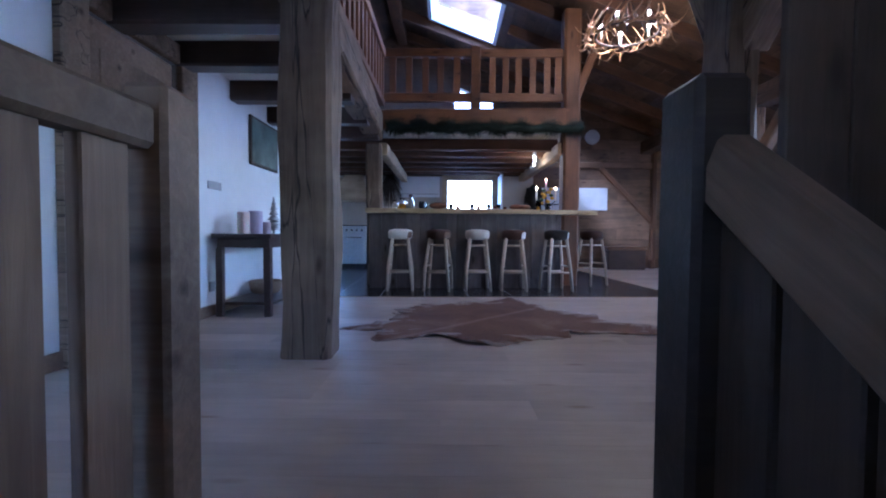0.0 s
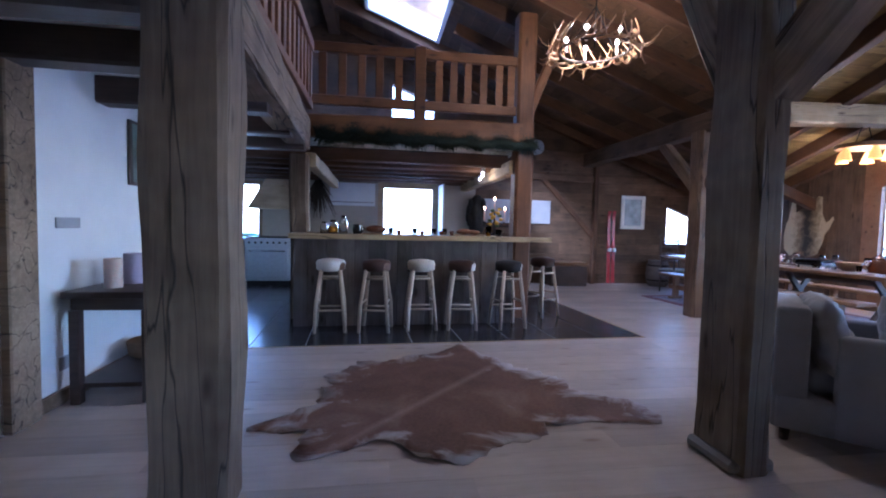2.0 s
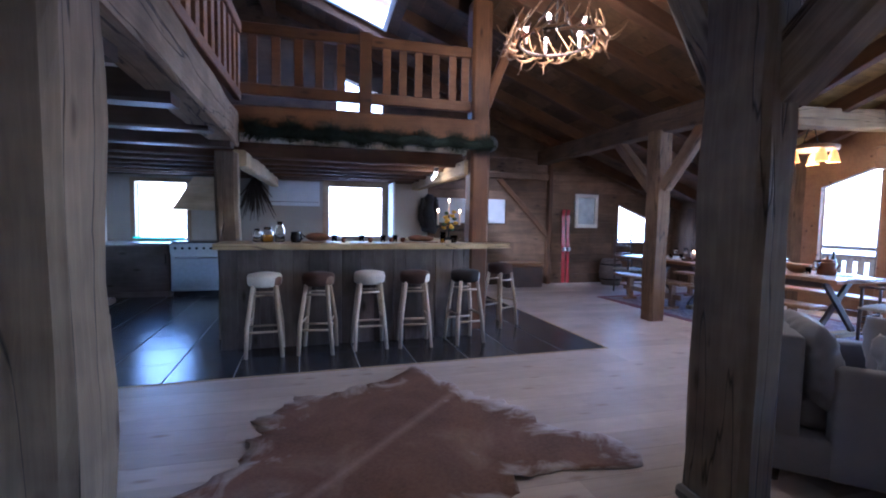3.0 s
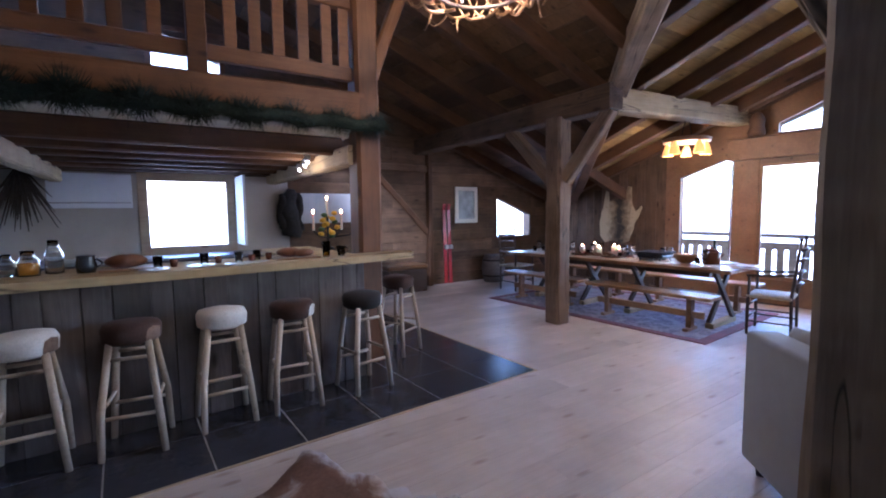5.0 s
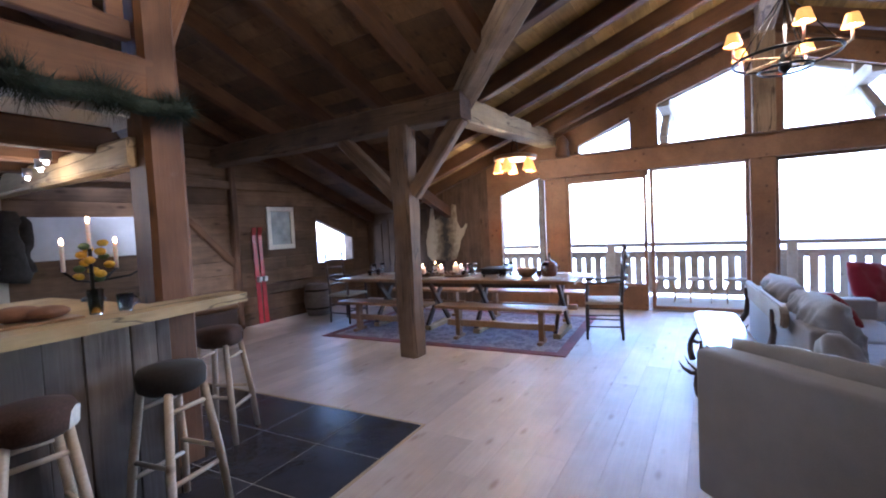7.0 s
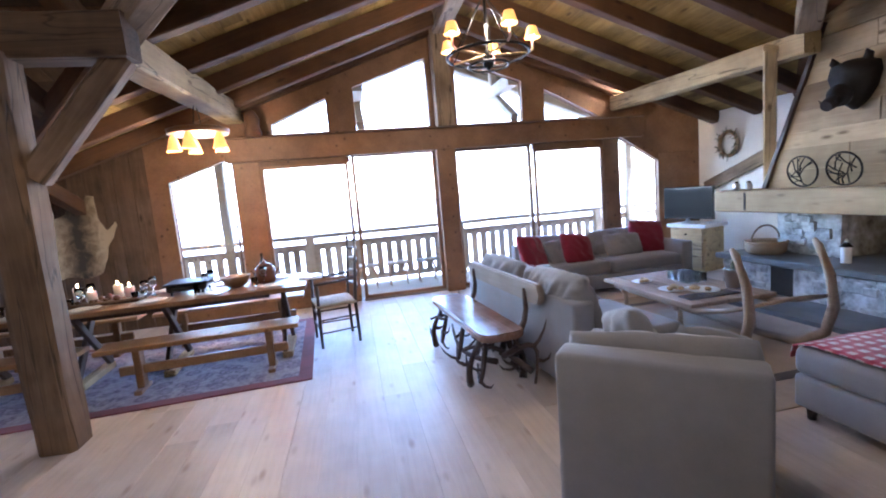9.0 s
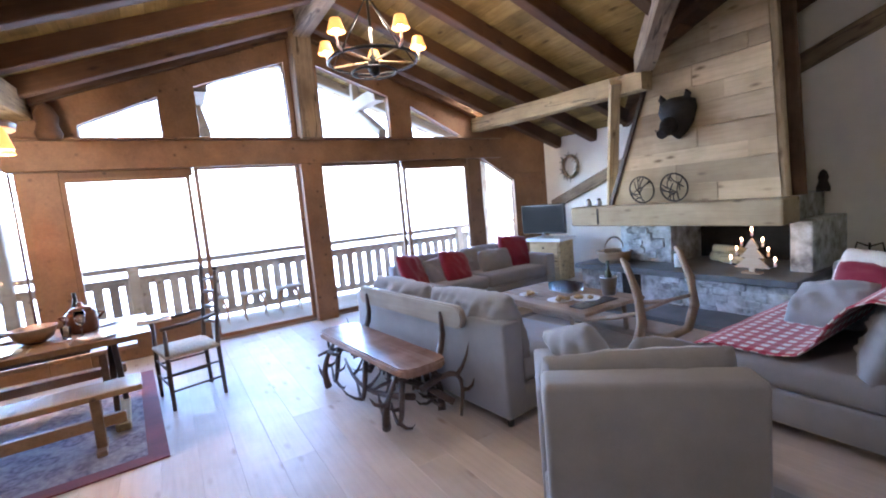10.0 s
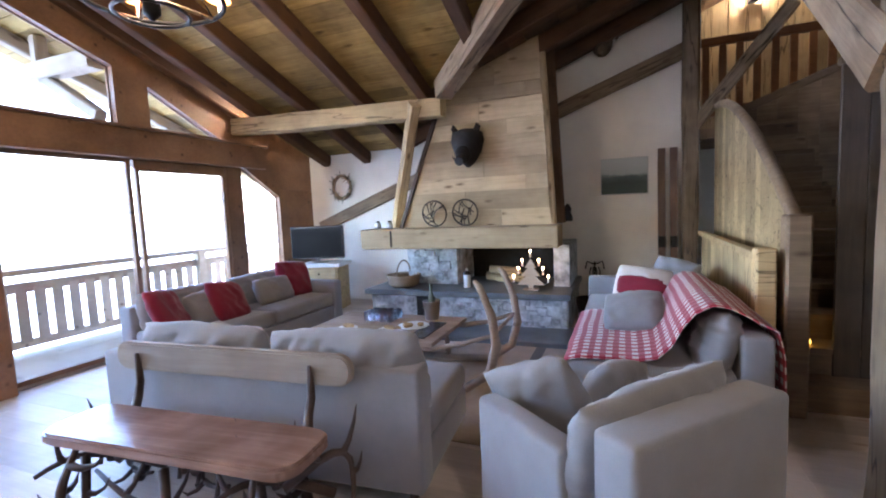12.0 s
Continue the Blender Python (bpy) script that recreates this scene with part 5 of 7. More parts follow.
def sofa(name, label, w, depth, m, arms=(True, True), back_h=0.70, seats=2, arm_h=0.62, backs=None, category="sofa", inset=False, rise=0.0):
    """Local frame: seat faces -y, back along y = depth / 2, width along x."""
    s = thing(name, label, category, m)
    a = 0.12 if inset else 0.17
    x0, x1 = -w / 2, w / 2
    part("base", pad(x0 + 0.01, x1 - 0.01, -depth / 2 + 0.02, depth / 2 - 0.02, 0.08, 0.28, 0.02, 2), LINEN, s)
    part("back", pad(x0 + (0.02 if inset else 0), x1 - (0.02 if inset else 0), depth / 2 - 0.17, depth / 2, 0.08, back_h, 0.025, 3), LINEN, s)
    lx = x0 + (a if arms[0] else 0.0)
    rx = x1 - (a if arms[1] else 0.0)
    if arms[0]:
        part("arm", pad(x0, x0 + a, -depth / 2, depth / 2 - (0.29 if inset else 0.172), 0.08, arm_h, 0.025, 3), LINEN, s)
    if arms[1]:
        part("arm", pad(x1 - a, x1, -depth / 2, depth / 2 - (0.29 if inset else 0.172), 0.08, arm_h, 0.025, 3), LINEN, s)
    for i in range(seats):
        c0, c1 = lx + (rx - lx) * i / seats, lx + (rx - lx) * (i + 1) / seats
        part("seat_cushion", pad(c0 + .005, c1 - .005, -depth / 2 + 0.01, depth / 2 - 0.18, 0.28, 0.45, 0.05, 4), LINEN_D, s)
    n = backs if backs is not None else seats
    for i in range(n):
        c0, c1 = lx + (rx - lx) * i / n, lx + (rx - lx) * (i + 1) / n
        if inset:
            part("back_cushion", cushion(c1 - c0 + 0.20, 0.49, 0.20, i + 5, 30, 0.5, 0.018, 0.03), LINEN_D, s, "", pose((c0 + c1) / 2, depth / 2 - 0.275, 0.615, 77, 2, 0))
            continue
        part("back_cushion", cushion(c1 - c0 - 0.01, 0.46 + rise, 0.26, i + 3, 34, 0.5, 0.02, 0.05), LINEN_D, s, "", pose((c0 + c1) / 2 + 0.01, depth / 2 - 0.27 + rise, 0.575 + rise * 0.5, 78, 2 - 3 * (i % 2), 0))
    for fx in (x0 + 0.08, x1 - 0.08):
        for fy in (-depth / 2 + 0.08, depth / 2 - 0.08):
            part("foot", lathe(bmesh.new(), [(0.022, 0.0), (0.03, 0.08)], fx, fy, 8), FOOT, s)
    return s


sofa("sofa", "grey linen sofa with loose back cushions before the hearth", 2.06, 0.95, pose(5.0, 2.55, 0, 0, 0, 5), (False, True), 0.72, rise=0.075)
sofa("sofa", "grey linen sofa along the windows with red cushions", 2.30, 0.98, pose(7.08, 0.88, 0, 0, 0, -90), (False, True), 0.68, arm_h=0.60)
sofa("sofa", "grey linen sofa with a red checked throw", 2.56, 1.18, pose(2.80, 0.54, 0, 0, 0, 90), (True, False), 0.68, arm_h=0.64)
sofa("armchair", "square grey linen armchair with a loose back cushion", 0.82, 0.84, pose(3.04, 2.95, 0, 0, 0, 48), (True, True), 0.80, 1, 0.66, 1, "armchair", True)


def throw_cushion(x, y, z, w, h, rx, ry, rz, mat, label, seed=1):
    return lone("cushion", cushion(w, h, 0.17, seed, 20, 0.5, 0.012, 0.018), mat, label, "cushion", m=pose(x, y, z, rx, ry, rz))


stand(0.03, 0.40)
throw_cushion(6.98, 1.52, 0.63, 0.50, 0.50, 62, 8, -62, REDF, "bright red scatter cushion on the sofa", 1)
throw_cushion(7.0, 1.12, 0.58, 0.38, 0.38, 62, -5, -80, LINEN_D, "grey linen scatter cushion on the sofa", 2)
throw_cushion(6.92, 0.88, 0.61, 0.48, 0.48, 58, 10, -85, REDF, "bright red scatter cushion on the sofa", 3)
throw_cushion(7.0, 0.12, 0.59, 0.58, 0.34, 66, 0, -92, LINEN_D, "long grey scatter cushion on the sofa", 4)
throw_cushion(7.05, -0.30, 0.66, 0.52, 0.50, 68, 6, -100, REDF, "bright red scatter cushion on the sofa", 5)
stand(0, 0.22)
throw_cushion(5.62, 2.30, 0.55, 0.40, 0.40, 55, 10, 20, REDF, "pink-red scatter cushion on the sofa", 6)
stand(0.12, -0.10)
red_white = throw_cushion(2.74, 0.50, 0.685, 0.48, 0.44, 62, 6, 168, fabric("white_linen", (0.62, 0.58, 0.57)), "white cushion with a red panel on the sofa", 7)
part("panel", cushion(0.46, 0.24, 0.215, 7, 14, 0.5, 0.012), REDF, red_white, "red cloth panel")
throw_cushion(2.45, 0.10, 0.73, 0.44, 0.40, 66, 10, 150, LINEN, "pale grey cushion on the sofa", 11)
throw_cushion(2.82, 1.02, 0.60, 0.46, 0.42, 34, -6, 176, LINEN, "grey embroidered cushion on the sofa", 8)
stand(0.06, 0.12, 0.03)
throw_cushion(3.30, 2.74, 0.60, 0.42, 0.42, 64, 18, -10, LINEN_D, "grey scatter cushion in the armchair", 9)
throw_cushion(3.02, 2.55, 0.58, 0.36, 0.36, 64, -14, 60, LINEN_D, "grey scatter cushion in the armchair", 10)

stand()
# red checked throw over the sofa's back and seat
m, t, b = nodes_of("red_check")
sp = t.nodes.new("ShaderNodeSeparateXYZ")
tcn = t.nodes.new("ShaderNodeUVMap")
t.links.new(tcn.outputs[0], sp.inputs[0])


def stripes(sock):
    md = t.nodes.new("ShaderNodeMath")
    md.operation = "FRACT"
    sc = t.nodes.new("ShaderNodeMath")
    sc.operation = "MULTIPLY"
    sc.inputs[1].default_value = 1 / 0.08
    t.links.new(sock, sc.inputs[0])
    t.links.new(sc.outputs[0], md.inputs[0])
    gt = t.nodes.new("ShaderNodeMath")
    gt.operation = "GREATER_THAN"
    gt.inputs[1].default_value = 0.5
    t.links.new(md.outputs[0], gt.inputs[0])
    return gt.outputs[0]


add = t.nodes.new("ShaderNodeMath")
t.links.new(stripes(sp.outputs[0]), add.inputs[0])
t.links.new(stripes(sp.outputs[1]), add.inputs[1])
half = t.nodes.new("ShaderNodeMath")
half.operation = "MULTIPLY"
half.inputs[1].default_value = 0.5
t.links.new(add.outputs[0], half.inputs[0])
t.links.new(ramp(t, half.outputs[0], [(0.0, (0.62, 0.58, 0.57)), (0.5, (0.36, 0.055, 0.085)), (1.0, (0.24, 0.006, 0.024))]), b.inputs["Base Color"])
put(b, Roughness=0.95, Sheen_Weight=0.2)
CHECK = m


def draped(name, profile, y0, y1, mat, ny=14, seed=2, slant=0.0):
    """A cloth laid over an (x, z) profile, with woven coordinates in metres."""
    bm = bmesh.new()
    uv = bm.loops.layers.uv.new("UVMap")
    dist = [0.0]
    for a, c in zip(profile, profile[1:]):
        dist.append(dist[-1] + math.dist(a, c))
    grid = []
    for j in range(ny + 1):
        y = y0 + (y1 - y0) * j / ny
        row_v = []
        for i, (x, z) in enumerate(profile):
            w = noise.noise(Vector((x * 4 + seed, y * 4, z * 4))) * 0.012
            row_v.append(bm.verts.new((x + w, y + slant * dist[i] + w, z + abs(w))))
        grid.append(row_v)
    for j in range(ny):
        for i in range(len(profile) - 1):
            f = bm.faces.new((grid[j][i], grid[j][i + 1], grid[j + 1][i + 1], grid[j + 1][i]))
            f.smooth = True
            for lp, (ii, jj) in zip(f.loops, ((i, j), (i + 1, j), (i + 1, j + 1), (i, j + 1))):
                lp[uv].uv = (dist[ii], (y1 - y0) * jj / ny)
    ob = part(name, bm, mat)
    so = ob.modifiers.new("thickness", "SOLIDIFY")
    so.thickness = 0.008
    return ob


thr = draped("throw_blanket", [(2.15, 0.30), (2.16, 0.55), (2.19, 0.71), (2.26, 0.74), (2.35, 0.80), (2.43, 0.84), (2.52, 0.85), (2.61, 0.80), (2.68, 0.70), (2.74, 0.58), (2.82, 0.50), (2.94, 0.475), (3.12, 0.475), (3.30, 0.47), (3.40, 0.44), (3.415, 0.36)], 0.35, 1.79, CHECK)
tagged(thr, "red and white checked throw draped over the sofa", "blanket")

# ---- antler bench ----
ANTLER = plain("antler", (0.055, 0.034, 0.026), 0.5, 0, 0.5, 9.0, 0.3)
BENCH_TOP = wood("bench_plank", (0.085, 0.040, 0.026), (0.185, 0.100, 0.068), (0.38, 0.26, 0.205), 0.24, 0.35, 0.12, False)
BENCH_BACK = wood("bench_back_plank", (0.24, 0.19, 0.15), (0.37, 0.305, 0.25), (0.50, 0.43, 0.365), 0.55, 0.6, 0.2, False)
ab = thing("antler_bench", "plank bench with a backrest on tangled antler legs", "bench", pose(4.98, 3.28, 0, 0, 0, 2))


def stadium(bm, x0, x1, y0, y1, z0, z1, r, axis="z"):
    pts = []
    for cx, cy, a0 in ((x1 - r, y1 - r, 0), (x0 + r, y1 - r, 90), (x0 + r, y0 + r, 180), (x1 - r, y0 + r, 270)):
        for k in range(5):
            a = radians(a0 + 22.5 * k)
            pts.append((cx + r * math.cos(a), cy + r * math.sin(a)))
    return prism(bm, pts, z0, z1, axis)


bm = stadium(bmesh.new(), -0.79, 0.72, -0.16, 0.21, 0.395, 0.455, 0.11)
bmesh.ops.bevel(bm, geom=[e for e in bm.edges if abs(e.verts[0].co.z - e.verts[1].co.z) < 1e-4], offset=0.012, segments=2, affect="EDGES")
part("seat_plank", bm, BENCH_TOP, ab, "glossy red-brown live-edge plank")
bm = stadium(bmesh.new(), -0.84, 0.70, 0.625, 0.785, -0.285, -0.235, 0.075, "y")
bmesh.ops.bevel(bm, geom=[e for e in bm.edges if abs(e.verts[0].co.y - e.verts[1].co.y) < 1e-4], offset=0.010, segments=2, affect="EDGES")
part("back_plank", bm, BENCH_BACK, ab, "pale grey-brown rounded back plank")
rng = random.Random(21)


def antler(bm, base, tip, bow, r=0.02, tines=3, thick=1.0):
    base, tip, bow = Vector(base), Vector(tip), Vector(bow) * (1.5 if thick > 1 else 1.0)
    pts = []
    for i in range(9):
        f = i / 8
        pts.append(base.lerp(tip, f) + bow * math.sin(math.pi * f))
    tube(bm, pts, [r * thick * (1 - 0.6 * i / 8) for i in range(9)], 7)
    for k in range(tines):
        i = 2 + 2 * k
        p = pts[i]
        d = (pts[i + 1] - pts[i - 1]).normalized().cross(Vector((rng.uniform(-1, 1), rng.uniform(-1, 1), rng.uniform(-0.4, 0.8)))).normalized()
        L = 0.13 + 0.08 * rng.random()
        tube(bm, [p, p + d * L * 0.35 - Vector((0, 0, 0.012)), p + d * L * 0.7 + Vector((0, 0, 0.008)), p + d * L * 0.92 + Vector((0, 0, 0.055))], [r * 0.66 * thick, r * 0.52 * thick, r * 0.36 * thick, r * 0.08], 6)
    return bm


for sx in (-0.55, 0.52):
    for sy in (-0.14, 0.18):
        part("antler_leg", antler(bmesh.new(), (sx + 0.06 * rng.uniform(-1, 1), sy * 1.3, 0.0), (sx, sy * 0.6, 0.40), (0.07 * rng.uniform(-1, 1), 0.05 * (1 if sy > 0 else -1), 0), 0.023, 3, 1.4), ANTLER, ab)
    part("antler_stretcher", antler(bmesh.new(), (sx - 0.18, -0.20, 0.10), (sx + 0.2, 0.22, 0.22), (0.05, 0.0, 0.06), 0.02, 3, 1.4), ANTLER, ab)
part("antler_stretcher", antler(bmesh.new(), (-0.55, 0.02, 0.16), (0.55, 0.04, 0.18), (0, 0.06, -0.05), 0.019, 3, 1.4), ANTLER, ab)
for sx in (-0.55, 0.0, 0.52):
    # curled side antlers, bowing out past the legs
    for sg in (-1, 1):
        part("antler_curl", antler(bmesh.new(), (sx + 0.02 * sg, -0.04, 0.20), (sx + 0.30 * sg, -0.16, 0.06 if sx else 0.14), (0.06 * sg, -0.06, 0.13), 0.019, 3, 1.4), ANTLER, ab)
        part("antler_curl", antler(bmesh.new(), (sx, 0.10 * sg, 0.30), (sx + 0.16 * sg, 0.12 * sg, 0.10), (-0.10 * sg, 0.05 * sg, -0.10), 0.017, 2, 1.4), ANTLER, ab)
for sx in (-0.62, 0.52):
    part("back_support", tube(bmesh.new(), [(sx, -0.06, 0.37), (sx, -0.17, 0.40), (sx + 0.03, -0.225, 0.47), (sx + 0.01, -0.235, 0.56), (sx, -0.225, 0.66), (sx, -0.22, 0.73)], [0.030, 0.029, 0.025, 0.021, 0.017, 0.010], 8), ANTLER, ab)
ab.matrix_world = pose(5.06, 3.34, 0.02, 0, 0, 4.5)

# ---- sled coffee table ----
stand(0.03, 0.28, 0.0)
sled = thing("sled_table", "old wooden sled coffee table with tall curled runners", "coffee table")
for i in range(5):
    y0 = 0.44 + i * 0.176
    part("top_board", nb((4.42, 5.76, y0, y0 + 0.17, 0.385, 0.42), bevel=0.005), SLED_WOOD, sled)
for y in (0.50, 1.26):
    part("runner", tube(bmesh.new(), [(5.95, y, 0.035), (5.2, y, 0.03), (4.5, y, 0.03), (4.15, y, 0.06), (3.96, y, 0.20), (3.90, y, 0.42), (3.93, y, 0.66), (4.02, y, 0.88), (4.06, y, 0.93)], [0.03, 0.034, 0.036, 0.038, 0.04, 0.04, 0.036, 0.03, 0.018], 8), SLED_WOOD, sled)
    part("side_pole", tube(bmesh.new(), [(5.60, y, 0.36), (4.42, y, 0.36), (4.15, y + (0.03 if y < 1 else -0.03), 0.42), (3.93, y, 0.50)], [0.026, 0.026, 0.02, 0.016], 8), SLED_WOOD, sled)
    for x in (4.60, 5.40):
        part("upright", tube(bmesh.new(), [(x, y, 0.03), (x + 0.03, y, 0.38)], 0.024, 8), SLED_WOOD, sled)
for x in (4.60, 5.40):
    part("cross_bar", tube(bmesh.new(), [(x + .03, 0.46, 0.34), (x + .03, 1.30, 0.34)], 0.022, 8), SLED_WOOD, sled)
part("front_bar", tube(bmesh.new(), [(3.93, 0.50, 0.50), (3.90, 0.88, 0.53), (3.93, 1.26, 0.50)], 0.015, 8), SLED_WOOD, sled)

# ---- television ----
stand()
tvs = thing("tv_cabinet", "narrow pale wooden cabinet under the television", "cabinet", pose(7.42, -1.05, 0, 0, 0, 12))
part("body", nb((-0.30, 0.30, -0.22, 0.22, 0.0, 0.68), bevel=0.006), PALE_BEAM, tvs)
part("top", nb((-0.34, 0.34, -0.26, 0.26, 0.68, 0.735), bevel=0.006), WHITE_PAINT, tvs)
for z in (0.06, 0.27, 0.48):
    dr = part("drawer", nb((-0.27, 0.27, 0.22, 0.24, z, z + 0.19), bevel=0.004), PALE_BEAM, tvs)
    part("knob", lathe(bmesh.new(), [(0.012, 0), (0.016, 0.02), (0.004, 0.024)], seg=8), BLACK_METAL, dr, "", pose(0, 0.24, z + 0.095, -90))
tv = thing("television", "black flat television on a silver foot", "television", pose(7.455, -0.93, 0.735, 0, 0, 12))
part("case", nb((-0.435, 0.435, -0.035, 0.02, 0.07, 0.58), bevel=0.01), ENAMEL, tv)
part("screen", nb((-0.41, 0.41, 0.0215, 0.0245, 0.10, 0.545)), plain("dark_screen", (0.004, 0.004, 0.005), 0.35, 0, 0.1, 4.0, 0, Specular_IOR_Level=0.12), tv)
part("stand_foot", lathe(bmesh.new(), [(0.17, 0.0), (0.16, 0.015), (0.03, 0.02), (0.03, 0.08)], seg=20), STEEL, tv)

# ---- dining ----
stand(0.06, 0.13, 0.0, 3.5, (5.15, 4.67))
DX0, DX1, DY0, DY1 = 5.70, 6.60, 4.66, 8.22
dt = thing("dining_table", "long dark trestle dining table laid for dinner", "table")
for i in range(4):
    w = (DX1 - DX0) / 4
    part("top_board", nb((DX0 + i * w + .001, DX0 + (i + 1) * w - .001, DY0, DY1, 0.71, 0.755), bevel=0.004), TABLE_WOOD, dt)
part("rail", nb((6.13, 6.21, DY0 + 0.4, DY1 - 0.4, 0.60, 0.71)), DARK_WOOD, dt)
for y in (4.92, 6.0, 6.75, 7.65):
    part("foot_beam", nb((5.84, 6.50, y - 0.05, y + 0.05, 0.012, 0.075), bevel=0.008), PALE_BEAM, dt)
    for s in (-1, 1):
        beam("cross_leg", (6.17 - s * 0.30, y + s * 0.022, 0.07), (6.17 + s * 0.28, y + s * 0.022, 0.71), 0.04, 0.075, DARK_WOOD, parent=dt, rough=0.002, bevel=0.006)


def dining_bench(x, y0, y1):
    d = thing("dining_bench", "plain brown wooden bench at the dining table", "bench", Matrix.Translation((x, y0, 0)), "dining benches")
    L = y1 - y0
    part("seat", nb((-0.15, 0.15, 0, L, 0.41, 0.45), bevel=0.006), BENCH_WOOD, d)
    for y in (0.28, L - 0.28):
        part("leg", nb((-0.05, 0.05, y - 0.03, y + 0.03, 0.012, 0.41), bevel=0.006), BENCH_WOOD, d)
        part("foot", nb((-0.13, 0.13, y - 0.031, y + 0.031, 0.012, 0.05), bevel=0.006), BENCH_WOOD, d)
    part("stretcher", nb((-0.02, 0.02, 0.12, L - 0.12, 0.17, 0.25), bevel=0.005), BENCH_WOOD, d)
    return d


dining_bench(5.60, 4.76, 6.42)
dining_bench(5.60, 6.56, 8.05)
dining_bench(6.98, 4.76, 6.42)
dining_bench(6.98, 6.56, 8.05)
RUSH = plain("woven_rush", (0.42, 0.36, 0.26), 0.8, 0, 0.25, 40.0, 0.5)


def ladder_chair(m, label="dark ladder-back armchair with a woven rush seat"):
    c = thing("dining_chair", label, "chair", m, "dining chairs")
    for x in (-0.23, 0.23):
        part("front_leg", tube(bmesh.new(), [(x, 0.21, 0), (x, 0.21, 0.30), (x, 0.20, 0.68)], [0.015, 0.019, 0.016], 8), DARK_WOOD, c)
        part("back_leg", tube(bmesh.new(), [(x * 0.9, -0.20, 0), (x * 0.9, -0.19, 0.46), (x * 0.88, -0.25, 1.10)], [0.016, 0.019, 0.015], 8), DARK_WOOD, c)
        part("arm", tube(bmesh.new(), [(x, 0.23, 0.69), (x, 0.0, 0.70), (x * 0.9, -0.21, 0.72)], 0.015, 8), DARK_WOOD, c)
        ball_bm = bmesh.new()
        ball(ball_bm, x * 0.88, -0.25, 1.12, 0.022, seg=8)
        part("finial", ball_bm, DARK_WOOD, c)
        for z in (0.16, 0.30):
            part("side_rung", tube(bmesh.new(), [(x, 0.21, z), (x * 0.9, -0.20, z)], 0.010, 6), DARK_WOOD, c)
    for z in (0.20, 0.34):
        part("front_rung", tube(bmesh.new(), [(-0.23, 0.21, z), (0.23, 0.21, z)], 0.010, 6), DARK_WOOD, c)
    for z in (0.60, 0.74, 0.88, 1.0):
        part("slat", tube(bmesh.new(), [(-0.20, -0.205 - (z - .46) * .09, z), (0, -0.245 - (z - .46) * .09, z + .015), (0.20, -0.205 - (z - .46) * .09, z)], 0.018, 6), DARK_WOOD, c)
    part("seat", pad(-0.25, 0.25, -0.20, 0.23, 0.435, 0.47, 0.015, 2), RUSH, c)
    return c


ladder_chair(pose(6.24, 4.40, 0, 0, 0, 8))
ladder_chair(pose(6.17, 8.45, 0, 0, 0, 180))

# rugs
m, t, b = nodes_of("patterned_rug")
v = coords(t, (1, 1, 1), False)
vo = t.nodes.new("ShaderNodeTexVoronoi")
put(vo, Scale=7.0)
t.links.new(v, vo.inputs["Vector"])
col = ramp(t, vo.outputs["Distance"], [(0.0, (0.12, 0.075, 0.11)), (0.28, (0.36, 0.32, 0.37)), (0.42, (0.17, 0.14, 0.20)), (0.6, (0.46, 0.42, 0.44))])
t.links.new(mix(t, 0.45, col, ramp(t, noise_tex(t, v, 30, 3), [(0.3, (0.09, 0.075, 0.11)), (0.7, (0.52, 0.48, 0.50))])), b.inputs["Base Color"])
b.inputs["Roughness"].default_value = 1.0
RUG = m
rug = thing("dining_rug", "grey-blue patterned oriental rug with a red border", "rug")
part("field", nb((5.27, 7.28, 4.79, 7.98, 0.001, 0.010)), RUG, rug)
RUG_EDGE = fabric("rug_edge", (0.19, 0.035, 0.045), 120.0, 0.4)
part("border", nb((5.15, 5.27, 4.67, 8.10, 0.001, 0.011), (7.28, 7.40, 4.67, 8.10, 0.001, 0.011), (5.27, 7.28, 4.67, 4.79, 0.001, 0.011), (5.27, 7.28, 7.98, 8.10, 0.001, 0.011)), RUG_EDGE, rug)
stand(0.1, 0.3)
lr = thing("living_rug", "beige rug with dark stripes by the coffee table", "rug")
part("field", nb((3.34, 6.2, -0.10, 1.95, 0.001, 0.009)), fabric("beige_rug", (0.33, 0.25, 0.17), 150.0, 0.25), lr)
for x in (3.66, 5.8):
    part("stripe", nb((x, x + 0.10, -0.08, 1.93, 0.0095, 0.0115)), fabric("rug_stripe", (0.06, 0.045, 0.035), 150.0), lr)

stand()
# cowhide: an uneven outline from a few lobes
m, t, b = nodes_of("cowhide")
v = coords(t, (1, 1, 1), False)
n1 = noise_tex(t, v, 1.6, 4, 0.6, 0.8)
n2 = noise_tex(t, v, 45, 3, 0.6)
sep = t.nodes.new("ShaderNodeSeparateXYZ")
t.links.new(v, sep.inputs[0])
ab_ = t.nodes.new("ShaderNodeMath")
ab_.operation = "ABSOLUTE"
t.links.new(sep.outputs[1], ab_.inputs[0])
spine = ramp(t, ab_.outputs[0], [(0.0, (0.20, 0.17, 0.15)), (0.05, (0, 0, 0))])
base_c = ramp(t, n1, [(0.30, (0.105, 0.050, 0.032)), (0.55, (0.19, 0.095, 0.06)), (0.66, (0.26, 0.165, 0.115)), (0.74, (0.5, 0.44, 0.4))])
col = mix(t, 0.25, base_c, ramp(t, n2, [(0.3, (0.05, 0.025, 0.015)), (0.7, (0.25, 0.15, 0.09))]))
ln_ = t.nodes.new("ShaderNodeUVMap")
sx_ = t.nodes.new("ShaderNodeSeparateXYZ")
t.links.new(ln_.outputs[0], sx_.inputs[0])
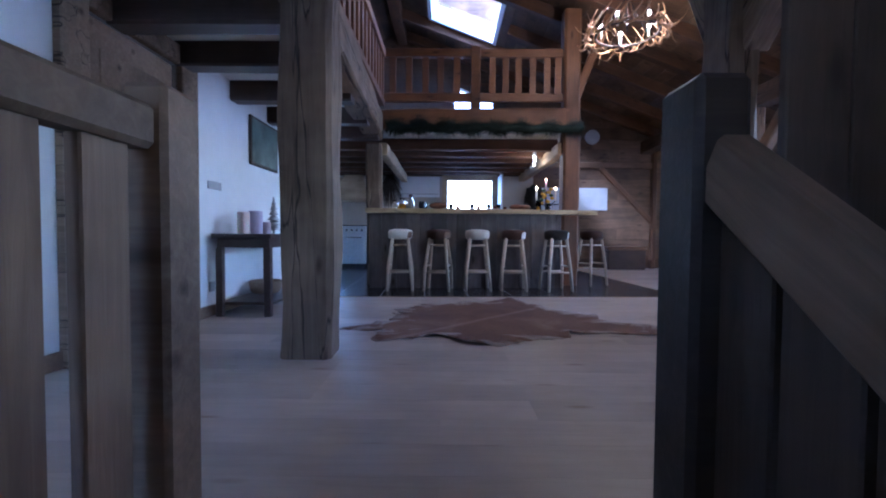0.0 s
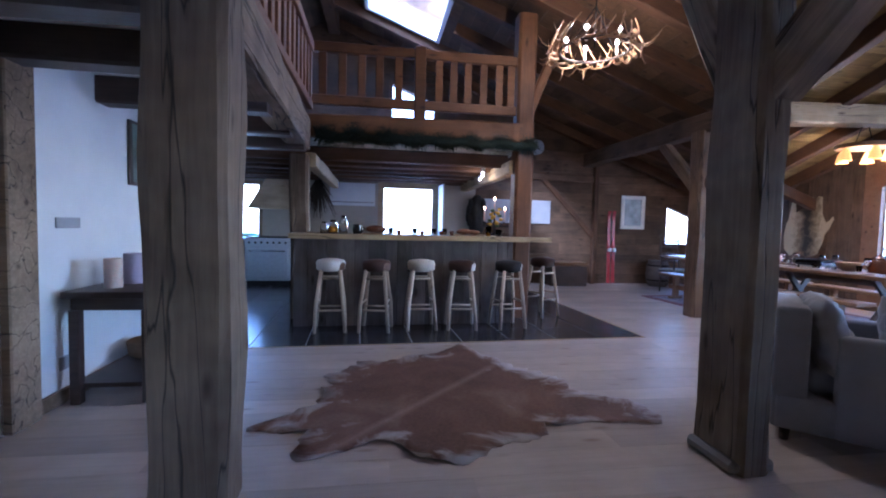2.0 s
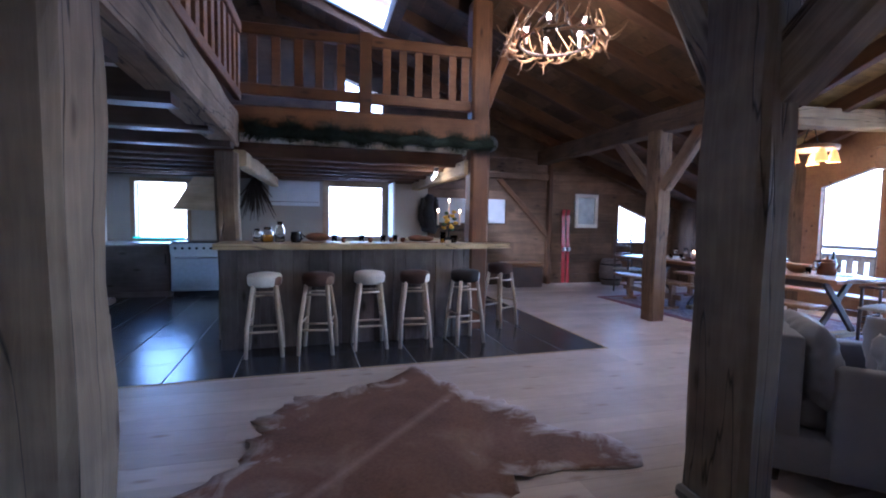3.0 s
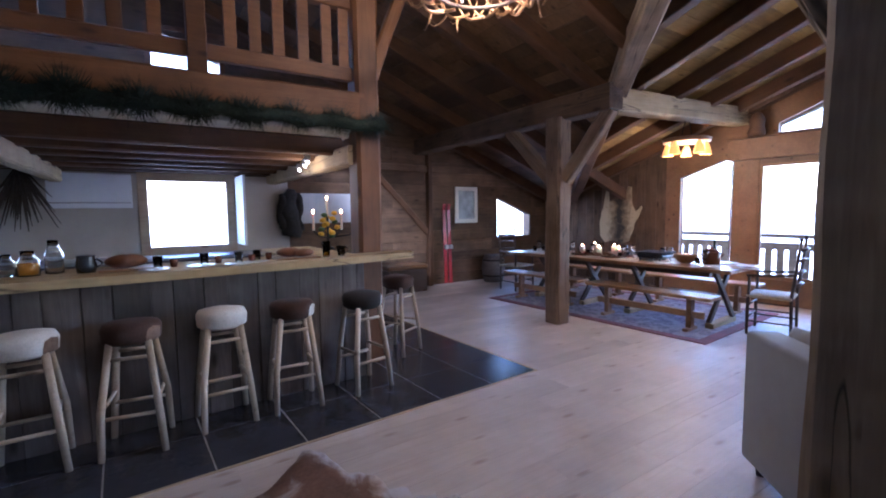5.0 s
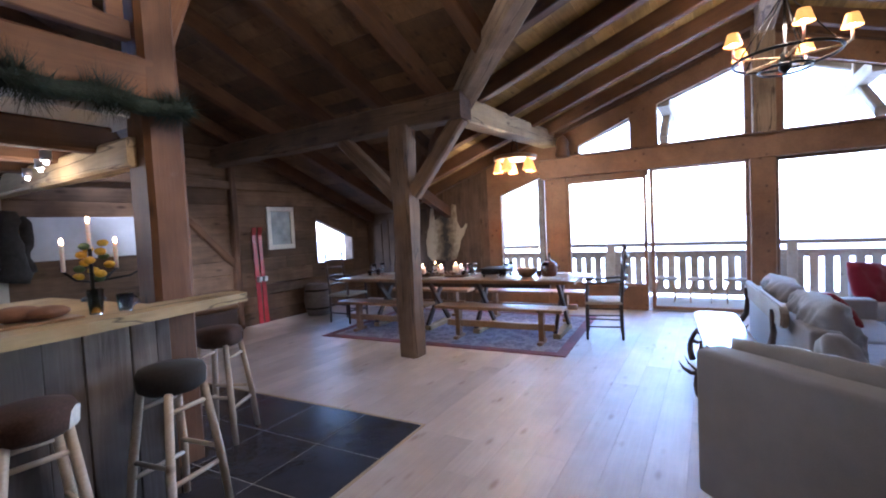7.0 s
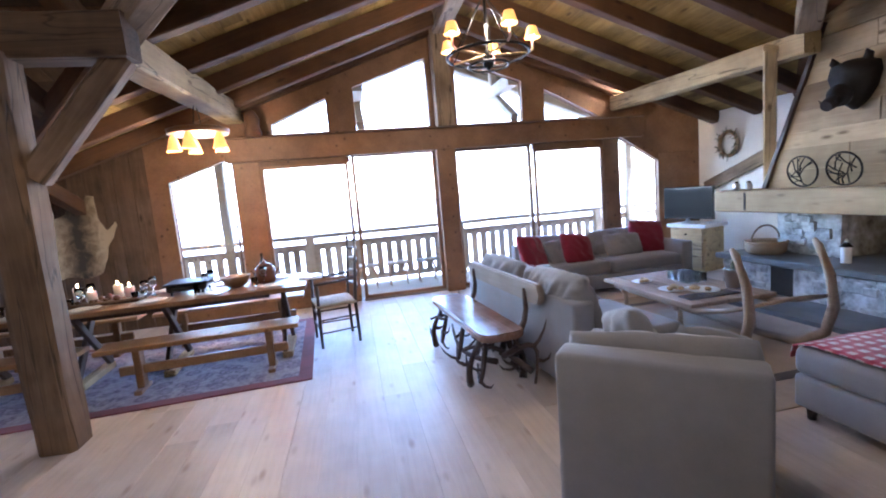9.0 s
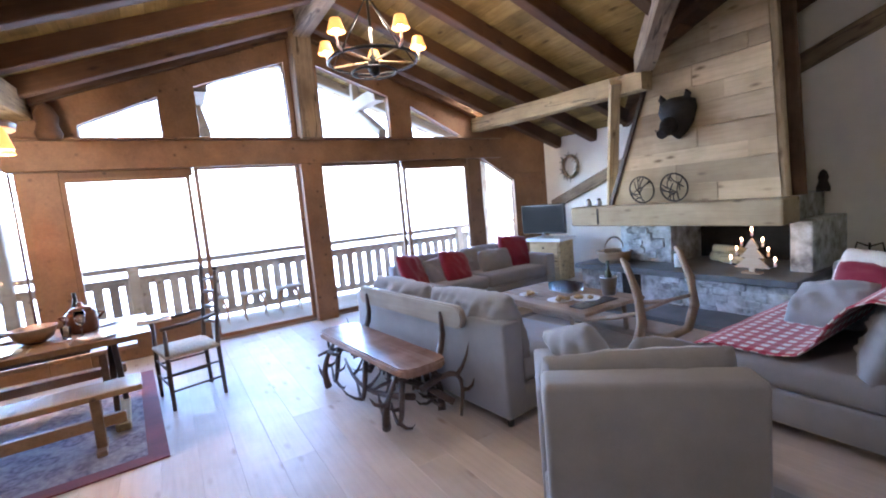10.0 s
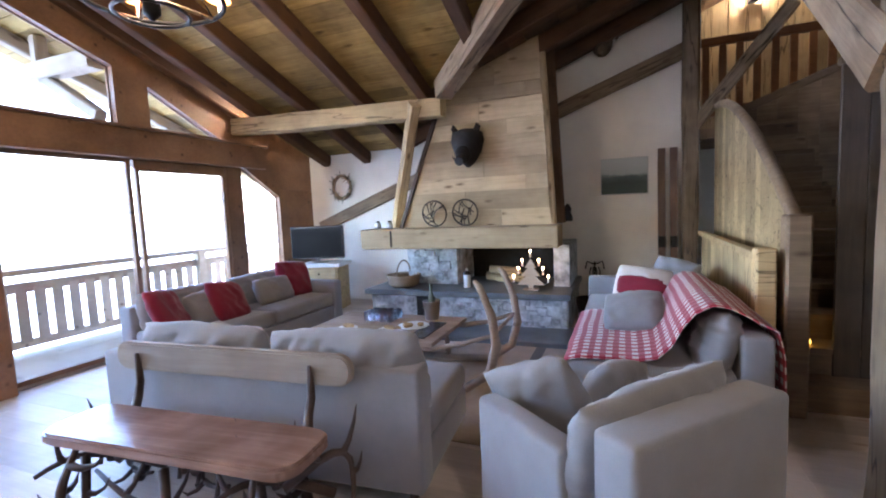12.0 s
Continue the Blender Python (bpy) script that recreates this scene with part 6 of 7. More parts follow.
n3 = noise_tex(t, v, 3.2, 4, 0.6, 0.8)
ad_ = t.nodes.new("ShaderNodeMath")
t.links.new(sx_.outputs[0], ad_.inputs[0])
t.links.new(n3, ad_.inputs[1])
rim = ramp(t, ad_.outputs[0], [(0.42, (0, 0, 0)), (0.56, (0.85, 0.85, 0.85))])
ad_.operation = "MULTIPLY"
col = mix(t, 0.5, col, spine, "ADD")
t.links.new(mix(t, rim, col, (0.50, 0.45, 0.42)), b.inputs["Base Color"])
put(b, Roughness=0.8)
bumped(t, b, n2, 0.4, 0.004)
HIDE = m


def hide_r(a):
    """Radius of the hide's outline by angle: four legs, neck and tail."""
    r = 0.86
    for c, h, w in ((24, 0.36, 14), (291, 0.58, 13), (176, 0.42, 9), (155, 0.42, 8), (215, 0.16, 12), (322, 0.12, 15), (95, 0.10, 20)):
        d = (math.degrees(a) - c + 180) % 360 - 180
        r += h * math.exp(-(d / w) ** 2)
    return r * (1 + 0.11 * noise.noise(Vector((math.cos(a) * 5, math.sin(a) * 5, 0))) + 0.08 * noise.noise(Vector((math.cos(a) * 13, math.sin(a) * 13, 3))) + 0.03 * noise.noise(Vector((math.cos(a) * 40, math.sin(a) * 40, 6))))


bm = bmesh.new()
rings = []
reach = {}
for i in range(1, 9):
    ring = []
    for k in range(180):
        a = 2 * math.pi * k / 180
        r = hide_r(a) * i / 8
        x, y = r * math.cos(a) * 1.0, r * math.sin(a)
        z = 0.004 + 0.010 * max(0, noise.noise(Vector((x * 3, y * 3, 2)))) + (0.05 * max(0, noise.noise(Vector((x * 5, y * 5, 5)))) if i == 8 else 0)
        ring.append(bm.verts.new((x, y, z)))
        reach[ring[-1]] = i / 8
    rings.append(ring)
mid = bm.verts.new((0, 0, 0.008))
for k in range(180):
    bm.faces.new((mid, rings[0][k], rings[0][(k + 1) % 180])).smooth = True
    for a_, b_ in zip(rings, rings[1:]):
        bm.faces.new((a_[k], b_[k], b_[(k + 1) % 180], a_[(k + 1) % 180])).smooth = True
reach[mid] = 0.0
uv = bm.loops.layers.uv.new("UVMap")
for f in bm.faces:
    for lp in f.loops:
        lp[uv].uv = (reach[lp.vert], 0.0)
hd = lone("cowhide_rug", bm, HIDE, "brown and white cowhide rug on the oak floor", "rug", m=pose(0.65, 3.85, 0.001, 0, 0, 47))
so = hd.modifiers.new("thickness", "SOLIDIFY")
so.thickness = 0.004

# hide on the boarded wall by the dining table
m2, t2, b2 = nodes_of("wall_hide")
v = coords(t2, (1, 1, 1), False)
n1 = noise_tex(t2, v, 9.0, 4, 0.6, 0.5)
sep2 = t2.nodes.new("ShaderNodeSeparateXYZ")
t2.links.new(v, sep2.inputs[0])
off2 = t2.nodes.new("ShaderNodeMath")
off2.operation = "SUBTRACT"
off2.inputs[1].default_value = 7.93
abs2 = t2.nodes.new("ShaderNodeMath")
abs2.operation = "ABSOLUTE"
hair = t2.nodes.new("ShaderNodeMath")
hair.operation = "MULTIPLY_ADD"
hair.inputs[1].default_value = 0.35
t2.links.new(sep2.outputs[1], off2.inputs[0])
t2.links.new(off2.outputs[0], abs2.inputs[0])
t2.links.new(n1, hair.inputs[0])
t2.links.new(abs2.outputs[0], hair.inputs[2])
t2.links.new(ramp(t2, hair.outputs[0], [(0.20, (0.05, 0.04, 0.03)), (0.32, (0.22, 0.16, 0.09)), (0.46, (0.50, 0.40, 0.25))]), b2.inputs["Base Color"])
b2.inputs["Roughness"].default_value = 0.95
bm = bmesh.new()
PELT = ((-.40, .93), (-.42, 1.2), (-.34, 1.5), (-.27, 1.86), (-.22, 1.88), (-.20, 1.62), (-.05, 1.68), (.05, 1.88), (.13, 1.92), (.16, 1.74), (.22, 1.92), (.30, 1.90), (.31, 1.60), (.40, 1.42), (.52, 1.53), (.54, 1.48), (.42, 1.25), (.34, 1.05), (.27, .86), (.12, .80), (-.1, .84), (-.28, .80))
pts = []
for (u0, z0), (u1, z1) in zip(PELT, PELT[1:] + PELT[:1]):
    for f in (0.0, 0.33, 0.67):
        u, z = u0 + (u1 - u0) * f, z0 + (z1 - z0) * f
        w = 0.022 * noise.noise(Vector((u * 9, z * 9, 4)))
        pts.append((7.98 - u + w, z + w))
prism(bm, pts, X1 - 0.035, X1 - 0.015, "x")
lone("wall_hide", bm, m2, "pale and dark animal pelt hung on the boarded wall", "pelt")

# ---- lamps ----
SHADE = glowing("lamp_shade", (1.0, 0.42, 0.085), 0.06)
BULB = glowing("lamp_bulb", (1.0, 0.86, 0.62), 4.0)
HORN = plain("pale_antler", (0.34, 0.19, 0.085), 0.45, 0, 0.35, 8.0, 0.2)


def lamp_light(name, x, y, z, watts, colour=(1.0, 0.78, 0.5), r=0.05):
    l = bpy.data.lights.new(name, "POINT")
    l.energy, l.color, l.shadow_soft_size = watts, colour, r
    ob = new(name, l)
    ob.location = PLACE[0] @ Vector((x, y, z))
    return ob


ac = thing("antler_chandelier", "round antler chandelier with five lit candle bulbs", "chandelier", Matrix.Translation((2.22, 4.87, 2.99)))
rng = random.Random(31)
for k in range(22):
    a = 2 * math.pi * k / 22
    b0 = a + 0.75
    r0 = 0.38
    part("antler", antler(bmesh.new(), (r0 * math.cos(a), r0 * math.sin(a), -0.06 + 0.02 * (k % 3)), (0.36 * math.cos(b0), 0.36 * math.sin(b0), 0.16 + 0.05 * (k % 2)), (0.10 * math.cos(a + .4), 0.10 * math.sin(a + .4), -0.10), 0.014, 2), HORN, ac)
part("ring", tube(bmesh.new(), [(0.33 * math.cos(i * math.pi / 12), 0.33 * math.sin(i * math.pi / 12), -0.02) for i in range(25)], 0.014, 6), ANTLER, ac)
part("chain", tube(bmesh.new(), [(0, 0, 0.0), (0, 0, 1.22)], 0.008, 6), BLACK_METAL, ac)
for k in range(3):
    a = 2 * math.pi * k / 3 + 0.4
    part("stay", tube(bmesh.new(), [(0.33 * math.cos(a), 0.33 * math.sin(a), -0.02), (0, 0, 0.40)], 0.005, 5), BLACK_METAL, ac)
for k in range(5):
    a = 2 * math.pi * k / 5 + 0.2
    c = part("candle_tube", tube(bmesh.new(), [(0.27 * math.cos(a), 0.27 * math.sin(a), -0.02), (0.27 * math.cos(a), 0.27 * math.sin(a), 0.07)], 0.014, 8), WAX, ac)
    bb = bmesh.new()
    ball(bb, 0.27 * math.cos(a), 0.27 * math.sin(a), 0.10, 0.019, 1, 1, 1.4, 10)
    part("bulb", bb, BULB, c)
lamp_light("antler_chandelier_light", 2.22, 4.87, 3.06, 4)

wc2 = thing("wheel_chandelier", "iron wheel chandelier with five small orange shades", "chandelier", Matrix.Translation((5.64, 2.83, 2.84)))
R6 = 0.400
part("rim", tube(bmesh.new(), [(R6 * math.cos(i * math.pi / 16), R6 * math.sin(i * math.pi / 16), 0) for i in range(33)], 0.015, 6), BLACK_METAL, wc2)
part("lower_ring", tube(bmesh.new(), [(0.2 * math.cos(i * math.pi / 12), 0.2 * math.sin(i * math.pi / 12), -0.10) for i in range(25)], 0.012, 6), BLACK_METAL, wc2)
part("hub", lathe(bmesh.new(), [(0.01, -0.14), (0.05, -0.10), (0.05, 0.02), (0.015, 0.06), (0.012, 1.12)], seg=10), BLACK_METAL, wc2)
for k in range(5):
    a = 2 * math.pi * k / 5 - 0.47
    ca, sa = math.cos(a), math.sin(a)
    part("spoke", tube(bmesh.new(), [(0, 0, 0), (R6 * ca, R6 * sa, 0)], 0.011, 6), PALE_BEAM, wc2)
    part("stay", tube(bmesh.new(), [(R6 * ca, R6 * sa, 0), (0.02 * ca, 0.02 * sa, 0.55)], 0.006, 5), BLACK_METAL, wc2)
    arm = part("arm", tube(bmesh.new(), [(R6 * ca, R6 * sa, 0), ((R6 + .05) * ca, (R6 + .05) * sa, 0.03), ((R6 + .05) * ca, (R6 + .05) * sa, 0.12)], 0.012, 6), WAX, wc2)
    sh = part("shade", lathe(bmesh.new(), [(0.076, 0.135), (0.045, 0.24)], (R6 + .05) * ca, (R6 + .05) * sa, 14, False), SHADE, wc2, "orange fabric shade")
    bb = bmesh.new()
    ball(bb, (R6 + .05) * ca, (R6 + .05) * sa, 0.16, 0.025, seg=8)
    part("bulb", bb, BULB, sh)
lamp_light("wheel_chandelier_light", 5.64, 2.83, 3.14, 3, r=0.1)
hl = thing("hanging_lamp", "short wooden beam lamp with four glowing shades", "lamp", Matrix.Translation((6.60, 5.825, 2.385)))
part("board", lathe(bmesh.new(), [(0.30, 0.0), (0.31, 0.05), (0.28, 0.06)], seg=20), TABLE_WOOD, hl)
for k in range(2):
    part("cord", tube(bmesh.new(), [(0.15 - 0.3 * k, 0, 0.05), (0, 0, 0.42)], 0.006, 5), BLACK_METAL, hl)
for k in range(5):
    a = 2 * math.pi * k / 5 + 0.5
    x, y = 0.25 * math.cos(a), 0.25 * math.sin(a)
    sh = part("shade", lathe(bmesh.new(), [(0.075, -0.17), (0.045, -0.05), (0.02, 0.0)], x, y, 12, False), SHADE, hl, "glowing cream glass shade")
    bb = bmesh.new()
    ball(bb, x, y, -0.10, 0.028, seg=8)
    part("bulb", bb, BULB, sh)
lamp_light("hanging_lamp_light", 6.60, 5.825, 2.14, 3.5)
# spotlights on the purlins
for x, y, z in ((5.22, 5.80, 2.915), (7.95, 5.78, 3.05), (5.25, -0.29, 2.86), (7.8, -0.17, 2.92)):
    sp_ = thing("spotlight", "small lit spotlight on the purlin", "lamp", Matrix.Translation((x, y, z)), "purlin spotlights")
    part("socket", lathe(bmesh.new(), [(0.03, -0.04), (0.03, 0.03), (0.024, 0.04)], seg=10), STEEL, sp_)
    bb = bmesh.new()
    ball(bb, 0, 0, 0.045, 0.024, seg=8)
    part("bulb", bb, BULB, sp_)
    lamp_light("spotlight_light", x, y, z + 0.12, 8.0, r=0.03)

stand(0.33, 0.56)
wl = thing("wall_lantern", "small lit lantern on the landing wall", "lamp", Matrix.Translation((0.966, -3.572, 4.28)))
part("back_plate", nb((-0.05, 0.05, 0.0, 0.015, -0.08, 0.16), bevel=0.004), BLACK_METAL, wl)
part("cage", nb((-0.06, 0.06, 0.05, 0.17, 0.12, 0.14), (-0.06, 0.06, 0.05, 0.17, -0.08, -0.06), (-0.06, -0.05, 0.05, 0.06, -0.06, 0.12), (0.05, 0.06, 0.05, 0.06, -0.06, 0.12), (-0.06, -0.05, 0.16, 0.17, -0.06, 0.12), (0.05, 0.06, 0.16, 0.17, -0.06, 0.12), (-0.01, 0.01, 0.012, 0.06, 0.12, 0.135)), BLACK_METAL, wl)
bb = bmesh.new()
ball(bb, 0, 0.11, 0.0, 0.03, seg=8)
part("bulb", bb, BULB, wl)
lamp_light("wall_lantern_light", 0.966, -3.38, 4.28, 1.6)
lw = thing("wall_landing", "brown boarded wall behind the upper landing", "wall", kind="structure")
planks_up(lw, [(-0.55 + i * 0.20, -0.553 + (i + 1) * 0.20, -3.597, -3.575 + 0.003 * (i % 3), 2.345, 4.55) for i in range(12)], PALE_BEAM, "board")

stand()
for sg_, y_end in ((1, 5.9), (-1, -0.60)):
    beam("verge_rafter", (8.06, CY + 0.10 * sg_, gable_z(CY) - 0.15), (8.06, y_end, gable_z(y_end) - 0.11), 0.12, 0.18, RAFTER, "dark rafter along the glazed gable")


# ---- things on and round the fireplace ----
CLAY = plain("dark_fur", (0.02, 0.017, 0.016), 0.8, 0, 0.4, 14.0, 0.6)
stand(0.22, 0.38, -0.02)
bm = bmesh.new()
lathe(bm, [(0.02, 2.02), (0.09, 2.08), (0.17, 2.20), (0.21, 2.34), (0.19, 2.44), (0.10, 2.48), (0.01, 2.49)], 4.58, -0.95, 16)
ball(bm, 4.58, -0.76, 2.16, 0.12, 0.8, 1.0, 0.9, 12)
tube(bm, [(4.58, -0.72, 2.13), (4.58, -0.60, 2.06)], [0.075, 0.055], 10)
for sx in (-1, 1):
    tube(bm, [(4.58 + sx * 0.11, -0.92, 2.42), (4.58 + sx * 0.16, -0.88, 2.50), (4.58 + sx * 0.15, -0.86, 2.54)], [0.045, 0.035, 0.006], 8)
    tube(bm, [(4.58 + sx * 0.06, -0.64, 2.08), (4.58 + sx * 0.085, -0.62, 2.13)], [0.012, 0.004], 6)
lone("boar_trophy", bm, CLAY, "black boar head trophy mounted on the hood", "trophy")
stand(0.30, 0.45, -0.16)
bm = bmesh.new()
ball(bm, 2.95, -2.05, 3.72, 0.15, 0.9, 0.9, 1.2, 12)
tube(bm, [(2.95, -2.0, 3.66), (2.95, -1.82, 3.56)], [0.09, 0.05], 10)
for sx in (-1, 1):
    tube(bm, [(2.95 + sx * 0.07, -2.05, 3.82), (2.95 + sx * 0.19, -2.06, 3.92), (2.95 + sx * 0.22, -1.98, 3.78), (2.95 + sx * 0.17, -1.93, 3.68)], [0.035, 0.03, 0.022, 0.006], 8)
lone("ram_trophy", bm, plain("brown_fur", (0.12, 0.09, 0.065), 0.85, 0, 0.4, 12.0, 0.6), "brown horned head trophy on the plaster wall", "trophy")

stand(0.22, 0.40, -0.025)
for x in (5.05, 4.63):
    pl_ = thing("iron_plate", "round pierced iron plate leaning on the mantel", "plate", pose(x, -0.94, 1.290, -8, 0, 0), "mantel plates")
    part("ring", tube(bmesh.new(), [(0.165 * math.cos(i * math.pi / 14), 0, 0.175 + 0.165 * math.sin(i * math.pi / 14)) for i in range(29)], 0.010, 6), BLACK_METAL, pl_)
    rr = random.Random(int(x * 100))
    for k in range(11):
        a, b_ = rr.uniform(0, 6.28), rr.uniform(0, 6.28)
        p, q = (0.15 * math.cos(a), 0.15 * math.sin(a)), (0.13 * rr.random() * math.cos(b_), 0.13 * rr.random() * math.sin(b_))
        part("bar", tube(bmesh.new(), [(p[0], 0, 0.175 + p[1]), ((p[0] + q[0]) / 2 + 0.02, 0.004, 0.175 + (p[1] + q[1]) / 2), (q[0], 0, 0.175 + q[1])], 0.007, 5), BLACK_METAL, pl_)
stand(0.30, 0.40, -0.025)
for x in (5.62, 5.80):
    j = thing("small_pot", "small steel pot on the mantel", "pot", None, "mantel pots")
    part("body", lathe(bmesh.new(), [(0.03, 1.287), (0.042, 1.30), (0.042, 1.35), (0.03, 1.365), (0.028, 1.375)], x, -0.90, 12), STEEL, j)
    part("lid", lathe(bmesh.new(), [(0.03, 1.376), (0.02, 1.388), (0.004, 1.395)], x, -0.90, 12), BLACK_METAL, j)
stand(0.12, 0.44, -0.025)
tri = thing("figurine", "small dark carved figure on the mantel end", "ornament")
part("figure", lathe(bmesh.new(), [(0.06, 1.287), (0.065, 1.33), (0.04, 1.40), (0.05, 1.44), (0.03, 1.50), (0.004, 1.52)], 3.57, -1.75, 10), CLAY, tri)

# candle tree on the hearth
stand(0.20, 0.40, -0.025)
FLAME = glowing("flame", (1.0, 0.55, 0.2), 3.0)
TREE_WOOD = wood("cut_ply", (0.45, 0.33, 0.22), (0.58, 0.45, 0.32), (0.68, 0.55, 0.41), 0.6, 1.2, 0.15, False)
ct = thing("candle_tree", "flat wooden fir tree with small lit candles", "candle holder", Matrix.Translation((3.86, -0.98, 0.49)))
prof = [(0.0, 0.38), (0.07, 0.27), (0.035, 0.27), (0.12, 0.17), (0.06, 0.17), (0.17, 0.06), (0.03, 0.06), (0.03, 0.02)]
pts = prof + [(-x, z) for x, z in prof[1:]][::-1]
part("tree", prism(bmesh.new(), pts, -0.012, 0.012, "y"), TREE_WOOD, ct)
part("foot", nb((-0.09, 0.09, -0.05, 0.05, 0.0, 0.02), bevel=0.004), TREE_WOOD, ct)
for x, z in ((0, 0.40), (-0.10, 0.29), (0.10, 0.29), (-0.15, 0.19), (0.15, 0.19), (-0.21, 0.09), (0.21, 0.09)):
    if x:
        part("arm", tube(bmesh.new(), [(x * 0.4, 0, z - 0.03), (x, 0, z)], 0.007, 5), BLACK_METAL, ct)
    c = part("candle", tube(bmesh.new(), [(x, 0, z), (x, 0, z + 0.06)], 0.012, 8), WAX, ct)
    fb_ = bmesh.new()
    ball(fb_, x, 0, z + 0.078, 0.010, 1, 1, 1.9, 8)
    part("flame", fb_, FLAME, c)
stand(0.10, 0.41, -0.025)
bsk = thing("basket", "oval wicker basket on the hearth slab", "basket")
part("body", lathe(bmesh.new(), [(0.17, 0.49), (0.21, 0.52), (0.225, 0.63), (0.215, 0.64), (0.19, 0.53)], 5.72, -1.05, 20), WICKER, bsk)
part("rim", tube(bmesh.new(), [(5.72 + 0.222 * math.cos(i * math.pi / 12), -1.05 + 0.222 * math.sin(i * math.pi / 12), 0.64) for i in range(25)], 0.014, 6), WICKER, bsk)
part("handle", tube(bmesh.new(), [(5.72, -1.05 + 0.21 * math.cos(i * math.pi / 10), 0.64 + 0.2 * math.sin(i * math.pi / 10)) for i in range(11)], 0.010, 6), WICKER, bsk)
for i, (x, y, r, L) in enumerate(((4.45, -1.60, 0.06, 0.5), (4.30, -1.48, 0.055, 0.45), (4.42, -1.52, 0.05, 0.42))):
    lg = lone("fire_log", tube(bmesh.new(), [(x - L / 2, y, 0.49 + r + (0.10 if i == 2 else 0)), (x + L / 2, y - 0.05, 0.49 + r + (0.12 if i == 2 else 0))], r, 10), PALE_BEAM, "split pale fire log in the hearth", "log", "fire logs")
lanp = thing("hearth_lantern", "small dark iron lantern on the slab", "lantern")
part("body", lathe(bmesh.new(), [(0.05, 0.49), (0.05, 0.66), (0.02, 0.70), (0.01, 0.74)], 4.80, -1.05, 6), WHITE_PAINT, lanp)
part("cap", lathe(bmesh.new(), [(0.06, 0.66), (0.02, 0.71)], 4.80, -1.05, 6), BLACK_METAL, lanp)
stand(0.15, 0.44)
tool = thing("fire_tools", "black wrought iron fire tool stand by the hearth", "fire tools")
part("stand", tube(bmesh.new(), [(3.22, -1.95, 0.0), (3.22, -1.95, 0.70)], 0.010, 6), BLACK_METAL, tool)
part("foot", lathe(bmesh.new(), [(0.13, 0.0), (0.12, 0.02), (0.02, 0.03)], 3.22, -1.95, 12), BLACK_METAL, tool)
for k in range(4):
    a = k * math.pi / 2 + 0.4
    part("tool", tube(bmesh.new(), [(3.22 + 0.06 * math.cos(a), -1.95 + 0.06 * math.sin(a), 0.05), (3.22 + 0.07 * math.cos(a), -1.95 + 0.07 * math.sin(a), 0.56), (3.22 + 0.05 * math.cos(a), -1.95 + 0.05 * math.sin(a), 0.62)], 0.009, 6), BLACK_METAL, tool)
part("crest", tube(bmesh.new(), [(3.10, -1.95, 0.60), (3.12, -1.95, 0.70), (3.22, -1.95, 0.66), (3.32, -1.95, 0.70), (3.34, -1.95, 0.60)], 0.010, 6), BLACK_METAL, tool)
bk2 = thing("log_bucket", "dark metal log bucket beside the hearth", "bucket")
part("body", lathe(bmesh.new(), [(0.14, 0.0), (0.19, 0.34), (0.185, 0.34), (0.135, 0.02)], 3.22, -1.25, 18), BLACK_METAL, bk2)

# wall pieces
stand()
wr = thing("wreath", "dried twig and antler wreath on the plaster wall", "wreath", Matrix.Translation((7.46, Y0 + 0.05, 1.94)))
rr = random.Random(8)
part("ring", tube(bmesh.new(), [(0.17 * math.cos(i * math.pi / 10), 0, 0.19 * math.sin(i * math.pi / 10)) for i in range(21)], 0.030, 7), WICKER, wr)
WREATH_GREEN = plain("wreath_green", (0.10, 0.115, 0.062), 0.8, 0, 0.4, 20.0, 0.2)
for k in range(64):
    a = rr.uniform(0, 6.28)
    p = Vector((0.17 * math.cos(a), 0.02, 0.19 * math.sin(a)))
    part("twig", tube(bmesh.new(), [p, p + Vector((rr.uniform(-.09, .09), rr.uniform(0, .05), rr.uniform(-.09, .09)))], [0.010, 0.004], 5), (WREATH_GREEN, HORN, WREATH_GREEN, ANTLER)[k % 4], wr)
pt = thing("painting", "unframed misty mountain landscape canvas", "painting")
part("canvas", nb((2.70, 3.29, Y0 + 0.003, Y0 + 0.035, 1.585, 2.07), bevel=0.003), plain("canvas_edge", (0.45, 0.46, 0.43), 0.8), pt)
m, t, b = nodes_of("landscape")
tc = t.nodes.new("ShaderNodeTexCoord")
sp = t.nodes.new("ShaderNodeSeparateXYZ")
t.links.new(tc.outputs["Generated"], sp.inputs[0])
nz = noise_tex(t, tc.outputs["Generated"], 4.0, 5, 0.6)
mth = t.nodes.new("ShaderNodeMath")
mth.operation = "MULTIPLY_ADD"
mth.inputs[1].default_value = 0.35
t.links.new(nz, mth.inputs[0])
t.links.new(sp.outputs[2], mth.inputs[2])
t.links.new(ramp(t, mth.outputs[0], [(0.2, (0.05, 0.075, 0.06)), (0.5, (0.03, 0.045, 0.04)), (0.66, (0.07, 0.10, 0.085)), (0.75, (0.40, 0.44, 0.42)), (1.0, (0.46, 0.50, 0.48))]), b.inputs["Base Color"])
b.inputs["Roughness"].default_value = 0.6
part("picture", nb((2.71, 3.28, Y0 + 0.0355, Y0 + 0.0375, 1.595, 2.06)), m, pt)
OLDSKI = wood("old_ski", (0.07, 0.035, 0.02), (0.15, 0.08, 0.05), (0.24, 0.14, 0.09), 0.45, 1.0, 0.15, False, axis=2)
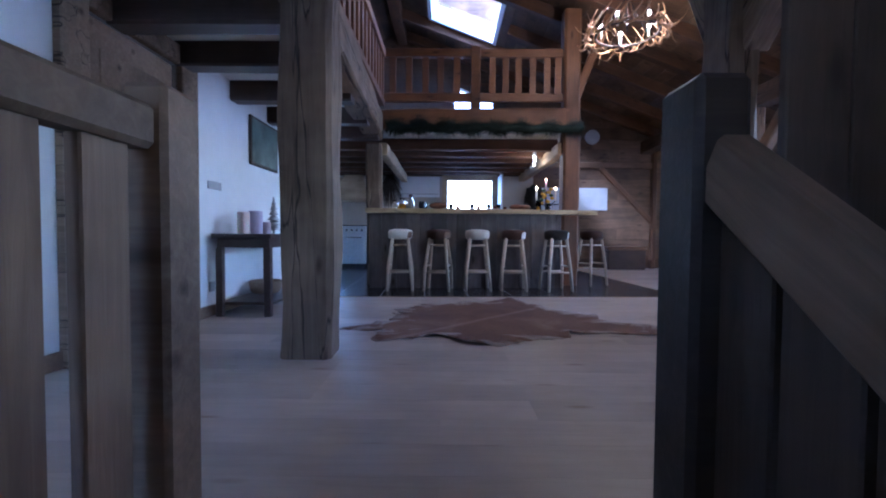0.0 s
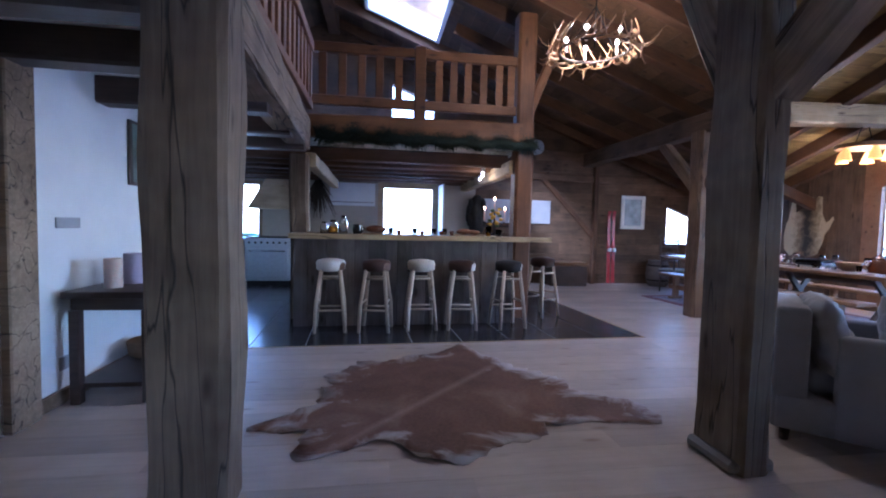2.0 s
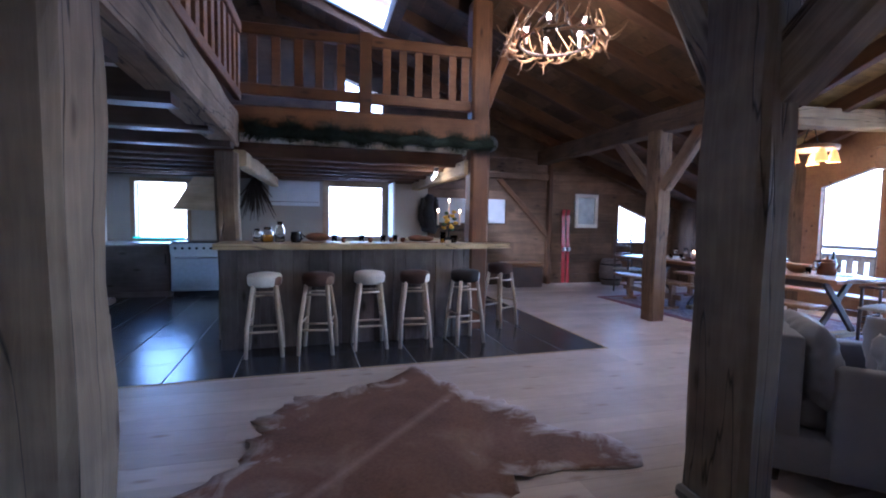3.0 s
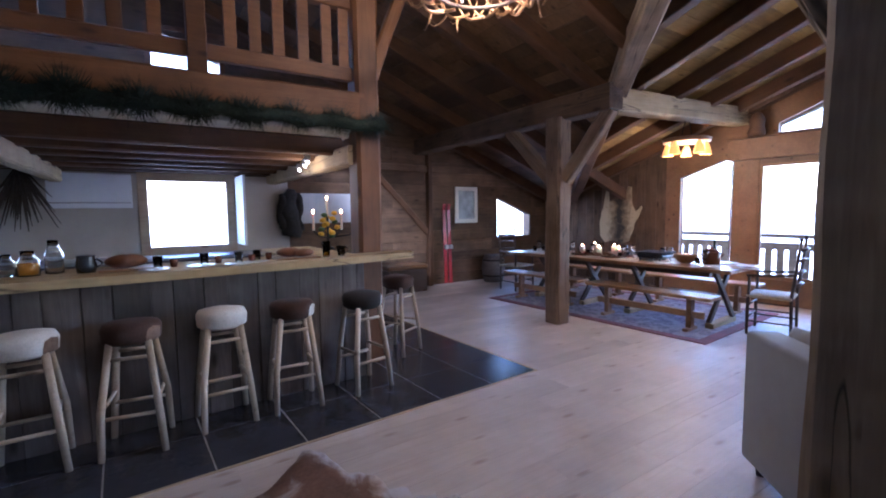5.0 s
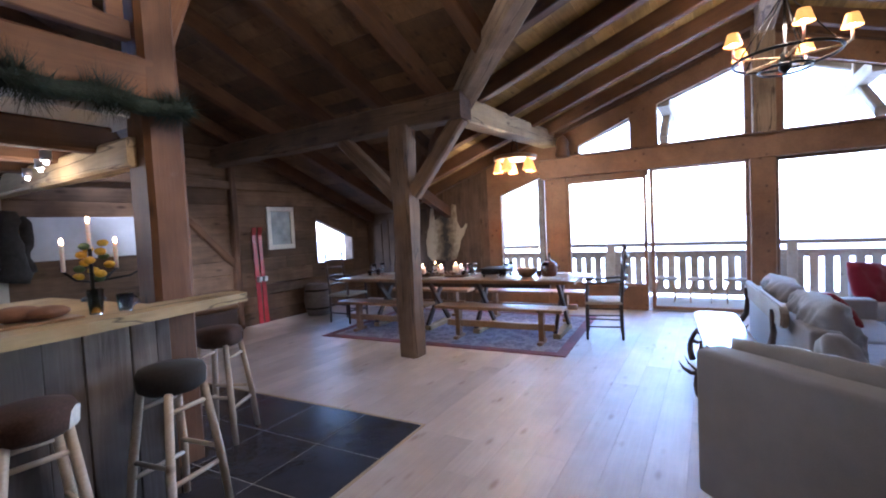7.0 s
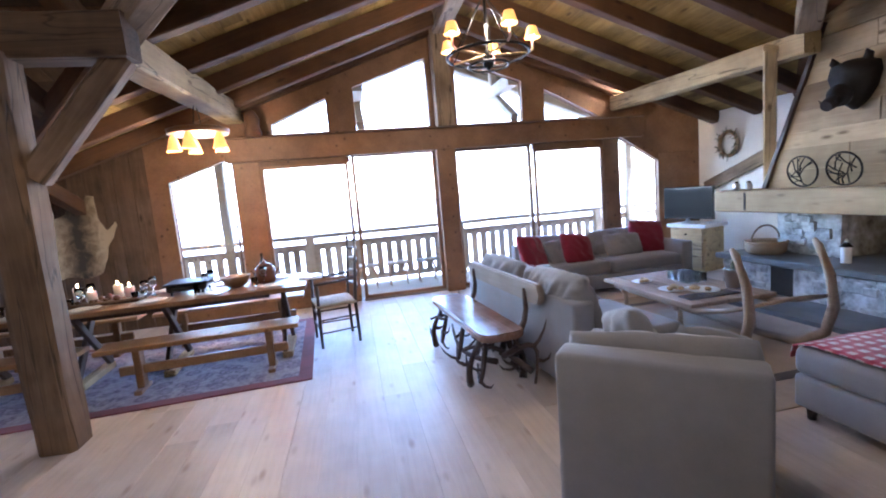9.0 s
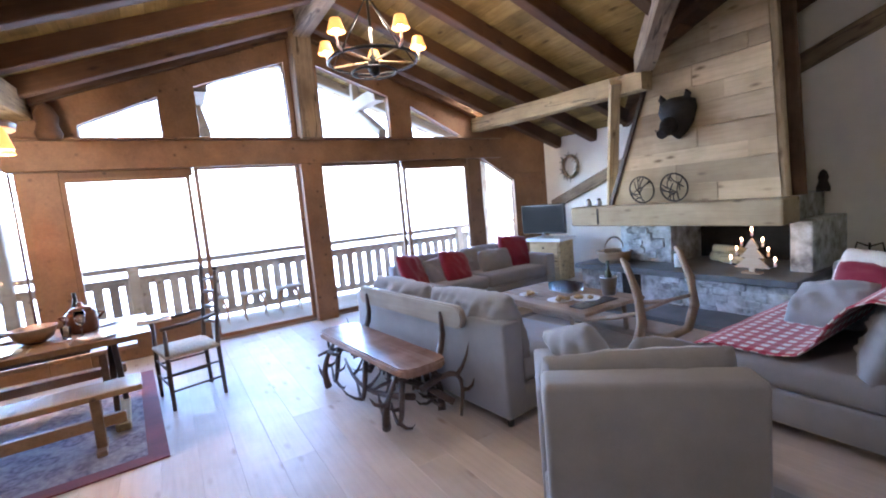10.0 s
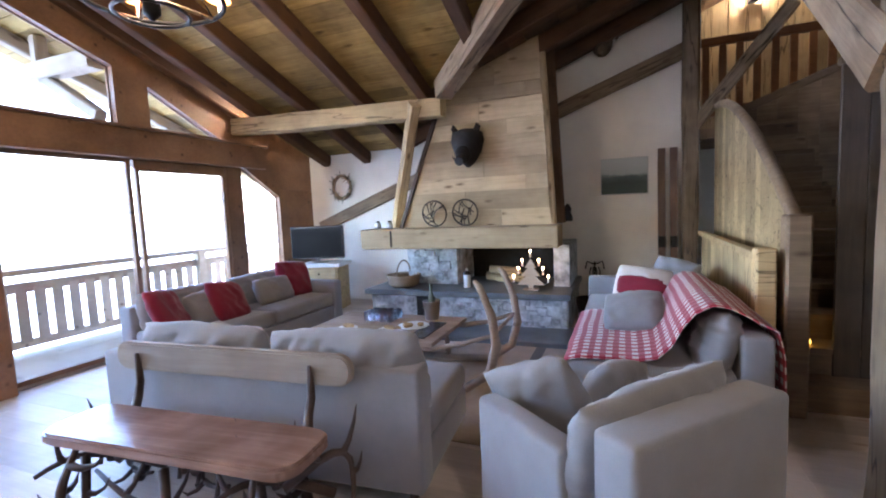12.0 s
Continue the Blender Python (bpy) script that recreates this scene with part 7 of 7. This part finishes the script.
for dx in (0.0, 0.14):
    sk = thing("old_ski", "antique dark wooden ski leaning on the wall", "ski", None, "antique skis")
    part("blade", prism(bmesh.new(), [(Y0 + 0.20, 0.0), (Y0 + 0.22, 0.0), (Y0 + 0.06, 1.98), (Y0 + 0.09, 2.15), (Y0 + 0.075, 2.15), (Y0 + 0.04, 1.98)], 2.36 + dx, 2.45 + dx, "x"), OLDSKI, sk)
    part("binding", nb((2.36 + dx, 2.45 + dx, Y0 + 0.13, Y0 + 0.19, 0.88, 1.02), bevel=0.01), BLACK_METAL, sk)
    part("strap", nb((2.358 + dx, 2.452 + dx, Y0 + 0.14, Y0 + 0.20, 0.70, 0.74), bevel=0.01), LEATHER, sk)
sl = thing("stair_light", "tiny lit lamp on the curved stair rail", "lamp", Matrix.Translation((1.87, -0.10, 1.92)))
bb = bmesh.new()
ball(bb, 0, 0, 0, 0.02, seg=8)
part("bulb", bb, BULB, sl)

# coffee table things
stand(0.10, 0.28)
GLASS = glass("clear_glass", (0.97, 0.98, 0.98))
rr = random.Random(5)
k = 0
for i in range(4):
    for j in range(3):
        x, y = 5.02 + i * 0.085, 0.60 + j * 0.085
        lone("tumbler", lathe(bmesh.new(), [(0.028, 0.421), (0.034, 0.425), (0.037, 0.51), (0.034, 0.51), (0.030, 0.432), (0.004, 0.43)], x, y, 10), GLASS, "clear drinking glass on the sled table", "glass", "glasses on the sled table")
for x, y, w in ((4.72, 0.88, 0.15), (4.86, 1.08, 0.13), (5.30, 1.10, 0.10)):
    d = thing("snack_plate", "white plate of snacks on the sled table", "plate")
    part("dish", lathe(bmesh.new(), [(w * .6, 0.421), (w, 0.435), (w * .95, 0.438), (w * .5, 0.427)], x, y, 18), WHITE_PAINT, d)
    for q in range(5):
        fbm = bmesh.new()
        ball(fbm, x + rr.uniform(-.5, .5) * w, y + rr.uniform(-.5, .5) * w, 0.447, 0.026, 1.3, 1, 0.8, 8)
        part("snack", fbm, PALE_BEAM, d)
ib = thing("ice_bucket", "steel ice bucket with a bottle on the sled table", "bucket")
part("bucket", lathe(bmesh.new(), [(0.065, 0.421), (0.085, 0.60), (0.09, 0.605), (0.08, 0.605), (0.06, 0.43)], 4.66, 0.58, 16), STEEL, ib)
part("bottle", lathe(bmesh.new(), [(0.036, 0.44), (0.036, 0.62), (0.014, 0.69), (0.014, 0.76), (0.016, 0.77)], 4.66, 0.58, 12), plain("bottle_glass", (0.05, 0.07, 0.05), 0.1, 0, 0.1, 4, 0), ib)
tray = thing("tray", "dark slate serving board on the sled table", "tray")
part("board", nb((4.46, 4.62, 0.70, 1.22, 0.4205, 0.432), bevel=0.003), SLATE, tray)

# dining table setting
stand(0.06, 0.13, 0.0, 3.5, (5.15, 4.67))
PLATE = plain("white_china", (0.72, 0.71, 0.68), 0.25, 0, 0.04, 5.0, 0)
NAPKIN = fabric("pale_napkin", (0.62, 0.60, 0.58))


def setting(x, y, s):
    p = lone("dinner_plate", lathe(bmesh.new(), [(0.07, 0.756), (0.13, 0.768), (0.128, 0.772), (0.07, 0.762), (0.004, 0.761)], x, y, 18), PLATE, "white dinner plate laid on the table", "plate", "dinner plates")
    lone("wine_glass", lathe(bmesh.new(), [(0.033, 0.756), (0.004, 0.762), (0.004, 0.83), (0.03, 0.86), (0.037, 0.90), (0.032, 0.945), (0.030, 0.945), (0.035, 0.90), (0.027, 0.865), (0.002, 0.84)], x + s * 0.17, y + 0.10, 12), GLASS, "clear stemmed wine glass on the table", "glass", "wine glasses")
    lone("tumbler", lathe(bmesh.new(), [(0.026, 0.756), (0.034, 0.845), (0.032, 0.845), (0.024, 0.762)], x + s * 0.17, y + 0.19, 10), GLASS, "small clear tumbler on the table", "glass", "table tumblers")
    lone("fork", nb((x - 0.10, x + 0.10, y - 0.165, y - 0.150, 0.757, 0.760)), STEEL, "steel fork beside a plate", "cutlery", "cutlery")
    lone("knife", nb((x - 0.10, x + 0.10, y + 0.150, y + 0.165, 0.757, 0.760)), STEEL, "steel knife beside a plate", "cutlery", "cutlery")


for y in (4.98, 5.52, 6.06, 6.60, 7.14, 7.68):
    setting(DX0 + 0.17, y, 1)
    setting(DX1 - 0.17, y, -1)
lone("napkin", nb((DX0 + 0.30, DX1 - 0.32, 4.50, 4.74, 0.756, 0.762), bevel=0.002), NAPKIN, "folded pale linen napkin at the table end", "napkin")
lone("dinner_plate", lathe(bmesh.new(), [(0.07, 0.763), (0.13, 0.775), (0.07, 0.769)], 6.17, 4.63, 18), PLATE, "white dinner plate laid on the table", "plate", "dinner plates")
bw = thing("wooden_bowl", "turned brown wooden salad bowl", "bowl")
part("bowl", lathe(bmesh.new(), [(0.06, 0.756), (0.11, 0.79), (0.145, 0.87), (0.135, 0.872), (0.10, 0.80), (0.02, 0.775)], 6.14, 5.36, 20), BENCH_WOOD, bw)
CROCK = plain("brown_glaze", (0.13, 0.045, 0.022), 0.2, 0, 0.3, 5.0, 0.05)
jg = thing("stoneware_crock", "brown glazed stoneware crock with lid and ears", "crock")
part("pot", lathe(bmesh.new(), [(0.09, 0.756), (0.105, 0.79), (0.105, 0.90), (0.09, 0.925), (0.085, 0.925), (0.08, 0.9)], 6.22, 5.08, 18), CROCK, jg)
part("lid", lathe(bmesh.new(), [(0.085, 0.926), (0.06, 0.955), (0.015, 0.962), (0.02, 0.985), (0.004, 0.995)], 6.22, 5.08, 16), CROCK, jg)
for s in (-1, 1):
    part("ear", tube(bmesh.new(), [(6.22, 5.08 + s * 0.10, 0.90), (6.22, 5.08 + s * 0.14, 0.89), (6.22, 5.08 + s * 0.105, 0.85)], 0.010, 6), CROCK, jg)
lone("wine_bottle", lathe(bmesh.new(), [(0.036, 0.756), (0.036, 0.93), (0.014, 0.99), (0.014, 1.05), (0.016, 1.055)], 6.40, 5.12, 12), plain("dark_bottle", (0.02, 0.018, 0.012), 0.12, 0, 0.1, 4, 0), "dark wine bottle on the table", "bottle")
rc = thing("raclette_grill", "black table grill on the dining table", "grill")
part("body", nb((6.02, 6.36, 5.62, 5.98, 0.79, 0.85), bevel=0.015), ENAMEL, rc)
part("plate", nb((6.00, 6.38, 5.60, 6.00, 0.853, 0.875), bevel=0.008), BLACK_METAL, rc)
for dx in (6.05, 6.33):
    for dy in (5.66, 5.94):
        part("foot", tube(bmesh.new(), [(dx, dy, 0.756), (dx, dy, 0.792)], 0.012, 6), BLACK_METAL, rc)
PILLAR = plain("pillar_wax", (0.72, 0.62, 0.52), 0.5, 0, 0.05, 6.0, 0.05, Subsurface_Weight=0.3)
for i, (x, y, h) in enumerate(((6.13, 6.32, 0.10), (6.22, 6.45, 0.12), (6.08, 6.62, 0.10), (6.24, 6.80, 0.13), (6.12, 6.95, 0.10))):
    cd = thing("pillar_candle", "lit pale pillar candle on the dining table", "candle", None, "table candles")
    part("wax", lathe(bmesh.new(), [(0.042, 0.79), (0.042, 0.79 + h), (0.036, 0.792 + h), (0.01, 0.785 + h)], x, y, 14), PILLAR, cd)
    fb_ = bmesh.new()
    ball(fb_, x, y, 0.81 + h, 0.011, 1, 1, 1.8, 8)
    part("flame", fb_, FLAME, cd)
tw = thing("moss_tray", "long rustic tray of bark and moss with candles", "centrepiece")
part("tray", nb((5.98, 6.34, 6.20, 7.06, 0.756, 0.79), bevel=0.012), BARN, tw)
rr = random.Random(14)
for q in range(28):
    fbm = bmesh.new()
    ball(fbm, rr.uniform(6.0, 6.32), rr.uniform(6.22, 7.04), 0.80, rr.uniform(0.02, 0.035), 1, 1, 0.8, 7)
    part("cone", fbm, RAFTER, tw)

# bar things
stand(-0.11, -0.13, -0.013, 2.4, (0.7, 6.3))
CTOP = 1.105
def bar_glass(x, y, h=0.10, mat=None, label="clear drinking glass on the bar"):
    return lone("tumbler", lathe(bmesh.new(), [(0.026, CTOP), (0.033, CTOP + h), (0.030, CTOP + h), (0.023, CTOP + 0.008)], x, y, 12), mat or GLASS, label, "glass", "bar glasses")


COFFEE = plain("black_coffee", (0.02, 0.01, 0.006), 0.1, 0, 0.1, 4, 0)
JUICE = plain("orange_juice", (0.75, 0.33, 0.03), 0.2, 0, 0.05, 4, 0)
for x, y in ((0.42, 6.30), (0.72, 6.34), (0.95, 6.28), (1.10, 6.36)):
    bar_glass(x, y, 0.085)
    lone("coffee_cup", lathe(bmesh.new(), [(0.020, CTOP), (0.030, CTOP + 0.055), (0.027, CTOP + 0.055), (0.004, CTOP + 0.045)], x + 0.10, y + 0.03, 12), CROCK, "small brown coffee cup on the bar", "cup", "bar cups")
    lone("dinner_plate", lathe(bmesh.new(), [(0.05, CTOP + .001), (0.095, CTOP + 0.01), (0.05, CTOP + 0.006)], x - 0.03, y - 0.13, 16), PLATE, "white breakfast plate on the bar", "plate", "bar plates")
jc = thing("juice_glass", "glass of orange juice on the bar", "glass")
part("glass", lathe(bmesh.new(), [(0.030, CTOP), (0.038, CTOP + 0.13), (0.035, CTOP + 0.13), (0.027, CTOP + 0.008)], 1.66, 6.30, 12), GLASS, jc)
part("juice", lathe(bmesh.new(), [(0.024, CTOP + 0.01), (0.031, CTOP + 0.075), (0.004, CTOP + 0.076)], 1.66, 6.30, 12), JUICE, jc)
cc = thing("coffee_glass", "glass mug of black coffee on the bar", "mug")
part("mug", lathe(bmesh.new(), [(0.03, CTOP), (0.042, CTOP + 0.09), (0.039, CTOP + 0.09), (0.026, CTOP + 0.008)], 1.78, 6.26, 12), GLASS, cc)
part("coffee", lathe(bmesh.new(), [(0.025, CTOP + 0.01), (0.036, CTOP + 0.07), (0.004, CTOP + 0.071)], 1.78, 6.26, 12), COFFEE, cc)
part("handle", tube(bmesh.new(), [(1.82, 6.26, CTOP + 0.075), (1.86, 6.26, CTOP + 0.05), (1.815, 6.26, CTOP + 0.02)], 0.006, 6), GLASS, cc)
for x, y, r, h, lb in ((-0.27, 6.38, 0.06, 0.16, "tall glass carafe of juice on the bar"), (-0.15, 6.45, 0.05, 0.22, "clear glass water carafe on the bar"), (-0.38, 6.44, 0.045, 0.14, "clear glass jar on the bar")):
    cf = thing("carafe", lb, "carafe")
    part("glass", lathe(bmesh.new(), [(r, CTOP), (r, CTOP + h * 0.6), (r * 0.55, CTOP + h * 0.8), (r * 0.6, CTOP + h), (r * 0.55, CTOP + h), (r * 0.5, CTOP + h * 0.8), (r * 0.92, CTOP + h * 0.58), (r * 0.92, CTOP + 0.01)], x, y, 16), GLASS, cf)
    if "juice" in lb:
        part("juice", lathe(bmesh.new(), [(r * .88, CTOP + 0.012), (r * .88, CTOP + h * 0.5), (0.004, CTOP + h * 0.5)], x, y, 14), JUICE, cf)
mk = thing("milk_jug", "dark stoneware jug with handle on the bar", "jug")
part("body", lathe(bmesh.new(), [(0.05, CTOP), (0.06, CTOP + 0.05), (0.05, CTOP + 0.10), (0.052, CTOP + 0.115)], 0.02, 6.34, 14), ENAMEL, mk)
part("handle", tube(bmesh.new(), [(0.075, 6.34, CTOP + 0.09), (0.11, 6.34, CTOP + 0.06), (0.075, 6.34, CTOP + 0.03)], 0.008, 6), ENAMEL, mk)
CRUST = plain("bread_crust", (0.17, 0.075, 0.035), 0.7, 0, 0.4, 10.0, 0.5)
for x, y, r in ((0.24, 6.36, 0.085), (1.36, 6.36, 0.07), (1.46, 6.30, 0.06)):
    bmx = bmesh.new()
    ball(bmx, x, y, CTOP + r * 0.55 + 0.014, r, 1.5, 1, 0.55, 14)
    lone("bread_loaf", bmx, CRUST, "brown crusted bread loaf on the bar", "bread")
lone("bread_board", nb((1.22, 1.58, 6.22, 6.46, CTOP, CTOP + 0.013), bevel=0.004), BENCH_WOOD, "wooden bread board on the bar", "board")
lone("bread_board", nb((0.08, 0.40, 6.25, 6.46, CTOP, CTOP + 0.013), bevel=0.004), BENCH_WOOD, "wooden bread board on the bar", "board")
cl = thing("candelabra", "branched candelabra with yellow flowers and white candles", "candelabra", Matrix.Translation((1.96, 7.02, CTOP)))
part("stem", lathe(bmesh.new(), [(0.07, 0), (0.06, 0.02), (0.012, 0.04), (0.012, 0.34)], seg=12), BLACK_METAL, cl)
YELLOW = plain("yellow_petals", (0.62, 0.36, 0.02), 0.7, 0, 0.4, 30.0, 0.4)
for k in range(14):
    a = k * 2.4
    fbm = bmesh.new()
    ball(fbm, 0.09 * math.cos(a) * (0.5 + (k % 3) * .3), 0.09 * math.sin(a) * (0.5 + (k % 3) * .3), 0.14 + 0.018 * k, 0.035, 1, 1, 0.7, 8)
    part("flower", fbm, YELLOW if k % 4 else plain("leaf_green", (0.05, 0.09, 0.03), 0.7), cl)
for x, y, z in ((0.0, 0.0, 0.34), (-0.15, 0.0, 0.20), (0.16, 0.02, 0.20), (0.36, -0.02, 0.20)):
    if x:
        part("branch", tube(bmesh.new(), [(0, 0, 0.12), (x * 0.6, y, 0.14), (x, y, z)], 0.008, 6), BLACK_METAL, cl)
    c = part("candle", tube(bmesh.new(), [(x, y, z), (x, y, z + 0.17)], 0.012, 8), PILLAR, cl)
    fb_ = bmesh.new()
    ball(fb_, x, y, z + 0.19, 0.011, 1, 1, 1.9, 8)
    part("flame", fb_, FLAME, c)

# garland along the loft beam
FIR = plain("fir_needles", (0.008, 0.020, 0.014), 0.8, 0, 0.5, 30.0, 0.2)
stand(-0.12, -0.02, 0.17)
gl = thing("fir_garland", "dark green fir garland with small lights along the loft", "garland")
rr = random.Random(17)
verts, faces = [], []
for k in range(8500):
    u = rr.random()
    c = Vector((-0.48 + u * 2.78, 6.34, 2.12 - 0.03 * math.sin(u * 19) ** 2))
    a = rr.uniform(0, 6.28)
    d = Vector((rr.uniform(-0.8, 0.8), math.cos(a), math.sin(a))).normalized()
    L = rr.uniform(0.08, 0.19) * (0.8 + 0.35 * math.sin(u * 47))
    sd = d.orthogonal().normalized() * 0.005
    p = c + d * 0.01
    base = len(verts)
    verts += [p - sd, p + sd, p + d * L]
    faces.append((base, base + 1, base + 2))
me = bpy.data.meshes.new("needles")
me.from_pydata(verts, [], faces)
me.materials.append(FIR)
ob = new("needles", me)
ob.parent = gl
part("stem", tube(bmesh.new(), [(-0.48 + i * 0.139, 6.34, 2.12 - 0.03 * math.sin(i / 20 * 19) ** 2) for i in range(21)], 0.055, 8), FIR, gl)

# wall clock by the loft post
stand()
ck = thing("wall_clock", "small round pale clock on the board wall", "clock", pose(3.50, Y1 - 0.02, 2.93, 90))
part("case", lathe(bmesh.new(), [(0.16, 0.0), (0.16, 0.04), (0.14, 0.045), (0.004, 0.046)], seg=24), plain("clock_grey", (0.36, 0.38, 0.42), 0.4), ck)
# bulbs and a small fill light added over the bar for its reflected streaks
for x, y in ((1.70, 7.25), (1.78, 7.75), (1.62, 6.9)):
    sp_ = thing("spotlight", "glowing bulb added for the reflected streaks over the bar", "lamp", Matrix.Translation((x, y, 2.0)), "bar spotlights")
    part("socket", lathe(bmesh.new(), [(0.03, -0.02), (0.03, 0.04)], seg=10), STEEL, sp_)
    bb = bmesh.new()
    ball(bb, 0, 0, -0.03, 0.014, seg=8)
    part("bulb", bb, BULB, sp_)
lamp_light("bar_spot_light", 1.70, 7.4, 1.90, 0.25)

# balcony seats
stand(0, 0.34)
for y in (3.80, 3.25, 2.72):
    bs = thing("balcony_stool", "small weathered stool with antler legs on the balcony", "stool", Matrix.Translation((9.25, y, -0.02)), "balcony stools")
    part("seat", nb((-0.14, 0.14, -0.20, 0.20, 0.38, 0.42), bevel=0.01), DECK, bs)
    for sx in (-1, 1):
        for sy in (-1, 1):
            part("leg", tube(bmesh.new(), [(sx * 0.08, sy * 0.10, 0.38), (sx * 0.02, sy * 0.16, 0.2), (sx * 0.12, sy * 0.15, 0.0)], [0.02, 0.018, 0.01], 6), HORN, bs)
# statue on the transom beam
stand(-0.05, 0.40, 0.03)
lone("carved_figure", lathe(bmesh.new(), [(0.10, 2.50), (0.12, 2.56), (0.09, 2.66), (0.11, 2.74), (0.06, 2.84), (0.004, 2.88)], 8.02, 5.12, 10), RAFTER, "dark carved wooden figure on the transom", "ornament")

stand()
lone("light_strip", nb((-3.0, -2.20, 9.915, 9.930, 0.955, 0.972)), glowing("turquoise_glow", (0.05, 0.85, 0.8), 0.08), "thin turquoise light strip above the kitchen worktop", "light strip")
